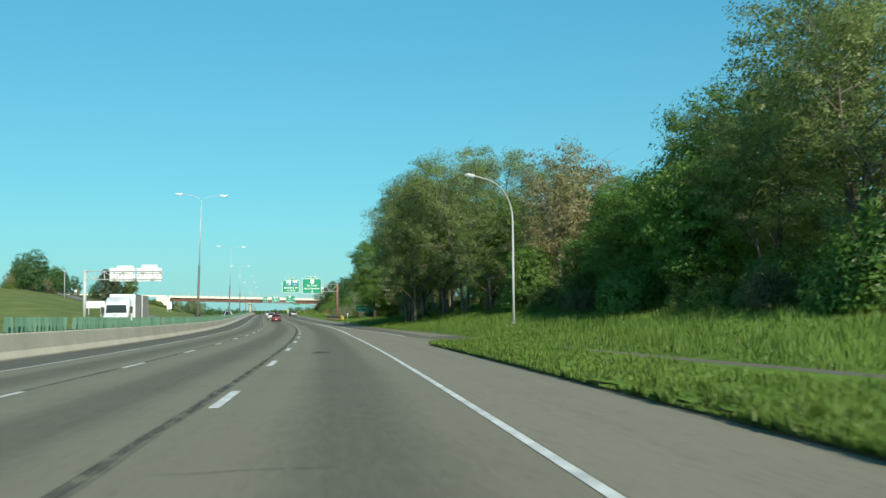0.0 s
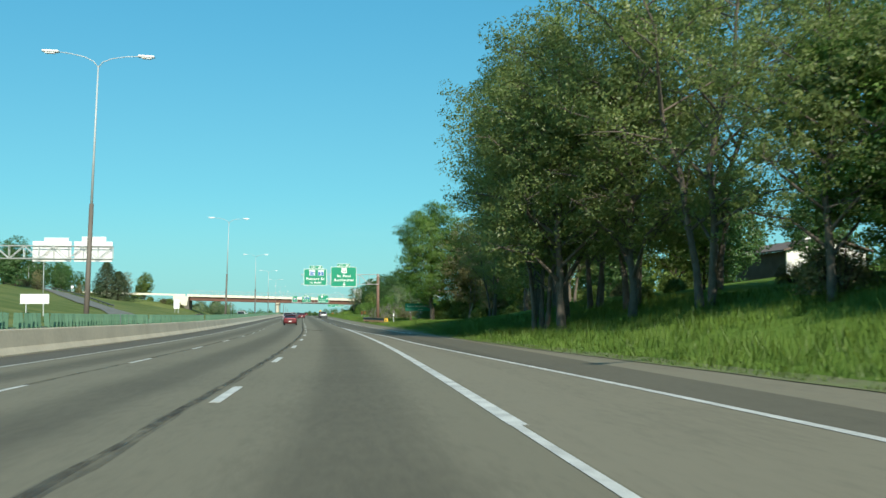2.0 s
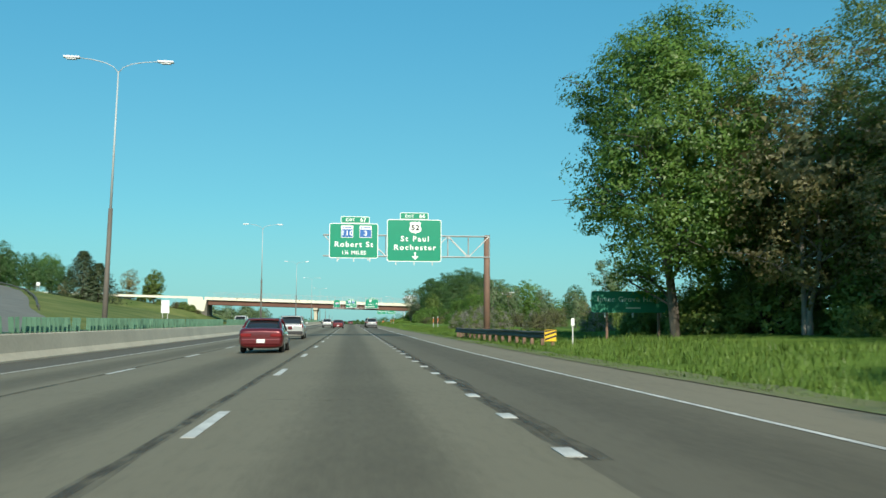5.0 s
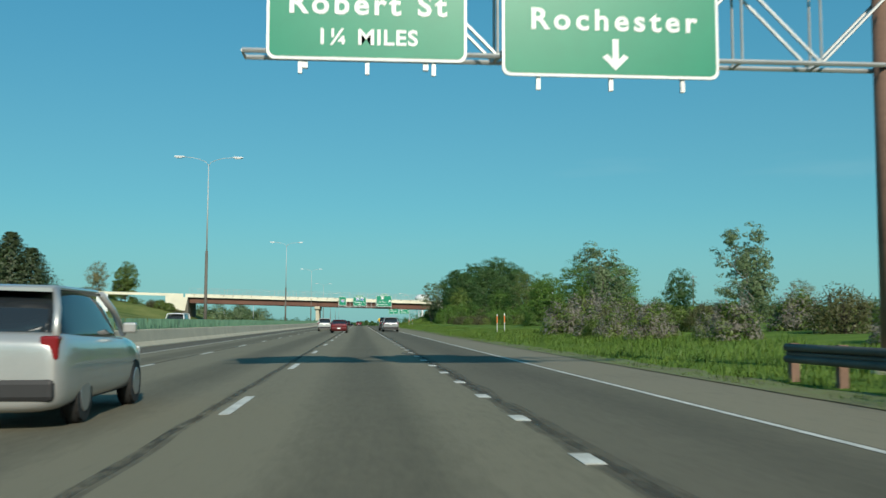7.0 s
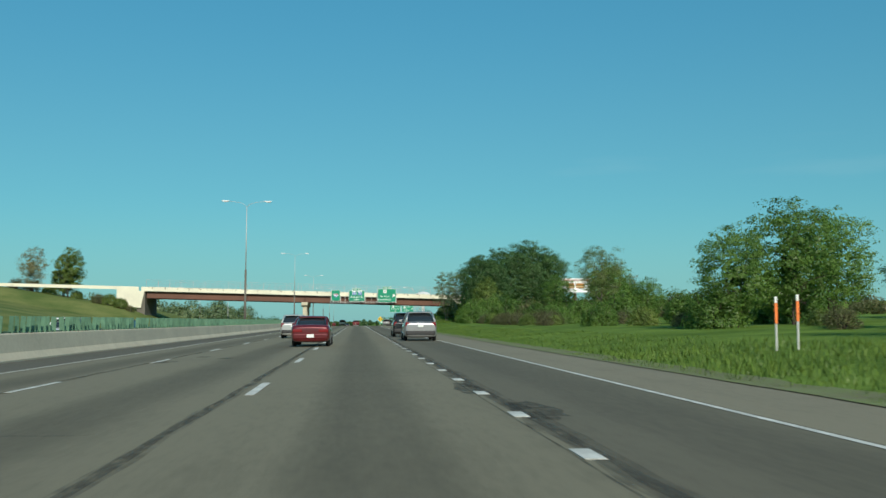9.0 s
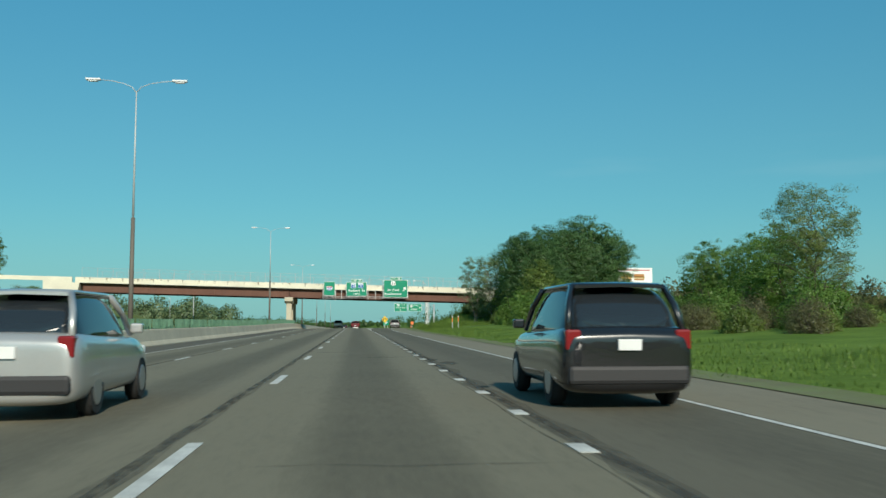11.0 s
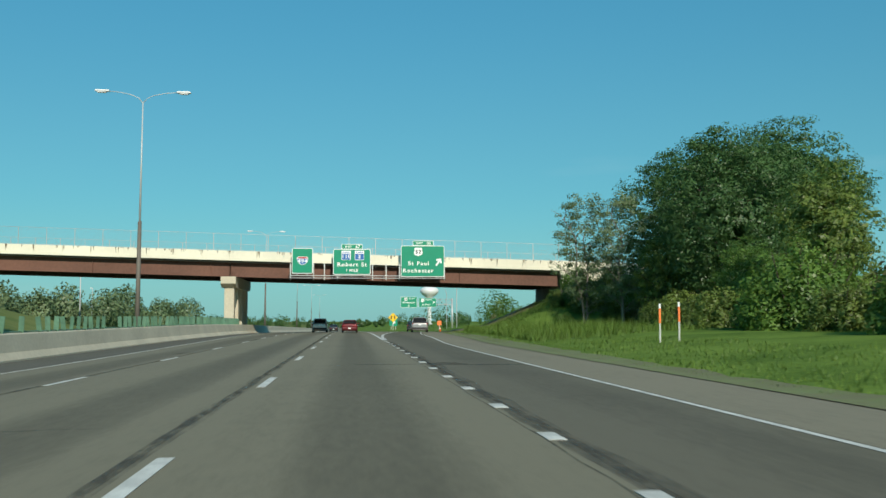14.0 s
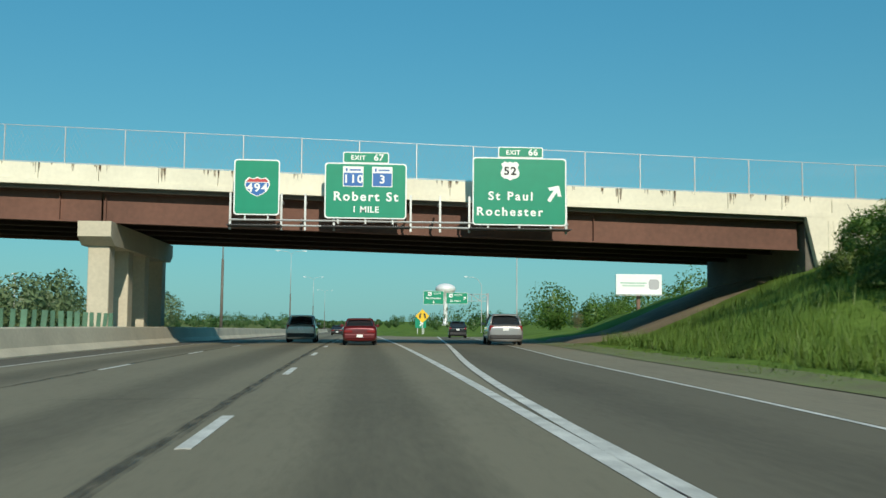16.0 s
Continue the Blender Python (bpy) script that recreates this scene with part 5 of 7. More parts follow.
cone = thing("traffic_cone", "orange traffic cone with a pale band on the shoulder", "traffic cone", pose(12.6, 548, ground_z(12.6, 548)))
bm = bmesh.new()
beam(bm, (0, 0, 0.03), (0, 0, 0.72), 0.17, 0.03, n=12)
part("body", bm, SIGN_ORANGE, cone)
bm = bmesh.new()
box(bm, -0.2, 0.2, -0.2, 0.2, 0, 0.035, bevel=0.01)
part("base", bm, RUBBER, cone)
bm = bmesh.new()
beam(bm, (0, 0, 0.40), (0, 0, 0.52), 0.098, 0.075, n=12)
part("band", bm, SIGN_WHITE, cone)

# water tower
wt = thing("water_tower", "white water tower with a wide bulb on a slender stem", "water tower", pose(62.0, 1180.0, -3.0) @ Matrix.Diagonal((0.68, 0.68, 0.73, 1)))
bm = bmesh.new()
rings = []
for r, z in ((5.0, 0), (2.6, 3), (2.2, 10), (2.2, 27), (3.2, 30), (8, 33), (11, 36.5), (10.5, 39), (7, 41.5), (2, 42.6), (0.1, 42.7)):
    rings.append([bm.verts.new((r * math.cos(a), r * math.sin(a), z)) for a in (2 * math.pi * k / 24 for k in range(24))])
for a, b in zip(rings, rings[1:]):
    for k in range(24):
        bm.faces.new((a[k], a[(k + 1) % 24], b[(k + 1) % 24], b[k])).smooth = True
part("tank", bm, SIGN_BACK, wt)

# billboard among the trees on the right
bb = thing("billboard", "large billboard with a food picture on a pale ground, among trees", "billboard", pose(61.0, 536.0, ground_z(61.0, 536.0), 0, 0, 6))
BZ = 12.9 - ground_z(61.0, 536.0)
bm = bmesh.new()
box(bm, -4.4, 4.4, 0, 0.3, BZ - 3.9, BZ)
part("face", bm, SIGN_WHITE, bb)
for cx, colour in ((-1.6, "bun"), (1.3, "bun")):
    for dz, hh, col, w in ((0.35, 0.55, (0.45, 0.20, 0.05), 2.4), (0.0, 0.22, (0.12, 0.05, 0.02), 2.6), (-0.2, 0.16, (0.55, 0.38, 0.05), 2.7), (-0.55, 0.4, (0.45, 0.22, 0.07), 2.4)):
        bm = bmesh.new()
        rounded(bm, w, hh, hh * 0.45, -0.02, -0.005, cx, BZ - 2.0 + dz)
        part("picture_shape", bm, plain("billboard_ink", col, 0.5), bb)
bm = bmesh.new()
box(bm, -3.8, 3.8, -0.02, -0.005, BZ - 0.6, BZ - 0.4)
part("print_bar", bm, SIGN_RED, bb)
bm = bmesh.new()
beam(bm, (0, 0.5, -0.5), (0, 0.5, BZ - 0.5), 0.4, n=12)
part("column", bm, POST_RUST, bb)
bm = bmesh.new()
box(bm, -4.4, 4.4, -0.9, 0.0, BZ - 4.15, BZ - 4.05)
part("catwalk", bm, GALV, bb)


bz = ground_z(44.0, 621.0)
fb = thing("billboard", "pale billboard with a grey picture beyond the overpass", "billboard", pose(44.0, 621.0, bz))
bm = bmesh.new()
box(bm, -3.7, 3.7, 0, 0.3, 5.5 - bz, 8.7 - bz, bevel=0.03)
part("face", bm, SIGN_WHITE, fb)
for x, z, w, h, col in ((-0.9, 7.3, 4.2, 0.16, (0.25, 0.45, 0.35)), (-0.9, 6.9, 3.6, 0.3, (0.5, 0.62, 0.55)), (2.4, 7.1, 1.7, 1.6, (0.42, 0.42, 0.44)), (2.0, 7.5, 0.6, 0.8, (0.2, 0.2, 0.22))):
    bm = bmesh.new()
    rounded(bm, w, h, min(w, h) * 0.3, -0.02 - 0.004 * x * x * 0.1, -0.004, x, z - bz)
    part("picture_shape", bm, plain("board_ink", col, 0.5), fb)
bm = bmesh.new()
beam(bm, (0, 0.5, -0.5), (0, 0.5, 6.5 - bz), 0.3, n=12)
part("column", bm, POST_RUST, fb)
bm = bmesh.new()
box(bm, -3.7, 3.7, -0.7, -0.002, 5.3 - bz, 5.38 - bz)
part("catwalk", bm, GALV, fb)


# power poles
def power_pole(x, y, h, arms=2):
    root = thing("power_pole", "tall wooden power pole with cross-arms", "power pole", pose(x, y, ground_z(x, y)), "power poles")
    bm = bmesh.new()
    beam(bm, (0, 0, -0.5), (0, 0, h), 0.22, 0.14, n=8)
    part("pole", bm, POST_RUST, root)
    for k in range(arms):
        bm = bmesh.new()
        box(bm, -1.7, 1.7, -0.08, 0.08, h - 1.0 - 2.2 * k, h - 0.8 - 2.2 * k)
        part("cross_arm", bm, POST_RUST, root)


power_pole(150.0, 640.0, 22.0)
for x, y, h in ((-66.0, 318.0, 8.5), (-95.0, 415.0, 10.5), (-106.0, 465.0, 10.5), (-117.0, 514.0, 11.0), (-35.5, 545.0, 9.0), (-58.0, 640.0, 10.0), (-76, 690, 10)):
    root = thing("light_pole", "slim pale light pole by the loop ramp", "light pole", pose(x, y, ground_z(x, y)), "light poles")
    bm = bmesh.new()
    beam(bm, (0, 0, -0.4), (0, 0, h), 0.11, 0.07, n=8)
    part("pole", bm, POLE_PALE, root)
    bm = bmesh.new()
    box(bm, -0.5, 0.1, -0.12, 0.12, h - 0.05, h + 0.1, bevel=0.03)
    part("luminaire", bm, SIGN_BACK, root)


# ---------------------------------------------------------------- trees
def tube_arrays(verts, faces, pts, radii, n=6):
    base = len(verts)
    ref = None
    for i, p in enumerate(pts):
        d = (pts[min(i + 1, len(pts) - 1)] - pts[max(i - 1, 0)]).normalized()
        if ref is None:
            ref = d.orthogonal().normalized()
        ref = (ref - d * ref.dot(d)).normalized()
        side = d.cross(ref)
        for k in range(n):
            a = 2 * math.pi * k / n
            verts.append(p + ref * (radii[i] * math.cos(a)) + side * (radii[i] * math.sin(a)))
    for i in range(len(pts) - 1):
        for k in range(n):
            a, b = base + i * n + k, base + i * n + (k + 1) % n
            faces.append((a, b, b + n, a + n))


def leaves(points, size, rng, up=0.4, outward=None, loose=0.55):
    """A leaf at every point, facing outward from its clump where that is given: vertices, faces and soft normals."""
    n = len(points)
    nrm = rng.normal(size=(n, 3)) * (loose if outward is not None else 1.0)
    if outward is None:
        nrm[:, 2] = np.abs(nrm[:, 2]) + up
    else:
        nrm += outward
        nrm[:, 2] += 0.25
    nrm /= np.linalg.norm(nrm, axis=1)[:, None]
    a = np.cross(nrm, rng.normal(size=(n, 3)))
    a /= np.linalg.norm(a, axis=1)[:, None] + 1e-9
    b = np.cross(nrm, a)
    sz = size * rng.uniform(0.55, 1.25, size=(n, 1))
    v = np.stack([points - a * sz * 0.8 - b * sz * 0.62, points - a * sz * 0.7 + b * sz * 0.62, points + a * sz * 1.1], axis=1).reshape(-1, 3)
    f = np.arange(n * 3).reshape(n, 3)
    f[:, [1, 2]] = f[:, [2, 1]]
    soft = nrm.copy() if outward is None else nrm * 0.55 + outward
    soft[:, 2] += 0.1
    soft /= np.linalg.norm(soft, axis=1)[:, None] + 1e-9
    return v, f, np.repeat(soft, 3, axis=0)


def leaf_part(name, v, f, soft, mat, parent=None, label=""):
    """Leaves as one mesh, shaded softly over each bough."""
    ob = mesh_part(name, v.tolist(), f.tolist(), mat, parent, label, smooth=True)
    ob.data.normals_split_custom_set_from_vertices(soft.tolist())
    return ob


def tree(name, label, height, spread, base, n_clump, per_clump, leaf, leaf_mat, bark, seed, trunks=1, puff=0.75, top=0.9, limbs=14, droop=0.0, radius=None, shape=1.0, full=0.5, gap=-0.16, inner=1.3, twigs=6, loose=0.55):
    """A tapered trunk with limbs and twigs, and a crown of leaf clumps round the twigs."""
    rng = np.random.default_rng(seed)
    verts, faces, tips = [], [], []
    for t in range(trunks):
        ang = rng.uniform(0, 6.28)
        lean = Vector((math.cos(ang), math.sin(ang), 0)) * (0.02 if trunks == 1 else rng.uniform(0.10, 0.22)) * height
        start = Vector((math.cos(ang), math.sin(ang), 0)) * (0.0 if trunks == 1 else 0.35)
        r0 = (radius or height * 0.0135) * (1 if trunks == 1 else 0.75)
        tp, tr = [], []
        for k in range(9):
            u = k / 8
            wob = Vector((rng.normal(), rng.normal(), 0)) * 0.03 * height * u
            tp.append(start + lean * u ** 1.3 + wob + Vector((0, 0, -0.4 + (height * top + 0.4) * u)))
            tr.append(r0 * (1.35 if k == 0 else 1.0) * (1 - 0.86 * u))
        tube_arrays(verts, faces, tp, tr, 8)
        nl = max(4, limbs // trunks)
        for j in range(nl):
            u = base / height * 0.8 + (0.95 - base / height * 0.8) * (j + rng.uniform(0, 0.9)) / nl
            u = min(u, 0.97)
            k = min(7, int(u * 8))
            p0 = tp[k].lerp(tp[k + 1], u * 8 - k)
            az = j * 2.4 + rng.uniform(-0.5, 0.5)
            rel = (u - base / height * 0.6) / max(0.05, 1 - base / height * 0.6)
            reach = spread * (math.sin(math.pi * min(1, max(0.08, 0.18 + 0.74 * rel))) ** 0.8) * rng.uniform(0.65, 0.98) * shape
            rise = reach * rng.uniform(0.25, 0.8) * (1 - droop)
            tip = p0 + Vector((math.cos(az) * reach, math.sin(az) * reach, rise))
            mid = p0.lerp(tip, 0.5) + Vector((rng.normal() * 0.1, rng.normal() * 0.1, 0.12)) * reach
            mid2 = p0.lerp(tip, 0.78) + Vector((rng.normal() * 0.1, rng.normal() * 0.1, 0.06)) * reach
            lr = max(0.02, tr[k] * 0.58)
            tube_arrays(verts, faces, [p0, mid, mid2, tip], [lr, lr * 0.6, lr * 0.4, lr * 0.15], 4)
            tips += [mid, mid2, tip, tip]
            for _ in range(twigs):
                q0 = p0.lerp(mid, 0.6).lerp(tip, rng.uniform(0, 0.95))
                q1 = q0 + Vector((rng.uniform(-1.3, 1.3), rng.uniform(-1.3, 1.3), rng.uniform(-0.5, 1.0))) * reach * 0.24
                tube_arrays(verts, faces, [q0, q0.lerp(q1, 0.5) + Vector((0, 0, 0.05)), q1], [lr * 0.3, lr * 0.2, lr * 0.08], 3)
                tips += [q1, q1, q1, q0.lerp(q1, 0.6)]
        tips += [tp[8], tp[8], tp[7]]
    tp_ = np.array([tuple(t) for t in tips])
    at_tips = int(n_clump * (1 - full))
    pick = tp_[rng.integers(0, len(tp_), at_tips)] + rng.normal(size=(at_tips, 3)) * puff * 0.45
    # the rest of the clumps fill a rounded crown, with gaps
    mid_z, half = (base + height) / 2, (height - base) / 2
    d = rng.normal(size=(n_clump - at_tips, 3))
    d /= np.linalg.norm(d, axis=1)[:, None]
    lump = np.array([1 + 0.28 * noise.noise((v[0] * 2.1, v[1] * 2.1, v[2] * 2.1 + seed)) for v in d])[:, None]
    env = d * rng.uniform(0.62, 0.97, size=(len(d), 1)) * lump * np.array([spread * 0.95, spread * 0.95, half * 1.12]) + np.array([0, 0, mid_z + half * 0.1])
    keep = np.array([noise.noise((p[0] * 0.34, p[1] * 0.34, p[2] * 0.34 + seed * 3)) > gap for p in env])
    env = env[keep]
    near = np.array([np.min(np.sum((tp_ - p) ** 2, axis=1)) for p in env]) < (3.0 * puff) ** 2
    pick = np.concatenate([pick, env[near]])
    pick = pick[pick[:, 2] > base * 0.75]
    reach_ = (pick - np.array([0, 0, mid_z])) / np.array([spread * 1.08, spread * 1.08, half * 1.22])
    pick = pick[np.sum(reach_ ** 2, axis=1) < 1]
    rad = puff * rng.uniform(0.5, 1.15, size=(len(pick), 1, 1))
    d = rng.normal(size=(len(pick), per_clump, 3))
    d /= np.linalg.norm(d, axis=2)[:, :, None]
    centre = np.array([0, 0, mid_z - 0.1 * half])
    away = (pick - centre) / np.array([spread, spread, half])
    out = (d + 0.75 * away[:, None, :] + np.array([0, 0, 0.2])).reshape(-1, 3)
    out /= np.linalg.norm(out, axis=1)[:, None] + 1e-9
    d *= rng.uniform(0.4, 1, size=(len(pick), per_clump, 1)) ** 0.5
    d[:, :, 2] *= 0.55
    d[:, :, 2] -= 0.12 * (d[:, :, 0] ** 2 + d[:, :, 1] ** 2)
    pts = (pick[:, None, :] + d * rad).reshape(-1, 3)
    v, f, soft = leaves(pts, leaf, rng, outward=out, loose=loose)
    # large overlapping sprays, added deep inside the crown to block the light
    d = rng.normal(size=(int(n_clump * inner), 3))
    d /= np.linalg.norm(d, axis=1)[:, None]
    way = d.copy()
    d *= rng.uniform(0.1, 0.66, size=(len(d), 1)) * np.array([spread * 0.86, spread * 0.86, half])
    ok = np.array([noise.noise((p[0] * 0.34, p[1] * 0.34, (p[2] + mid_z) * 0.34 + seed * 3)) > gap for p in d])
    vi, fi, si = leaves(d[ok] + np.array([0, 0, mid_z]), leaf * 2.6, rng, outward=way[ok])
    f = np.concatenate([f, fi + len(v)])
    v = np.concatenate([v, vi])
    soft = np.concatenate([soft, si])
    root = thing(name, label, "tree" if "tree" in name or "conifer" in name else "shrub")
    mesh_part("trunk", [tuple(p) for p in verts], faces, bark, root, smooth=True)
    leaf_part("crown", v, f, soft, leaf_mat, root)
    return root


def bush(name, label, height, width, n_clump, per_clump, leaf, leaf_mat, seed, bloom=None, stems=9):
    """A many-stemmed shrub, leafy to the ground."""
    rng = np.random.default_rng(seed)
    verts, faces = [], []
    for j in range(stems):
        az = rng.uniform(0, 6.28)
        r = rng.uniform(0.2, 0.8) * width / 2
        p1 = Vector((math.cos(az) * r, math.sin(az) * r, height * rng.uniform(0.6, 0.95)))
        p0 = Vector((math.cos(az) * 0.2, math.sin(az) * 0.2, -0.2))
        tube_arrays(verts, faces, [p0, p0.lerp(p1, 0.5) + Vector((rng.normal() * 0.15, rng.normal() * 0.15, 0)), p1], [0.06, 0.04, 0.01], 5)
    c = rng.normal(size=(n_clump, 3))
    c /= np.linalg.norm(c, axis=1)[:, None]
    c *= rng.uniform(0.35, 1, size=(n_clump, 1)) ** 0.5
    c[:, 2] = np.abs(c[:, 2])
    c *= np.array([width / 2, width / 2, height * 0.92])
    c[:, 2] *= 0.75 + 0.35 * rng.random(n_clump)
    c[:, 2] += 0.1
    d = rng.normal(size=(n_clump, per_clump, 3))
    d /= np.linalg.norm(d, axis=2)[:, :, None]
    away = c / np.array([width / 2, width / 2, height])
    out = (d + 0.8 * away[:, None, :]).reshape(-1, 3)
    out /= np.linalg.norm(out, axis=1)[:, None] + 1e-9
    d *= rng.uniform(0.4, 1, size=(n_clump, per_clump, 1)) ** 0.5
    pts = (c[:, None, :] + d * height * 0.13).reshape(-1, 3)
    pts[:, 2] = np.maximum(pts[:, 2], 0.03)
    root = thing(name, label, "shrub")
    mesh_part("woody_base", [tuple(p) for p in verts], faces, BARK, root, smooth=True)
    k = rng.random(n_clump) < (0.52 if bloom is not None else 0.0)
    kk = np.repeat(k, per_clump)
    leaf_part("foliage", *leaves(pts[~kk], leaf, rng, outward=out[~kk]), leaf_mat, root)
    if bloom is not None:
        leaf_part("blossom", *leaves(pts[kk], leaf * 0.85, rng, outward=out[kk]), bloom, root, "pale pinkish-grey blossom")
    return root


def conifer(seed, height, width):
    rng = np.random.default_rng(seed)
    verts, faces, pts = [], [], []
    tube_arrays(verts, faces, [Vector((0, 0, -0.3)), Vector((0, 0, height * 0.5)), Vector((0, 0, height))], [0.22, 0.14, 0.02], 7)
    for z in np.arange(0.4, height * 0.98, 0.42):
        r = width / 2 * (1 - z / height) ** 0.72 + 0.1
        for a in np.arange(0, 6.28, 0.7):
            a += rng.uniform(-0.3, 0.3)
            rr = r * rng.uniform(0.75, 1.12)
            tip = Vector((math.cos(a) * rr, math.sin(a) * rr, z - 0.12 * rr))
            tube_arrays(verts, faces, [Vector((0, 0, z)), tip], [0.03, 0.008], 4)
            for u in np.linspace(0.25, 1, 7):
                for _ in range(6):
                    pts.append((tip.x * u + rng.normal() * 0.16, tip.y * u + rng.normal() * 0.16, z - 0.12 * rr * u + rng.normal() * 0.13))
    pts = np.array(pts)
    way = pts * np.array([1, 1, 0.0]) + np.array([0, 0, 0.8])
    way /= np.linalg.norm(way, axis=1)[:, None]
    root = thing("conifer", "dark green cone-shaped conifer on the grass hill", "tree")
    mesh_part("trunk", [tuple(p) for p in verts], faces, BARK, root, smooth=True)
    leaf_part("crown", *leaves(pts, 0.17, rng, outward=way), LEAF_CONIFER, root)
    return root


PROTO = {
    "locust_a": tree("tree", "tall olive-green roadside tree with dark limbs showing", 17, 6.4, 3.6, 540, 72, 0.085, LEAF_OLIVE, BARK_LIMB, 11, trunks=2, puff=0.95, limbs=30, full=0.42, gap=0.04, inner=0.2, twigs=8),
    "locust_b": tree("tree", "tall olive-green roadside tree with dark limbs showing", 16, 6.0, 3.2, 600, 70, 0.085, LEAF_OLIVE, BARK_LIMB, 12, trunks=1, puff=0.95, limbs=26, full=0.55, gap=-0.16, inner=1.4, twigs=8),
    "locust_c": tree("tree", "slender olive-green tree with forked dark trunks", 15, 5.6, 3.4, 560, 66, 0.085, LEAF_OLIVE, BARK_LIMB, 13, trunks=3, puff=0.9, limbs=30, full=0.42, gap=0.04, inner=0.2, twigs=8),
    "maple": tree("tree", "broad bright-green maple with layered dense leaf sprays", 16, 5.7, 2.6, 1150, 84, 0.095, LEAF_BRIGHT, BARK_LIMB, 25, trunks=3, puff=1.0, limbs=36, full=0.72, gap=-0.22, inner=1.6, twigs=7, loose=0.4),
    "green_a": tree("tree", "broad bright-green leafy tree with a dense crown", 15, 6.0, 2.2, 700, 56, 0.125, LEAF_BRIGHT, BARK, 21, trunks=2, puff=1.1, limbs=30, full=0.72, gap=-0.3, loose=0.4),
    "elm": tree("tree", "large round-headed green tree with a dense dome of small leaves", 15.5, 7.2, 1.6, 1000, 52, 0.13, LEAF_ELM, BARK, 23, trunks=3, puff=1.0, limbs=36, full=0.78, gap=-0.3, inner=1.2, loose=0.5),
    "green_b": tree("tree", "rounded bright-green leafy tree with a dense crown", 12, 5.4, 0.6, 460, 44, 0.135, LEAF_BRIGHT, BARK, 22, trunks=2, puff=1.0, limbs=28, full=0.75, gap=-0.3, loose=0.45),
    "dark_a": tree("tree", "dark green leafy woodland tree", 15, 5.2, 1.2, 380, 44, 0.19, LEAF_DARK, BARK, 31, puff=1.15, limbs=22, full=0.65),
    "brown_a": tree("tree", "brownish budding tree with thin twigs", 14, 5.0, 2.0, 400, 40, 0.115, LEAF_BROWN, BARK_GREY, 41, trunks=2, puff=0.9, limbs=24, full=0.5, twigs=7),
    "silver_a": tree("tree", "thin silvery-leaved tree with pale twigs", 11, 3.6, 1.2, 260, 34, 0.125, LEAF_SILVER, BARK_GREY, 51, trunks=3, puff=0.65, limbs=24, full=0.3),
    "poplar": tree("tree", "tall airy silvery-green tree with pale limbs", 15.5, 4.0, 2.2, 420, 42, 0.12, LEAF_SILVER, BARK_GREY, 52, trunks=2, puff=0.8, limbs=28, full=0.45, gap=0.0, inner=0.2),
    "hill": tree("tree", "dark green leafy woodland tree", 15, 5.4, 0.8, 300, 40, 0.2, LEAF_ELM, BARK, 32, puff=1.3, limbs=14, full=0.7, twigs=3),
}
BUSH = {
    "green": bush("shrub", "rounded bright-green leafy roadside shrub", 3.6, 5.0, 250, 40, 0.1, LEAF_BRIGHT, 61),
    "dark": bush("shrub", "dark green leafy undergrowth shrub", 3.2, 4.6, 210, 32, 0.115, LEAF_DARK, 62),
    "olive": bush("shrub", "olive-brown scrubby roadside brush shrub", 3.2, 4.4, 210, 26, 0.085, LEAF_BRUSH, 63, stems=26),
    "bloom": bush("shrub", "lilac shrub with greyish-pink blossom", 3.6, 4.4, 250, 21, 0.125, LEAF_DARK, 64, LEAF_BLOOM),
}
CONE = conifer(71, 11.0, 11.0)
_rng = random.Random(9)
_used = {}
# how large each kind grows here
GROWTH = {id(PROTO[k]): g for k, g in (("locust_a", 1.08), ("locust_b", 1.2), ("locust_c", 1.1), ("maple", 1.12), ("green_a", 0.9), ("elm", 0.93), ("green_b", 0.72), ("dark_a", 0.85), ("brown_a", 0.62), ("silver_a", 0.66), ("poplar", 1.1), ("hill", 0.9))}
GROWTH.update({id(BUSH[k]): g for k, g in (("green", 1.08), ("dark", 0.74), ("olive", 0.77), ("bloom", 0.69))})


def plant(proto, x, y, scale=1.0, tall=1.0, sink=0.1):
    """Put the prototype itself first, copies after that."""
    scale *= GROWTH.get(id(proto), 1.0)
    size = Matrix.Diagonal((scale, scale, scale * tall, 1))
    m = pose(x, y, ground_z(x, y) - sink, 0, 0, _rng.uniform(0, 360))
    if id(proto) not in _used:
        _used[id(proto)] = size.inverted()
        proto.matrix_basis = m @ size
        return proto
    return copy_thing(proto, m @ size @ _used[id(proto)])


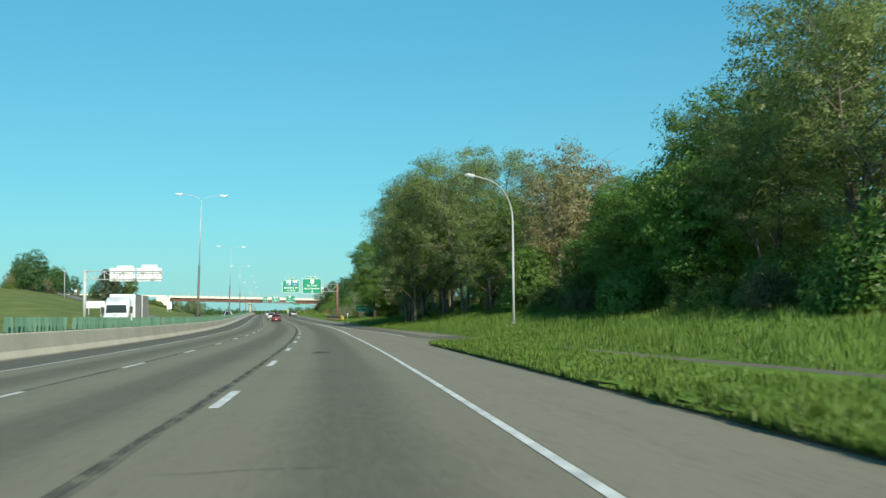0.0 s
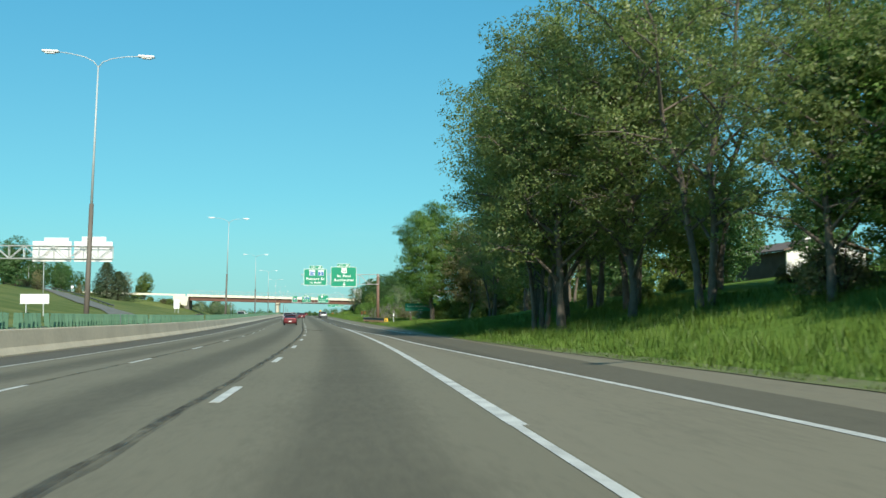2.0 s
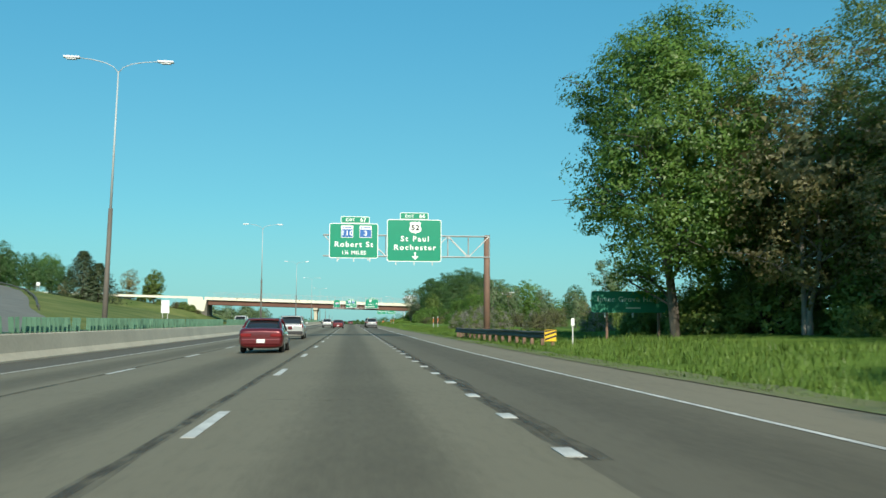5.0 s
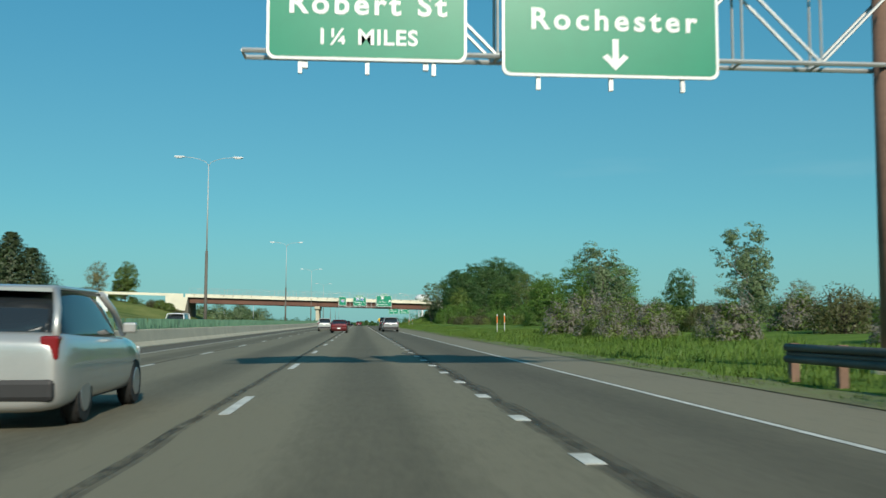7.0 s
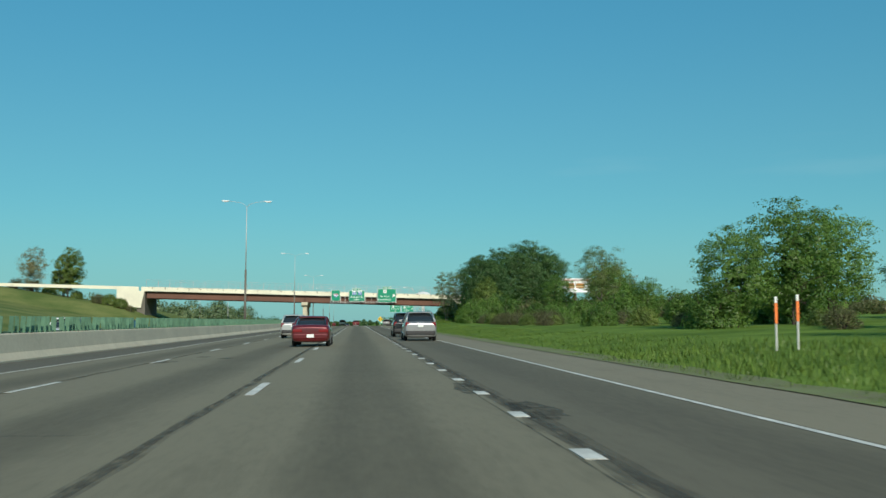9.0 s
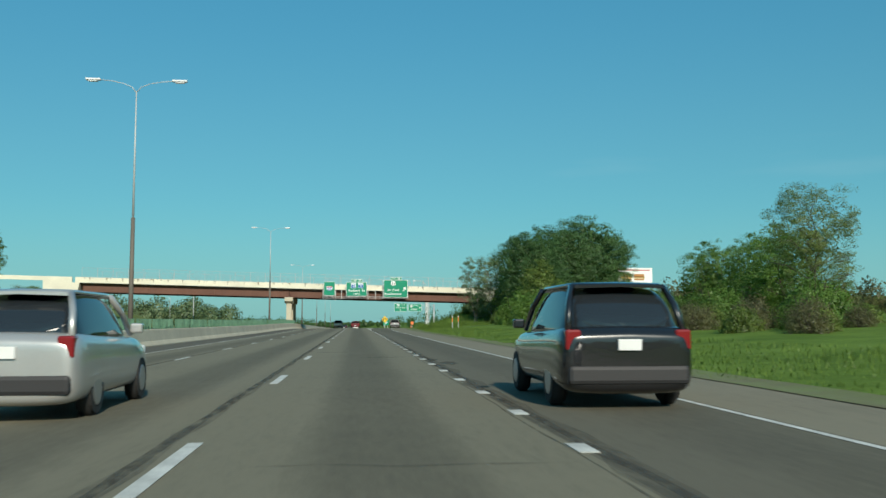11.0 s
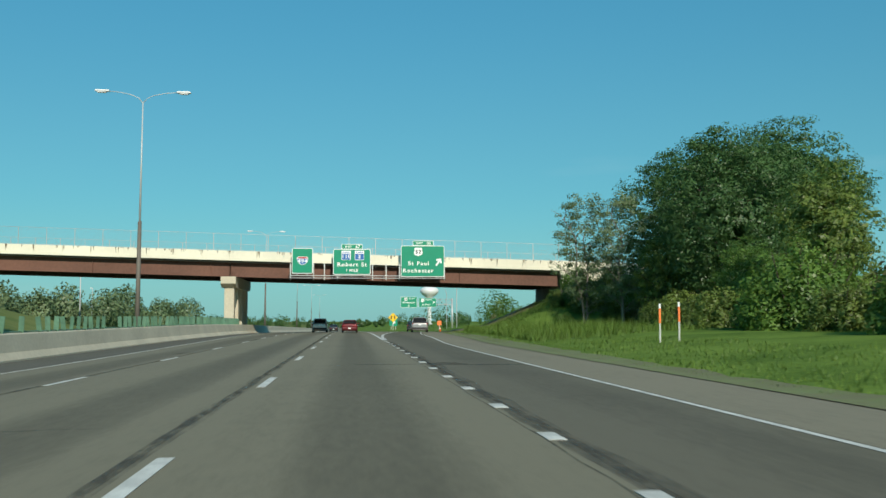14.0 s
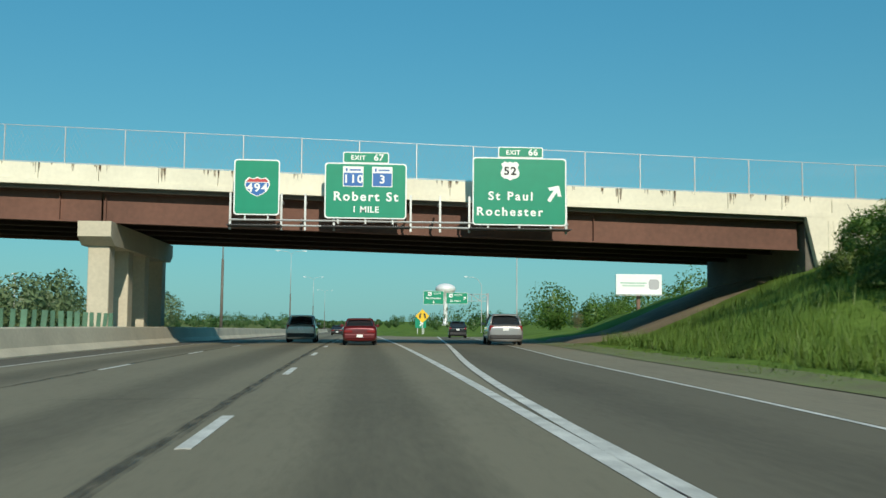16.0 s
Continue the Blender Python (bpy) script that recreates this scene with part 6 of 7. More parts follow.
# woodland bank on the right
for kind, x, y, sc in (
        ("dark_a", 19.5, 24, 1.0), ("locust_c", 21.0, 40, 1.0), ("locust_a", 20.0, 37, 0.74), ("locust_c", 19.0, 45, 0.62), ("locust_c", 19.6, 51.5, 0.72), ("green_a", 23.5, 57, 1.0), ("locust_b", 26.0, 48, 1.0), ("green_b", 17.5, 50, 1.0),
        ("green_a", 25.0, 67, 0.74), ("green_a", 17.8, 60, 0.62), ("hill", 28.5, 62, 1.0), ("green_a", 24.5, 77, 0.72), ("green_b", 17.2, 68, 0.64), ("brown_a", 19.8, 80, 1.45),
        ("brown_a", 23.0, 89, 1.68), ("green_a", 22.0, 22, 0.8), ("dark_a", 26.5, 86, 0.8), ("green_a", 17.4, 90, 0.7), ("dark_a", 26.0, 96, 0.95), ("brown_a", 16.4, 84, 0.72), ("locust_b", 22.5, 98, 0.72),
        ("locust_a", 18.8, 108, 1.0), ("locust_a", 14.8, 99, 0.95), ("locust_b", 13.2, 104, 0.78), ("locust_b", 10.8, 107.5, 0.82), ("locust_c", 10.4, 110.5, 0.84), ("dark_a", 21.0, 114, 0.5), ("dark_a", 24.0, 126, 0.6), ("locust_a", 15.0, 109, 0.94), ("locust_b", 12.8, 114, 0.87), ("locust_b", 13.0, 122, 0.84),
        ("locust_c", 15.6, 118, 1.0), ("locust_a", 17.0, 131, 0.92), ("locust_b", 15.2, 131, 0.86), ("locust_b", 17.0, 142, 0.72),
        ("locust_a", 22.0, 146, 0.8), ("locust_c", 16.0, 152, 0.62), ("brown_a", 22.5, 157, 0.8),
        ("maple", 16.6, 197.5, 0.89), ("dark_a", 21.8, 201, 0.95), ("dark_a", 24.6, 194, 0.9), ("locust_b", 25.4, 176.5, 1.0), ("brown_a", 24.0, 199, 1.5), ("brown_a", 20.6, 192.5, 1.62), ("brown_a", 23.5, 187, 1.1), ("locust_b", 25.5, 189, 0.85), ("green_b", 23.5, 204, 0.85), ("dark_a", 26.0, 182, 0.75), ("dark_a", 24.0, 170, 0.66),
        ("green_b", 27.0, 198, 0.65), ("locust_c", 22.5, 165, 0.7), ("hill", 33.0, 170, 0.8), ("locust_b", 15.2, 90, 0.6), ("green_b", 16.0, 79, 0.62), ("hill", 57, 166, 0.9), ("hill", 61, 150, 0.9), ("hill", 52, 176, 0.8), ("hill", 56, 132, 0.8), ("hill", 36, 128, 0.55), ("hill", 35.5, 143, 0.75), ("hill", 44, 168, 0.9), ("dark_a", 27.5, 198, 0.8), ("dark_a", 26.0, 190, 0.8), ("hill", 37.0, 70, 0.95), ("hill", 34, 40, 1.0)):
    plant(PROTO[kind], x, y, sc)
for k in range(22):
    y = 24 + k * 3.2
    plant(BUSH[("dark", "olive", "green", "dark")[k % 4]], 17.4 + 1.4 * math.sin(k * 2.3), y, 0.7 + 0.4 * _rng.random())
for k in range(9):
    plant(BUSH[("dark", "olive", "dark")[k % 3]], 19.5 + 3.0 * math.sin(k * 2.3), 98 + k * 7.0, 0.4 + 0.25 * _rng.random())
for k in range(0, 16, 2):
    plant(BUSH[("dark", "olive", "dark")[k % 3]], 25.5 + 2.0 * math.sin(k * 1.9), 88 + 5.6 * k, (1.1 if k < 2 or k > 11 else 0.5) + 0.3 * _rng.random())
for k in range(12):
    plant(BUSH[("dark", "olive", "dark")[k % 3]], 23.5 + 2.4 * math.sin(k * 2.4), 184 + 2.0 * k, 0.55 + 0.3 * _rng.random())
for k in range(5):
    plant(PROTO["hill"], 31.0 + 2.0 * math.sin(k * 2.1), (82, 92, 152, 162, 172)[k], 0.6 + 0.1 * _rng.random())
# scrub between the gantry and the overpass
for k in range(9):
    plant(BUSH["bloom"], 15.0 + 0.7 * math.sin(k * 1.7), 246 + 4.6 * k, 0.5 + 0.35 * _rng.random())
for k in range(7):
    plant(BUSH["bloom" if k % 2 else "olive"], 20.5 + 1.8 * math.sin(k * 2.7), 248 + 6.2 * k, 0.7 + 0.4 * _rng.random())
for kind, x, y, sc in (("silver_a", 20.5, 290, 1.0), ("silver_a", 25.8, 305, 0.85), ("silver_a", 22.5, 262, 0.6), ("brown_a", 29.0, 270, 0.36), ("silver_a", 47.0, 324, 1.6), ("silver_a", 33, 288, 0.55), ("silver_a", 21, 240, 0.5),
                       ("green_b", 22.2, 322, 0.66), ("green_b", 27.0, 325, 0.86), ("green_b", 33.0, 332, 0.86), ("hill", 44, 340, 0.5),
                       ("green_b", 27.5, 398, 0.7), ("green_b", 36.6, 405, 0.92), ("green_b", 39.5, 418, 0.95), ("locust_b", 31.0, 388, 0.5), ("green_b", 29.0, 362, 0.5),
                       ("dark_a", 47.0, 440, 0.5), ("green_b", 53.0, 446, 0.55), ("green_b", 58.0, 438, 0.55),
                       ("elm", 30.0, 496, 1.0), ("elm", 28.6, 482, 0.96), ("elm", 35.6, 499, 1.14), ("elm", 42.0, 502, 1.25), ("dark_a", 25.5, 488, 0.62), ("dark_a", 31.0, 486, 0.6), ("green_b", 25.5, 472, 0.62), ("elm", 47.0, 507, 1.0), ("dark_a", 26.0, 462, 0.68),
                       ("poplar", 21.6, 499, 0.72), ("poplar", 24.0, 495, 0.7), ("brown_a", 29.0, 508, 0.4), ("brown_a", 35.0, 568, 0.42), ("brown_a", 32.0, 572, 0.36), ("brown_a", 38.5, 574, 0.42), ("green_b", 29.0, 578, 0.38), ("brown_a", 25.0, 580, 0.26), ("brown_a", 73.0, 524, 0.85), ("hill", 66.0, 500, 0.7)):
    plant(PROTO[kind], x, y, sc)
for kind, x, y, sc in (("green", 20.8, 436, 1.1), ("green", 24.0, 439, 1.35), ("green", 21.6, 444, 1.05), ("dark", 24.5, 498, 1.0), ("dark", 28.0, 502, 1.1), ("olive", 26.0, 494, 1.0), ("green", 27.4, 437, 1.25), ("dark", 21.6, 452, 1.0), ("dark", 22.4, 462, 1.1), ("dark", 23.0, 474, 1.0), ("dark", 23.5, 484, 1.0), ("dark", 24.0, 480, 1.2), ("dark", 22.5, 468, 1.2), ("dark", 21.2, 510.5, 0.62), ("dark", 22.6, 508, 0.8), ("green", 23.6, 511.5, 0.7), ("dark", 20.4, 506, 0.45), ("dark", 22.2, 504, 0.75), ("dark", 25.0, 506, 0.85), ("dark", 28.0, 513, 0.9), ("dark", 28.5, 510, 0.9), ("green", 21.8, 506, 0.45), ("green", 19.6, 500, 0.4), ("dark", 24.5, 500, 0.9),
                       ("green", 22.6, 458, 1.2), ("green", 25.0, 449, 1.15), ("dark", 24.5, 446, 1.3), ("dark", 22, 232, 1.0), ("dark", 19.5, 212, 1.0), ("bloom", 16.5, 236, 0.8), ("bloom", 14.6, 277, 1.05), ("bloom", 16.8, 279, 1.25), ("bloom", 19.6, 280, 1.1), ("bloom", 13.8, 271.5, 0.95), ("bloom", 16.8, 272, 1.05), ("bloom", 13.6, 264.5, 0.7), ("olive", 15.4, 267, 0.75), ("bloom", 15.4, 260.5, 0.78), ("bloom", 13.4, 258.5, 0.66), ("dark", 17.6, 263, 0.85), ("bloom", 13.6, 253, 0.7), ("dark", 13.2, 261.5, 0.5), ("olive", 15.5, 229, 0.75), ("dark", 22.5, 222, 1.2), ("olive", 19.5, 203, 0.9), ("dark", 18.6, 199.5, 1.3), ("dark", 21.2, 196.5, 1.5), ("dark", 23.6, 191, 1.5), ("dark", 16.8, 205, 0.8), ("bloom", 17.5, 218, 0.85), ("dark", 21.0, 207, 1.1), ("dark", 25, 212, 1.4)):
    plant(BUSH[kind], x, y, sc)
for k in range(16):
    plant(BUSH[("olive", "dark", "green", "olive")[k % 4]], 22.5 + 2.2 * math.sin(k * 1.9), 310 + 6.2 * k, 0.45 + 0.3 * _rng.random())
for k in range(0, 12, 2):
    plant(BUSH[("green", "dark")[k % 2]], 29 + 3 * math.sin(k * 2.9), 330 + 8.0 * k, 0.7 + 0.4 * _rng.random())
for k in range(26):
    plant(BUSH[("olive", "olive", "dark", "olive", "olive")[k % 5]], 19.0 + 1.3 * math.sin(k * 2.1) + 0.11 * k, 364 + 2.5 * k, 0.58 + 0.2 * _rng.random())
for k in range(12):
    plant(BUSH[("olive", "dark", "olive", "green")[k % 4]], 26.5 + 3.0 * math.sin(k * 1.3), 374 + 4.6 * k, 0.55 + 0.3 * _rng.random())
# the far side
for x, y, sc, tall in ((-67.0, 404, 1.37, 0.84), (-63.4, 405, 1.33, 0.7)):
    plant(CONE, x, y, sc, tall)
for kind, x, y, sc in (("dark_a", -73.0, 524, 0.95), ("elm", -74.6, 526, 0.5), ("brown_a", -81.5, 522, 1.3), ("hill", -96, 430, 0.9), ("hill", -90, 440, 0.7), ("hill", -104, 425, 0.9), ("hill", -82, 352, 1.0), ("green_a", -104, 500, 1.0), ("hill", -88, 362, 0.9), ("brown_a", -95, 375, 0.8), ("hill", -96, 455, 0.85), ("brown_a", -88, 462, 0.65),
                       ("hill", -104, 466, 0.85), ("hill", -82, 470, 0.6), ("hill", -92, 478, 0.75), ("hill", -99, 410, 0.8), ("brown_a", -86, 392, 0.7), ("hill", -112, 480, 0.9), ("hill", -100, 490, 0.8), ("brown_a", -110, 445, 0.8)):
    plant(PROTO[kind], x, y, sc)
for kind, x, y, sc in (("dark", -57.5, 514, 1.1), ("dark", -60.5, 515, 1.3), ("olive", -63.0, 514.5, 1.1), ("dark", -77, 522, 1.2), ("olive", -81, 521, 1.3), ("olive", -84.5, 520, 1.2), ("dark", -70, 521, 1.0), ("olive", -55.0, 513, 0.7), ("dark", -66, 534, 0.7), ("dark", -92, 365, 1.2), ("olive", -84, 372, 1.2), ("olive", -90, 385, 1.2), ("olive", -78, 360, 1.0), ("dark", -100, 390, 1.3)):
    plant(BUSH[kind], x, y, sc)


# woods in the distance, as loose masses of leaf
def far_woods(name, x0, x1, y0, y1, count, seed, mat, tall, label, per=150, size=0.7):
    rng = np.random.default_rng(seed)
    cx, cy = rng.uniform(x0, x1, count), rng.uniform(y0, y1, count)
    pts, ways = [], []
    for a, b in zip(cx, cy):
        if (30 < a < 54 and 92 < b < 162) or (34 < a < 50 and 540 < b < 626):
            continue
        h = tall * rng.uniform(0.5, 1.1)
        w = h * rng.uniform(0.35, 0.5)
        p = rng.normal(size=(per, 3))
        p /= np.linalg.norm(p, axis=1)[:, None]
        ways.append(p.copy())
        p *= rng.uniform(0.5, 1, size=(per, 1)) * np.array([w, w, h * 0.5])
        p += np.array([a, b, ground_z(a, min(b, 1300)) + h * 0.5])
        pts.append(p)
    tagged(leaf_part(name, *leaves(np.concatenate(pts), size, rng, outward=np.concatenate(ways), loose=0.8), mat), label, "woods", kind="stuff")


far_woods("far_woods_left", -200, -48, 600, 760, 220, 81, LEAF_SILVER, 10.5, "far belt of hazy green trees beyond the opposite carriageway", 1000, 0.38)
far_woods("far_woods_left_back", -420, -26, 800, 1300, 260, 82, LEAF_ELM, 8, "distant tree belt on the horizon", 260, 0.4)
far_woods("far_woods_right", 36, 120, 545, 720, 90, 83, LEAF_BRIGHT, 10, "green trees lining the exit ramp beyond the overpass", 700, 0.3)
far_woods("far_woods_right_back", 24, 340, 760, 1300, 220, 84, LEAF_ELM, 10, "distant tree belt on the horizon", 300, 0.4)
far_woods("far_woods_hill", -240, -120, 330, 620, 90, 85, LEAF_ELM, 12, "woods on the hill behind the loop ramp", 420, 0.36)
far_woods("far_woods_bank", 31, 75, -30, 190, 120, 86, LEAF_DARK, 9, "dark woodland behind the roadside trees", 420, 0.36)
far_woods("far_woods_brush", 27, 130, 395, 500, 170, 87, LEAF_BRUSH, 4.4, "low olive brush behind the verge", 330, 0.2)
far_woods("far_median_brush", -30, 24, 950, 1250, 46, 88, LEAF_ELM, 5, "low trees where the road runs out of sight", 500, 0.42)


# ---------------------------------------------------------------- grass blades
def grass_blades(name, count, y0, y1, lo, hi, tall, seed, label, edge=None):
    rng = np.random.default_rng(seed)
    ys = rng.uniform(y0, y1, count)
    us = rng.random(count) ** 1.6
    v = np.zeros((count, 3, 3))
    soft = rng.normal(size=(count, 3)) * 0.3 + np.array((0.0, -0.7, 0.75))
    soft /= np.linalg.norm(soft, axis=1)[:, None]
    for i in range(count):
        y = ys[i]
        e = pave_edge(y) if edge is None else edge(y)
        s = e + lo + (hi - lo) * us[i]
        x = s + road_x(y)
        t = tall * rng.uniform(0.4, 1.2)
        if edge is None:
            g = ground_z(x, y)
            t *= (0.3 + 0.7 * min(1.0, (s - e) / 2.5)) * max(0.25, 1 + 0.9 * noise.noise((x * 0.3, y * 0.3, 1)) + 0.8 * noise.noise((x * 0.9, y * 0.9, 6)))
        else:
            g = road_z(y) + 0.08 + 0.11 * min(1.0, max(0.0, s - e) / 0.4)
            t *= max(0.15, 0.8 + 1.6 * noise.noise((x * 2.2, y * 1.5, 6)) + 0.8 * noise.noise((x * 0.7, y * 0.7, 2)))
        a = rng.uniform(0, 6.28)
        w = 0.006 + 0.010 * rng.random()
        dx, dy = math.cos(a) * w, math.sin(a) * w
        v[i] = ((x - dx, y - dy, g - 0.03), (x + dx, y + dy, g - 0.03), (x + rng.normal() * 0.3 * t, y + rng.normal() * 0.3 * t, g + t))
    f = np.arange(count * 3).reshape(count, 3)
    tagged(leaf_part(name, v.reshape(-1, 3), f, np.repeat(soft, 3, axis=0), GRASS_BLADE), label, "grass", kind="stuff")


grass_blades("tall_grass_bank", 90000, 14, 130, 0.05, 11, 0.36, 91, "tall bright grass on the wooded bank")
grass_blades("tall_grass_verge", 80000, 130, 300, 0.05, 8, 0.22, 92, "rough bright roadside grass beside the shoulder")
grass_blades("mown_grass_verge", 70000, 300, 520, 0.05, 7, 0.12, 93, "short bright roadside grass beside the shoulder")
grass_blades("weedy_grass_bank", 26000, 462, 519, 2.4, 12, 0.55, 95, "tall weedy grass on the bank before the overpass")
grass_blades("island_grass", 80000, 4, 42.3, -0.08, 2.8, 0.105, 94, "tufted grass on the narrow island", edge=lambda y: 4.35)


# ---------------------------------------------------------------- vehicles
def loft(bm, stations):
    """Skin over cross-sections: (y, [(x, z), ...]) with equal counts; mirrored half-sections."""
    rings = []
    for y, half in stations:
        pts = [(x, z) for x, z in half] + [(-x, z) for x, z in reversed(half)]
        rings.append([bm.verts.new((x, y, z)) for x, z in pts])
    n = len(rings[0])
    for a, b in zip(rings, rings[1:]):
        for k in range(n):
            bm.faces.new((a[k], a[(k + 1) % n], b[(k + 1) % n], b[k])).smooth = True
    bm.faces.new(rings[0][::-1])
    bm.faces.new(rings[-1])
    bmesh.ops.recalc_face_normals(bm, faces=bm.faces)
    return bm


def round_off(ob):
    """Softens a lofted skin."""
    m = ob.modifiers.new("round", 'SUBSURF')
    m.levels = m.render_levels = 2
    return ob


def car(label, paint, m, length=4.7, width=1.78, height=1.42, kind="sedan"):
    """Rear at -y. Body with bumpers, glasshouse, roof, wheels, lamps, mirrors, plate."""
    c = thing("car", label, "car", m)
    w = width / 2
    L = length
    tall = kind != "sedan"
    belt = 0.92 if not tall else 1.08
    deck = 0.98 if not tall else 1.1
    hood = 0.84 if not tall else 1.02

    def sec(y, top, ww, bottom=0.22):
        return (y, [(0.0, bottom), (ww * 0.86, bottom), (ww * 0.97, bottom + 0.12), (ww, bottom + 0.32), (ww * 0.99, top - 0.16), (ww * 0.93, top - 0.03), (ww * 0.8, top), (0, top + 0.015)])
    bm = bmesh.new()
    loft(bm, [sec(-L / 2 - 0.03, deck - 0.14, w * 0.84, 0.34), sec(-L / 2 - 0.01, deck - 0.08, w * 0.92, 0.26), sec(-L / 2 + 0.1, deck + 0.02, w * 0.99, 0.2), sec(-L / 2 + 0.3, deck + 0.03, w * 1.02, 0.2), sec(-L / 2 + 0.9, deck, w * 1.02),
              sec(-0.3, belt, w), sec(L / 2 - 1.5, belt - 0.04, w), sec(L / 2 - 0.9, hood, w * 0.99), sec(L / 2 - 0.2, hood - 0.14, w * 0.92), sec(L / 2, hood - 0.34, w * 0.82, 0.3)])
    round_off(part("body", bm, paint, c))
    if kind == "sedan":
        y0, y1, y2, y3 = -L / 2 + 0.55, -L / 2 + 1.2, L / 2 - 2.15, L / 2 - 1.3
    else:
        y0, y1, y2, y3 = -L / 2 + 0.12, -L / 2 + 0.55, L / 2 - 2.0, L / 2 - 1.25

    def gsec(y, top, lo, wt, wb):
        return (y, [(0, lo), (wb, lo), (wb * 0.99, lo + 0.05), (wt, top - 0.06), (wt * 0.92, top - 0.01), (0, top)])
    bm = bmesh.new()
    rt = height
    loft(bm, [gsec(y0, belt + 0.06, belt - 0.08, w * 0.80, w * 0.86), gsec(y1, rt - 0.03, belt - 0.08, w * 0.70, w * 0.93), gsec((y1 + y2) / 2, rt, belt - 0.08, w * 0.72, w * 0.94),
              gsec(y2, rt - 0.03, belt - 0.08, w * 0.70, w * 0.93), gsec(y3, belt + 0.02, belt - 0.08, w * 0.78, w * 0.86)])
    round_off(part("glazing", bm, CAR_GLASS, c, "dark tinted glass"))
    bm = bmesh.new()
    loft(bm, [(y, [(0, z), (ww, z - 0.02), (ww * 0.96, z + 0.025), (0, z + 0.04)]) for y, z, ww in ((y1 - 0.1, rt - 0.05, w * 0.69), (y1 + 0.1, rt - 0.01, w * 0.71), (y2 - 0.1, rt - 0.01, w * 0.71), (y2 + 0.08, rt - 0.05, w * 0.69))])
    part("roof", bm, paint, c)
    for sx in (-1, 1):
        for ya, yb in ((y0, y1), (y3, y2)):
            bm = bmesh.new()
            tube(bm, [(sx * w * 0.86, ya, belt - 0.02), (sx * w * 0.80, (ya + yb) / 2, (belt + rt) / 2 + 0.02), (sx * w * 0.705, yb, rt - 0.04)], 0.05, n=6)
            part("pillar", bm, paint, c)
        bm = bmesh.new()
        box(bm, min(sx * w * 0.98, sx * (w + 0.17)), max(sx * w * 0.98, sx * (w + 0.17)), y3 - 0.55, y3 - 0.42, belt + 0.0, belt + 0.15, bevel=0.03)
        part("mirror", bm, paint, c)
        # lamps
        bm = bmesh.new()
        if tall:
            box(bm, min(sx * w * 0.70, sx * w * 0.93), max(sx * w * 0.70, sx * w * 0.93), -L / 2 - 0.01, -L / 2 + 0.3, 0.80, 1.08, bevel=0.03)
        else:
            box(bm, min(sx * w * 0.42, sx * w * 0.91), max(sx * w * 0.42, sx * w * 0.91), -L / 2 - 0.045, -L / 2 + 0.2, 0.66, 0.80, bevel=0.03)
        part("tail_lamp", bm, TAIL_RED, c, "red tail lamp")
        bm = bmesh.new()
        box(bm, min(sx * w * 0.5, sx * w * 0.85), max(sx * w * 0.5, sx * w * 0.85), L / 2 - 0.18, L / 2 - 0.04, hood - 0.3, hood - 0.16, bevel=0.03)
        part("headlamp", bm, PLATE, c)
        for wy in (-L / 2 + 0.95, L / 2 - 0.9):
            r = 0.32 if not tall else 0.36
            bm = bmesh.new()
            beam(bm, (sx * (w - 0.22), wy, r), (sx * (w - 0.005), wy, r), r, n=20)
            bmesh.ops.bevel(bm, geom=[e for e in bm.edges if len(e.link_faces) == 2 and any(len(f.verts) > 4 for f in e.link_faces)], offset=0.04, segments=2, affect='EDGES')
            wheel = part("wheel", bm, RUBBER, c, "black tyre with alloy rim")
            bm = bmesh.new()
            beam(bm, (sx * (w - 0.02), wy, r), (sx * (w + 0.004), wy, r), r * 0.62, r * 0.55, n=16)
            part("rim", bm, RIM, wheel)
    bm = bmesh.new()
    box(bm, -w * 0.9, w * 0.9, -L / 2 - 0.06, -L / 2 + 0.25, 0.34, 0.60, bevel=0.06)
    part("rear_bumper", bm, paint if not tall else BLACK_TRIM, c)
    bm = bmesh.new()
    pz = 0.42 if not tall else 0.80
    box(bm, -0.16, 0.16, -L / 2 - 0.075, -L / 2 - 0.055 if not tall else -L / 2 + 0.05, pz, pz + 0.15, bevel=0.005)
    part("number_plate", bm, PLATE, c)
    if tall:
        bm = bmesh.new()
        box(bm, -w * 0.62, w * 0.62, -L / 2 - 0.002, -L / 2 + 0.08, 0.97, 1.02, bevel=0.01)
        part("trim_strip", bm, CHROME, c)
    return c


RED_PAINT = plain("red_car_paint", (0.12, 0.008, 0.012), 0.3, 0.3, coat=1.0)
SILVER_PAINT = plain("silver_car_paint", (0.34, 0.34, 0.35), 0.32, 0.6, coat=1.0)
SILVER_PALE = plain("pale_silver_paint", (0.50, 0.50, 0.49), 0.32, 0.5, coat=1.0)
BLACK_PAINT = plain("black_car_paint", (0.014, 0.014, 0.016), 0.25, 0.2, coat=1.0)
WHITE_PAINT = plain("white_car_paint", (0.75, 0.75, 0.74), 0.35, 0.0, coat=1.0)
MAROON_PAINT = plain("maroon_car_paint", (0.18, 0.03, 0.025), 0.3, 0.2, coat=1.0)


def on_road(s, y, turn=0.0, other=False):
    z = road_z(y) - 0.24 if other else surface(s, y)
    return pose(s + road_x(y), y, z, 0, 0, turn)


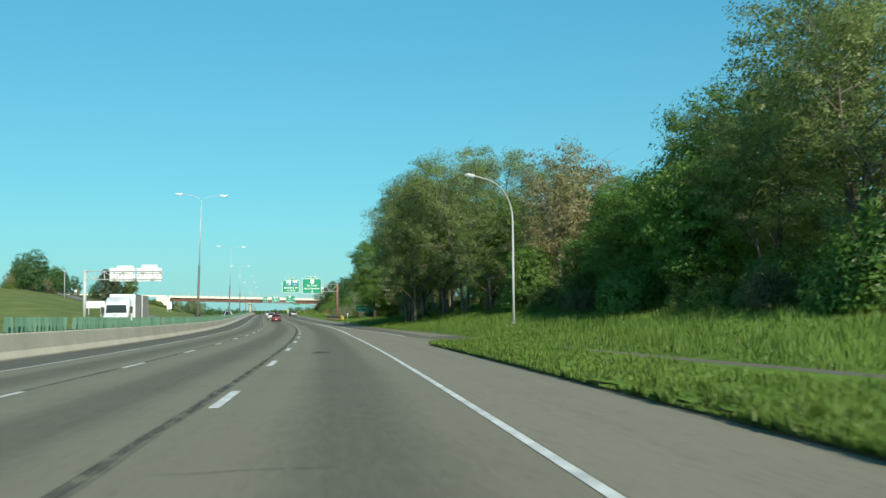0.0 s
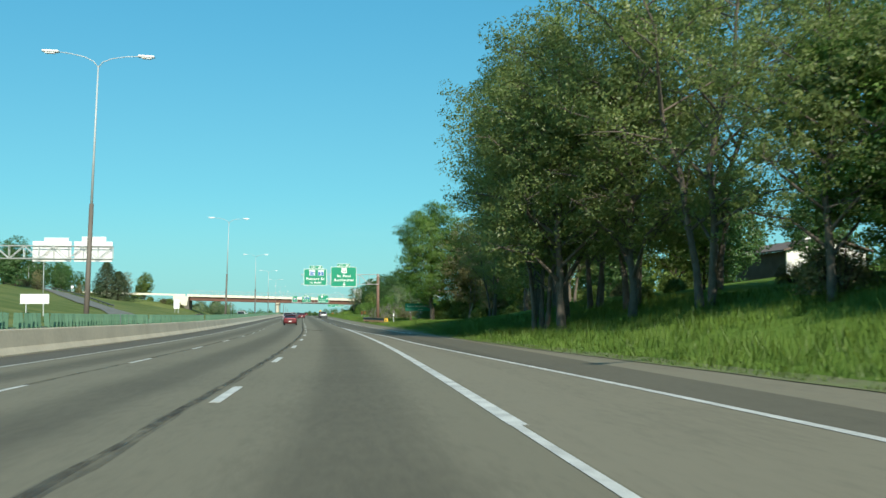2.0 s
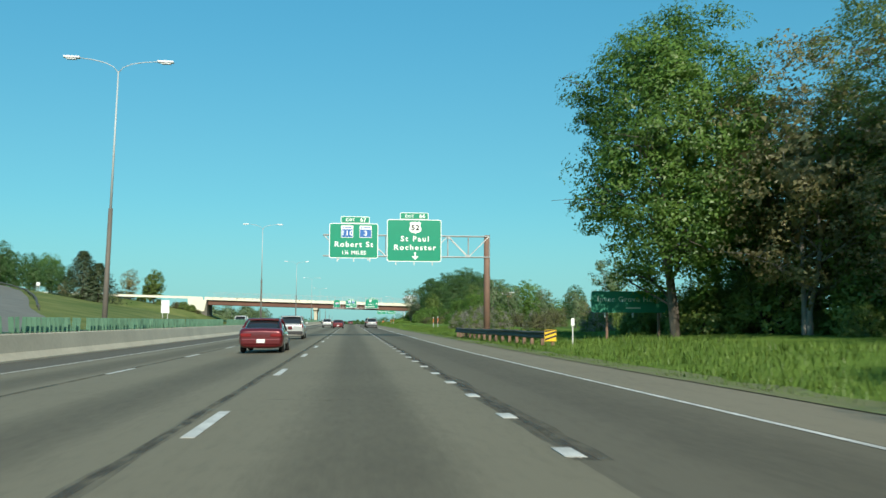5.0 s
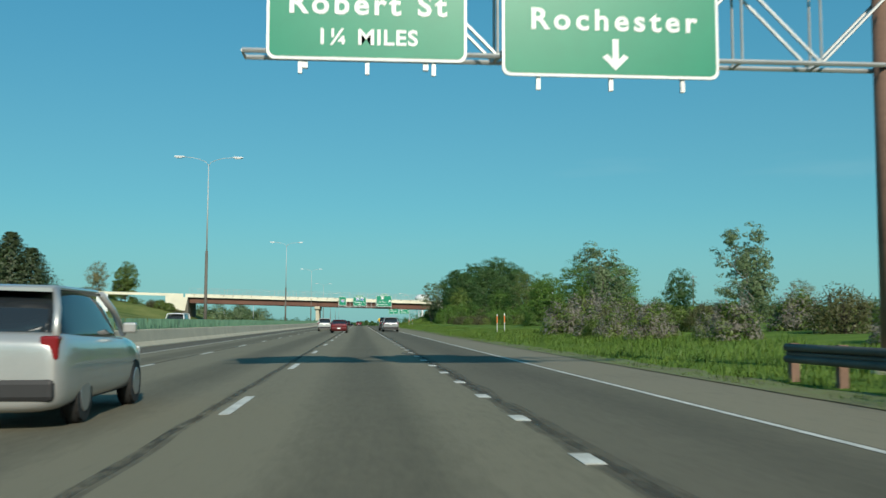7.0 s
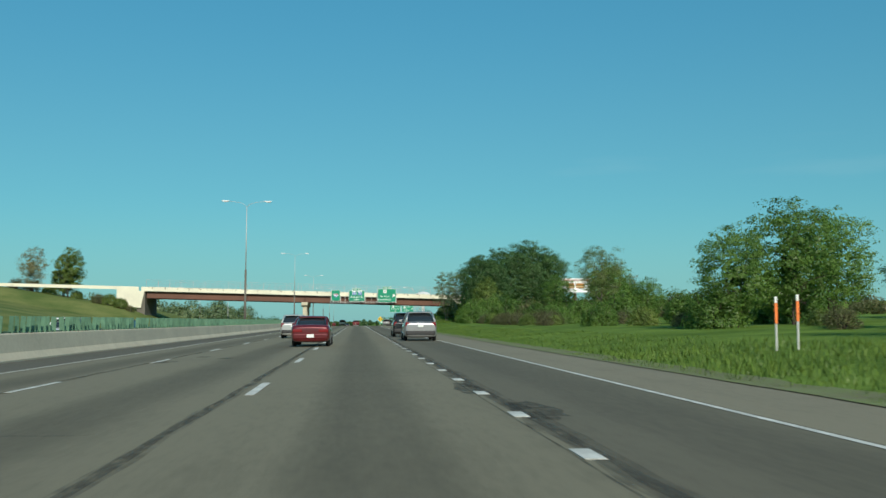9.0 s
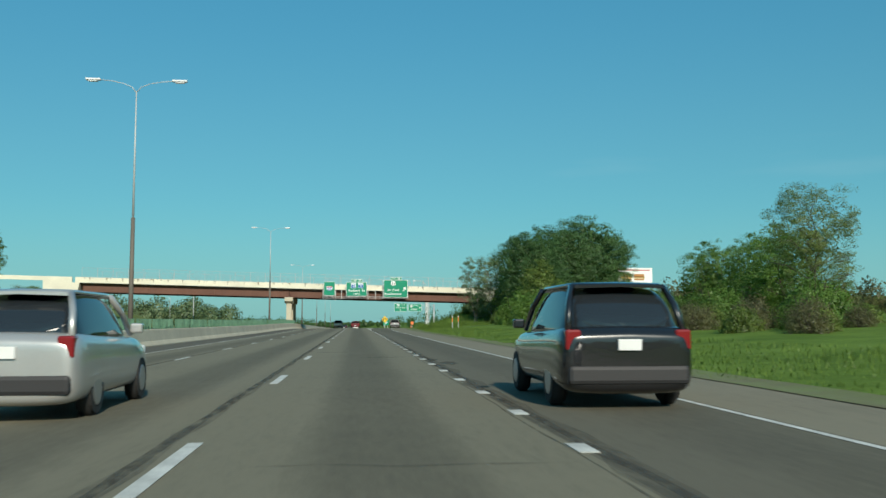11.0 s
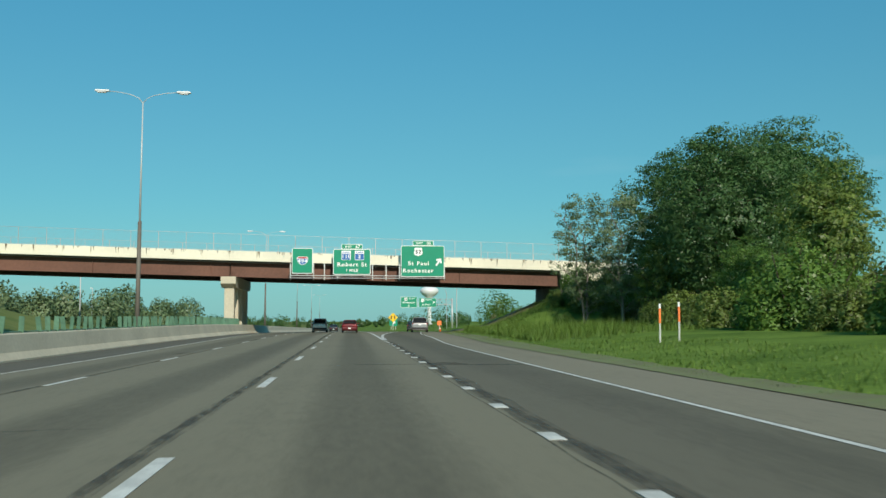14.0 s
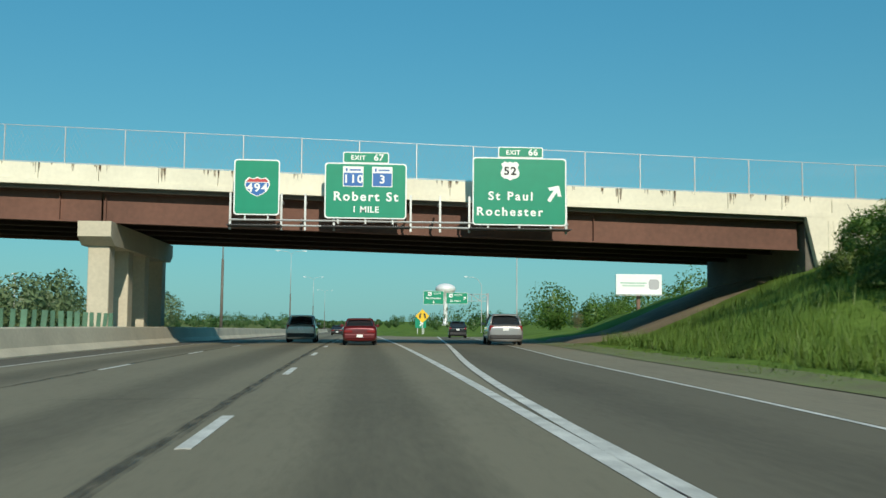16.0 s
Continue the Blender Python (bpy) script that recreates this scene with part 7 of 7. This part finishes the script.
# abreast of the walk's two open stretches, and ahead of its end
car("dark red sedan in the lane beside the median lanes", RED_PAINT, on_road(-3.5, 191.4), 4.75, 1.76, 1.38)
car("pale silver crossover ahead in the same lane as a red sedan", SILVER_PALE, on_road(-4.15, 221.8), 4.6, 1.82, 1.66, "suv")
car("dark red sedan drifting over towards the lane line", RED_PAINT, on_road(-2.0, 313.6, -0.6), 4.75, 1.76, 1.38)
car("silver-grey crossover in the auxiliary lane", SILVER_PAINT, on_road(3.75, 325.4), 4.7, 1.9, 1.68, "suv")
car("black sport utility car in the auxiliary lane", BLACK_PAINT, on_road(3.6, 339.5), 4.7, 1.86, 1.72, "suv")
car("pale silver crossover in the far lane", SILVER_PALE, on_road(-4.4, 339.0), 4.6, 1.82, 1.66, "suv")
car("dark red sedan just before the overpass", RED_PAINT, on_road(-0.05, 521.6), 4.75, 1.76, 1.38)
car("silver-grey crossover entering the exit lane", SILVER_PAINT, on_road(7.9, 523.5, -3.2), 4.7, 1.9, 1.68, "suv")
car("pale silver crossover beside the bridge pier", SILVER_PALE, on_road(-3.6, 531.0), 4.6, 1.82, 1.66, "suv")
car("black sport utility car on the exit ramp", BLACK_PAINT, on_road(10.2, 572.0, -4.0), 4.7, 1.86, 1.72, "suv")
car("white car far ahead", WHITE_PAINT, on_road(-3.6, 640.0), 4.7, 1.8, 1.45)
car("dark car far ahead", BLACK_PAINT, on_road(-3.4, 620.0), 4.7, 1.8, 1.45)
car("white van far ahead", WHITE_PAINT, on_road(0.1, 720.0), 5.0, 1.95, 1.95, "suv")
# the other carriageway, facing this way
car("pale blue-white van on the opposite carriageway", WHITE_PAINT, on_road(-16.2, 298.0, 180, True), 5.2, 2.0, 2.15, "suv")
car("white car on the opposite carriageway", WHITE_PAINT, on_road(-16.9, 326.0, 180, True), 4.6, 1.8, 1.6, "suv")
car("maroon car on the opposite carriageway", MAROON_PAINT, on_road(-23.0, 268.0, 180, True), 4.6, 1.8, 1.5)
car("dark green car on the opposite carriageway", BLACK_PAINT, on_road(-19.0, 350.0, 180, True), 4.6, 1.8, 1.5)


TRAILER_GREY = plain("trailer_grey", (0.16, 0.18, 0.18), 0.5)


def lorry(m):
    t = thing("truck", "white semi-trailer truck on the opposite carriageway", "truck", m)
    bm = bmesh.new()
    loft(bm, [(y, [(0, 0.55), (1.1, 0.55), (1.18, 0.8), (1.18, z - 0.25), (1.02, z), (0, z + 0.03)]) for y, z in ((-1.0, 3.7), (1.6, 3.6), (2.6, 2.9), (3.0, 2.0), (4.4, 1.75), (4.7, 1.3))])
    part("cab", bm, WHITE_PAINT, t)
    bm = bmesh.new()
    polygon(bm, [(-1.0, 2.05), (1.0, 2.05), (0.92, 2.85), (-0.92, 2.85)], 2.7, 2.98)
    part("windscreen", bm, CAR_GLASS, t)
    bm = bmesh.new()
    box(bm, -0.7, 0.7, 4.66, 4.76, 0.95, 1.35, bevel=0.02)
    part("grille", bm, CHROME, t)
    for sx in (-1, 1):
        bm = bmesh.new()
        box(bm, min(sx * 1.25, sx * 1.5), max(sx * 1.25, sx * 1.5), 2.5, 2.7, 2.0, 2.7, bevel=0.04)
        part("mirror", bm, BLACK_TRIM, t)
        for wy in (3.7, -0.2, -1.5, -11.2, -12.4):
            bm = bmesh.new()
            beam(bm, (sx * 0.8, wy, 0.5), (sx * 1.15, wy, 0.5), 0.5, n=18)
            part("wheel", bm, RUBBER, t)
    bm = bmesh.new()
    box(bm, -1.2, 1.2, -13.5, -1.3, 0.95, 1.25)
    part("trailer_bed", bm, BLACK_TRIM, t)
    for a, b in ((-7.0, -1.5), (-13.4, -7.6)):
        bm = bmesh.new()
        box(bm, -1.25, 1.25, a, b, 1.26, 3.95, bevel=0.04)
        trailer = part("trailer_box", bm, TRAILER_GREY, t, "dark grey box trailer")
        for sx in (-1, 1):
            for k in range(9):
                bm = bmesh.new()
                y = a + 0.3 + k * (b - a - 0.6) / 8
                box(bm, min(sx * 1.25, sx * 1.285), max(sx * 1.25, sx * 1.285), y - 0.03, y + 0.03, 1.35, 3.85)
                part("side_rib", bm, TRAILER_GREY, trailer)
        bm = bmesh.new()
        box(bm, -1.27, 1.27, b + 0.003, b + 0.12, 1.26, 3.98, bevel=0.02)
        part("front_wall", bm, WHITE_PAINT, trailer)


lorry(on_road(-19.6, 104.7, 180, True))

# houses glimpsed through the trees
SIDING = material("pale_siding", (0.72, 0.70, 0.66), 0.7, vary=0.1, scale=0.6, fine=6)
SHINGLE = material("brown_shingles", (0.16, 0.12, 0.10), 0.9, vary=0.3, scale=1.2, fine=9)
# wall towards the road: the trees' shade is put into its dark colour
SIDING_SHADED = material("shaded_siding", (0.11, 0.075, 0.06), 0.9, vary=0.3, scale=1.0, fine=14)


def house(x, y, w, d, eave, label):
    z = ground_z(x, y)
    h = thing("house", label, "house", pose(x, y, z))
    for name, m, q in (("front_wall", SIDING, (-w / 2, w / 2, -d / 2, -d / 2 + 0.25)), ("rear_wall", SIDING, (-w / 2, w / 2, d / 2 - 0.25, d / 2)),
                       ("side_wall", SIDING_SHADED, (-w / 2, -w / 2 + 0.25, -d / 2 + 0.253, d / 2 - 0.253)), ("side_wall", SIDING, (w / 2 - 0.25, w / 2, -d / 2 + 0.253, d / 2 - 0.253))):
        bm = bmesh.new()
        box(bm, *q, -0.8, eave)
        part(name, bm, m, h)
    bm = bmesh.new()
    polygon(bm, [(-w / 2, eave + 0.003), (w / 2, eave + 0.003), (0, eave + w * 0.14)], -d / 2, -d / 2 + 0.2)
    part("gable", bm, SIDING, h)
    for sx in (-1, 1):
        bm = bmesh.new()
        v = [bm.verts.new(p) for p in ((0, -d / 2 - 0.5, eave + w * 0.14 + 0.1), (0, d / 2 + 0.5, eave + w * 0.14 + 0.1), (sx * (w / 2 + 0.5), d / 2 + 0.5, eave - 0.04), (sx * (w / 2 + 0.5), -d / 2 - 0.5, eave - 0.04))]
        u = [bm.verts.new(p.co + Vector((0, 0, 0.16))) for p in v]
        bm.faces.new(v)
        bm.faces.new(u[::-1])
        for k in range(4):
            bm.faces.new((v[k], v[(k + 1) % 4], u[(k + 1) % 4], u[k]))
        bmesh.ops.recalc_face_normals(bm, faces=bm.faces)
        part("roof", bm, SHINGLE, h)
    for px in (-w * 0.25, w * 0.2):
        bm = bmesh.new()
        box(bm, px - 0.7, px + 0.7, -d / 2 - 0.05, -d / 2 - 0.004, 1.0, 2.2, bevel=0.01)
        win = part("window", bm, SIGN_WHITE, h)
        for k in (-1, 1):
            bm = bmesh.new()
            box(bm, px + k * 0.33 - 0.3, px + k * 0.33 + 0.3, -d / 2 - 0.06, -d / 2 - 0.053, 1.08, 2.12)
            part("pane", bm, CAR_GLASS, win)
    bm = bmesh.new()
    box(bm, w * 0.1, w * 0.1 + 0.7, 0, 0.7, eave + 0.2, eave + w * 0.14 + 1.1, bevel=0.02)
    part("chimney", bm, SIDING, h, "pale chimney")


house(47.0, 152.0, 8.0, 11.0, 3.6, "low pale house with a shade-darkened side behind the trees")
house(42.0, 104.0, 8.5, 10.0, 3.4, "low pale house on the wooded rise")
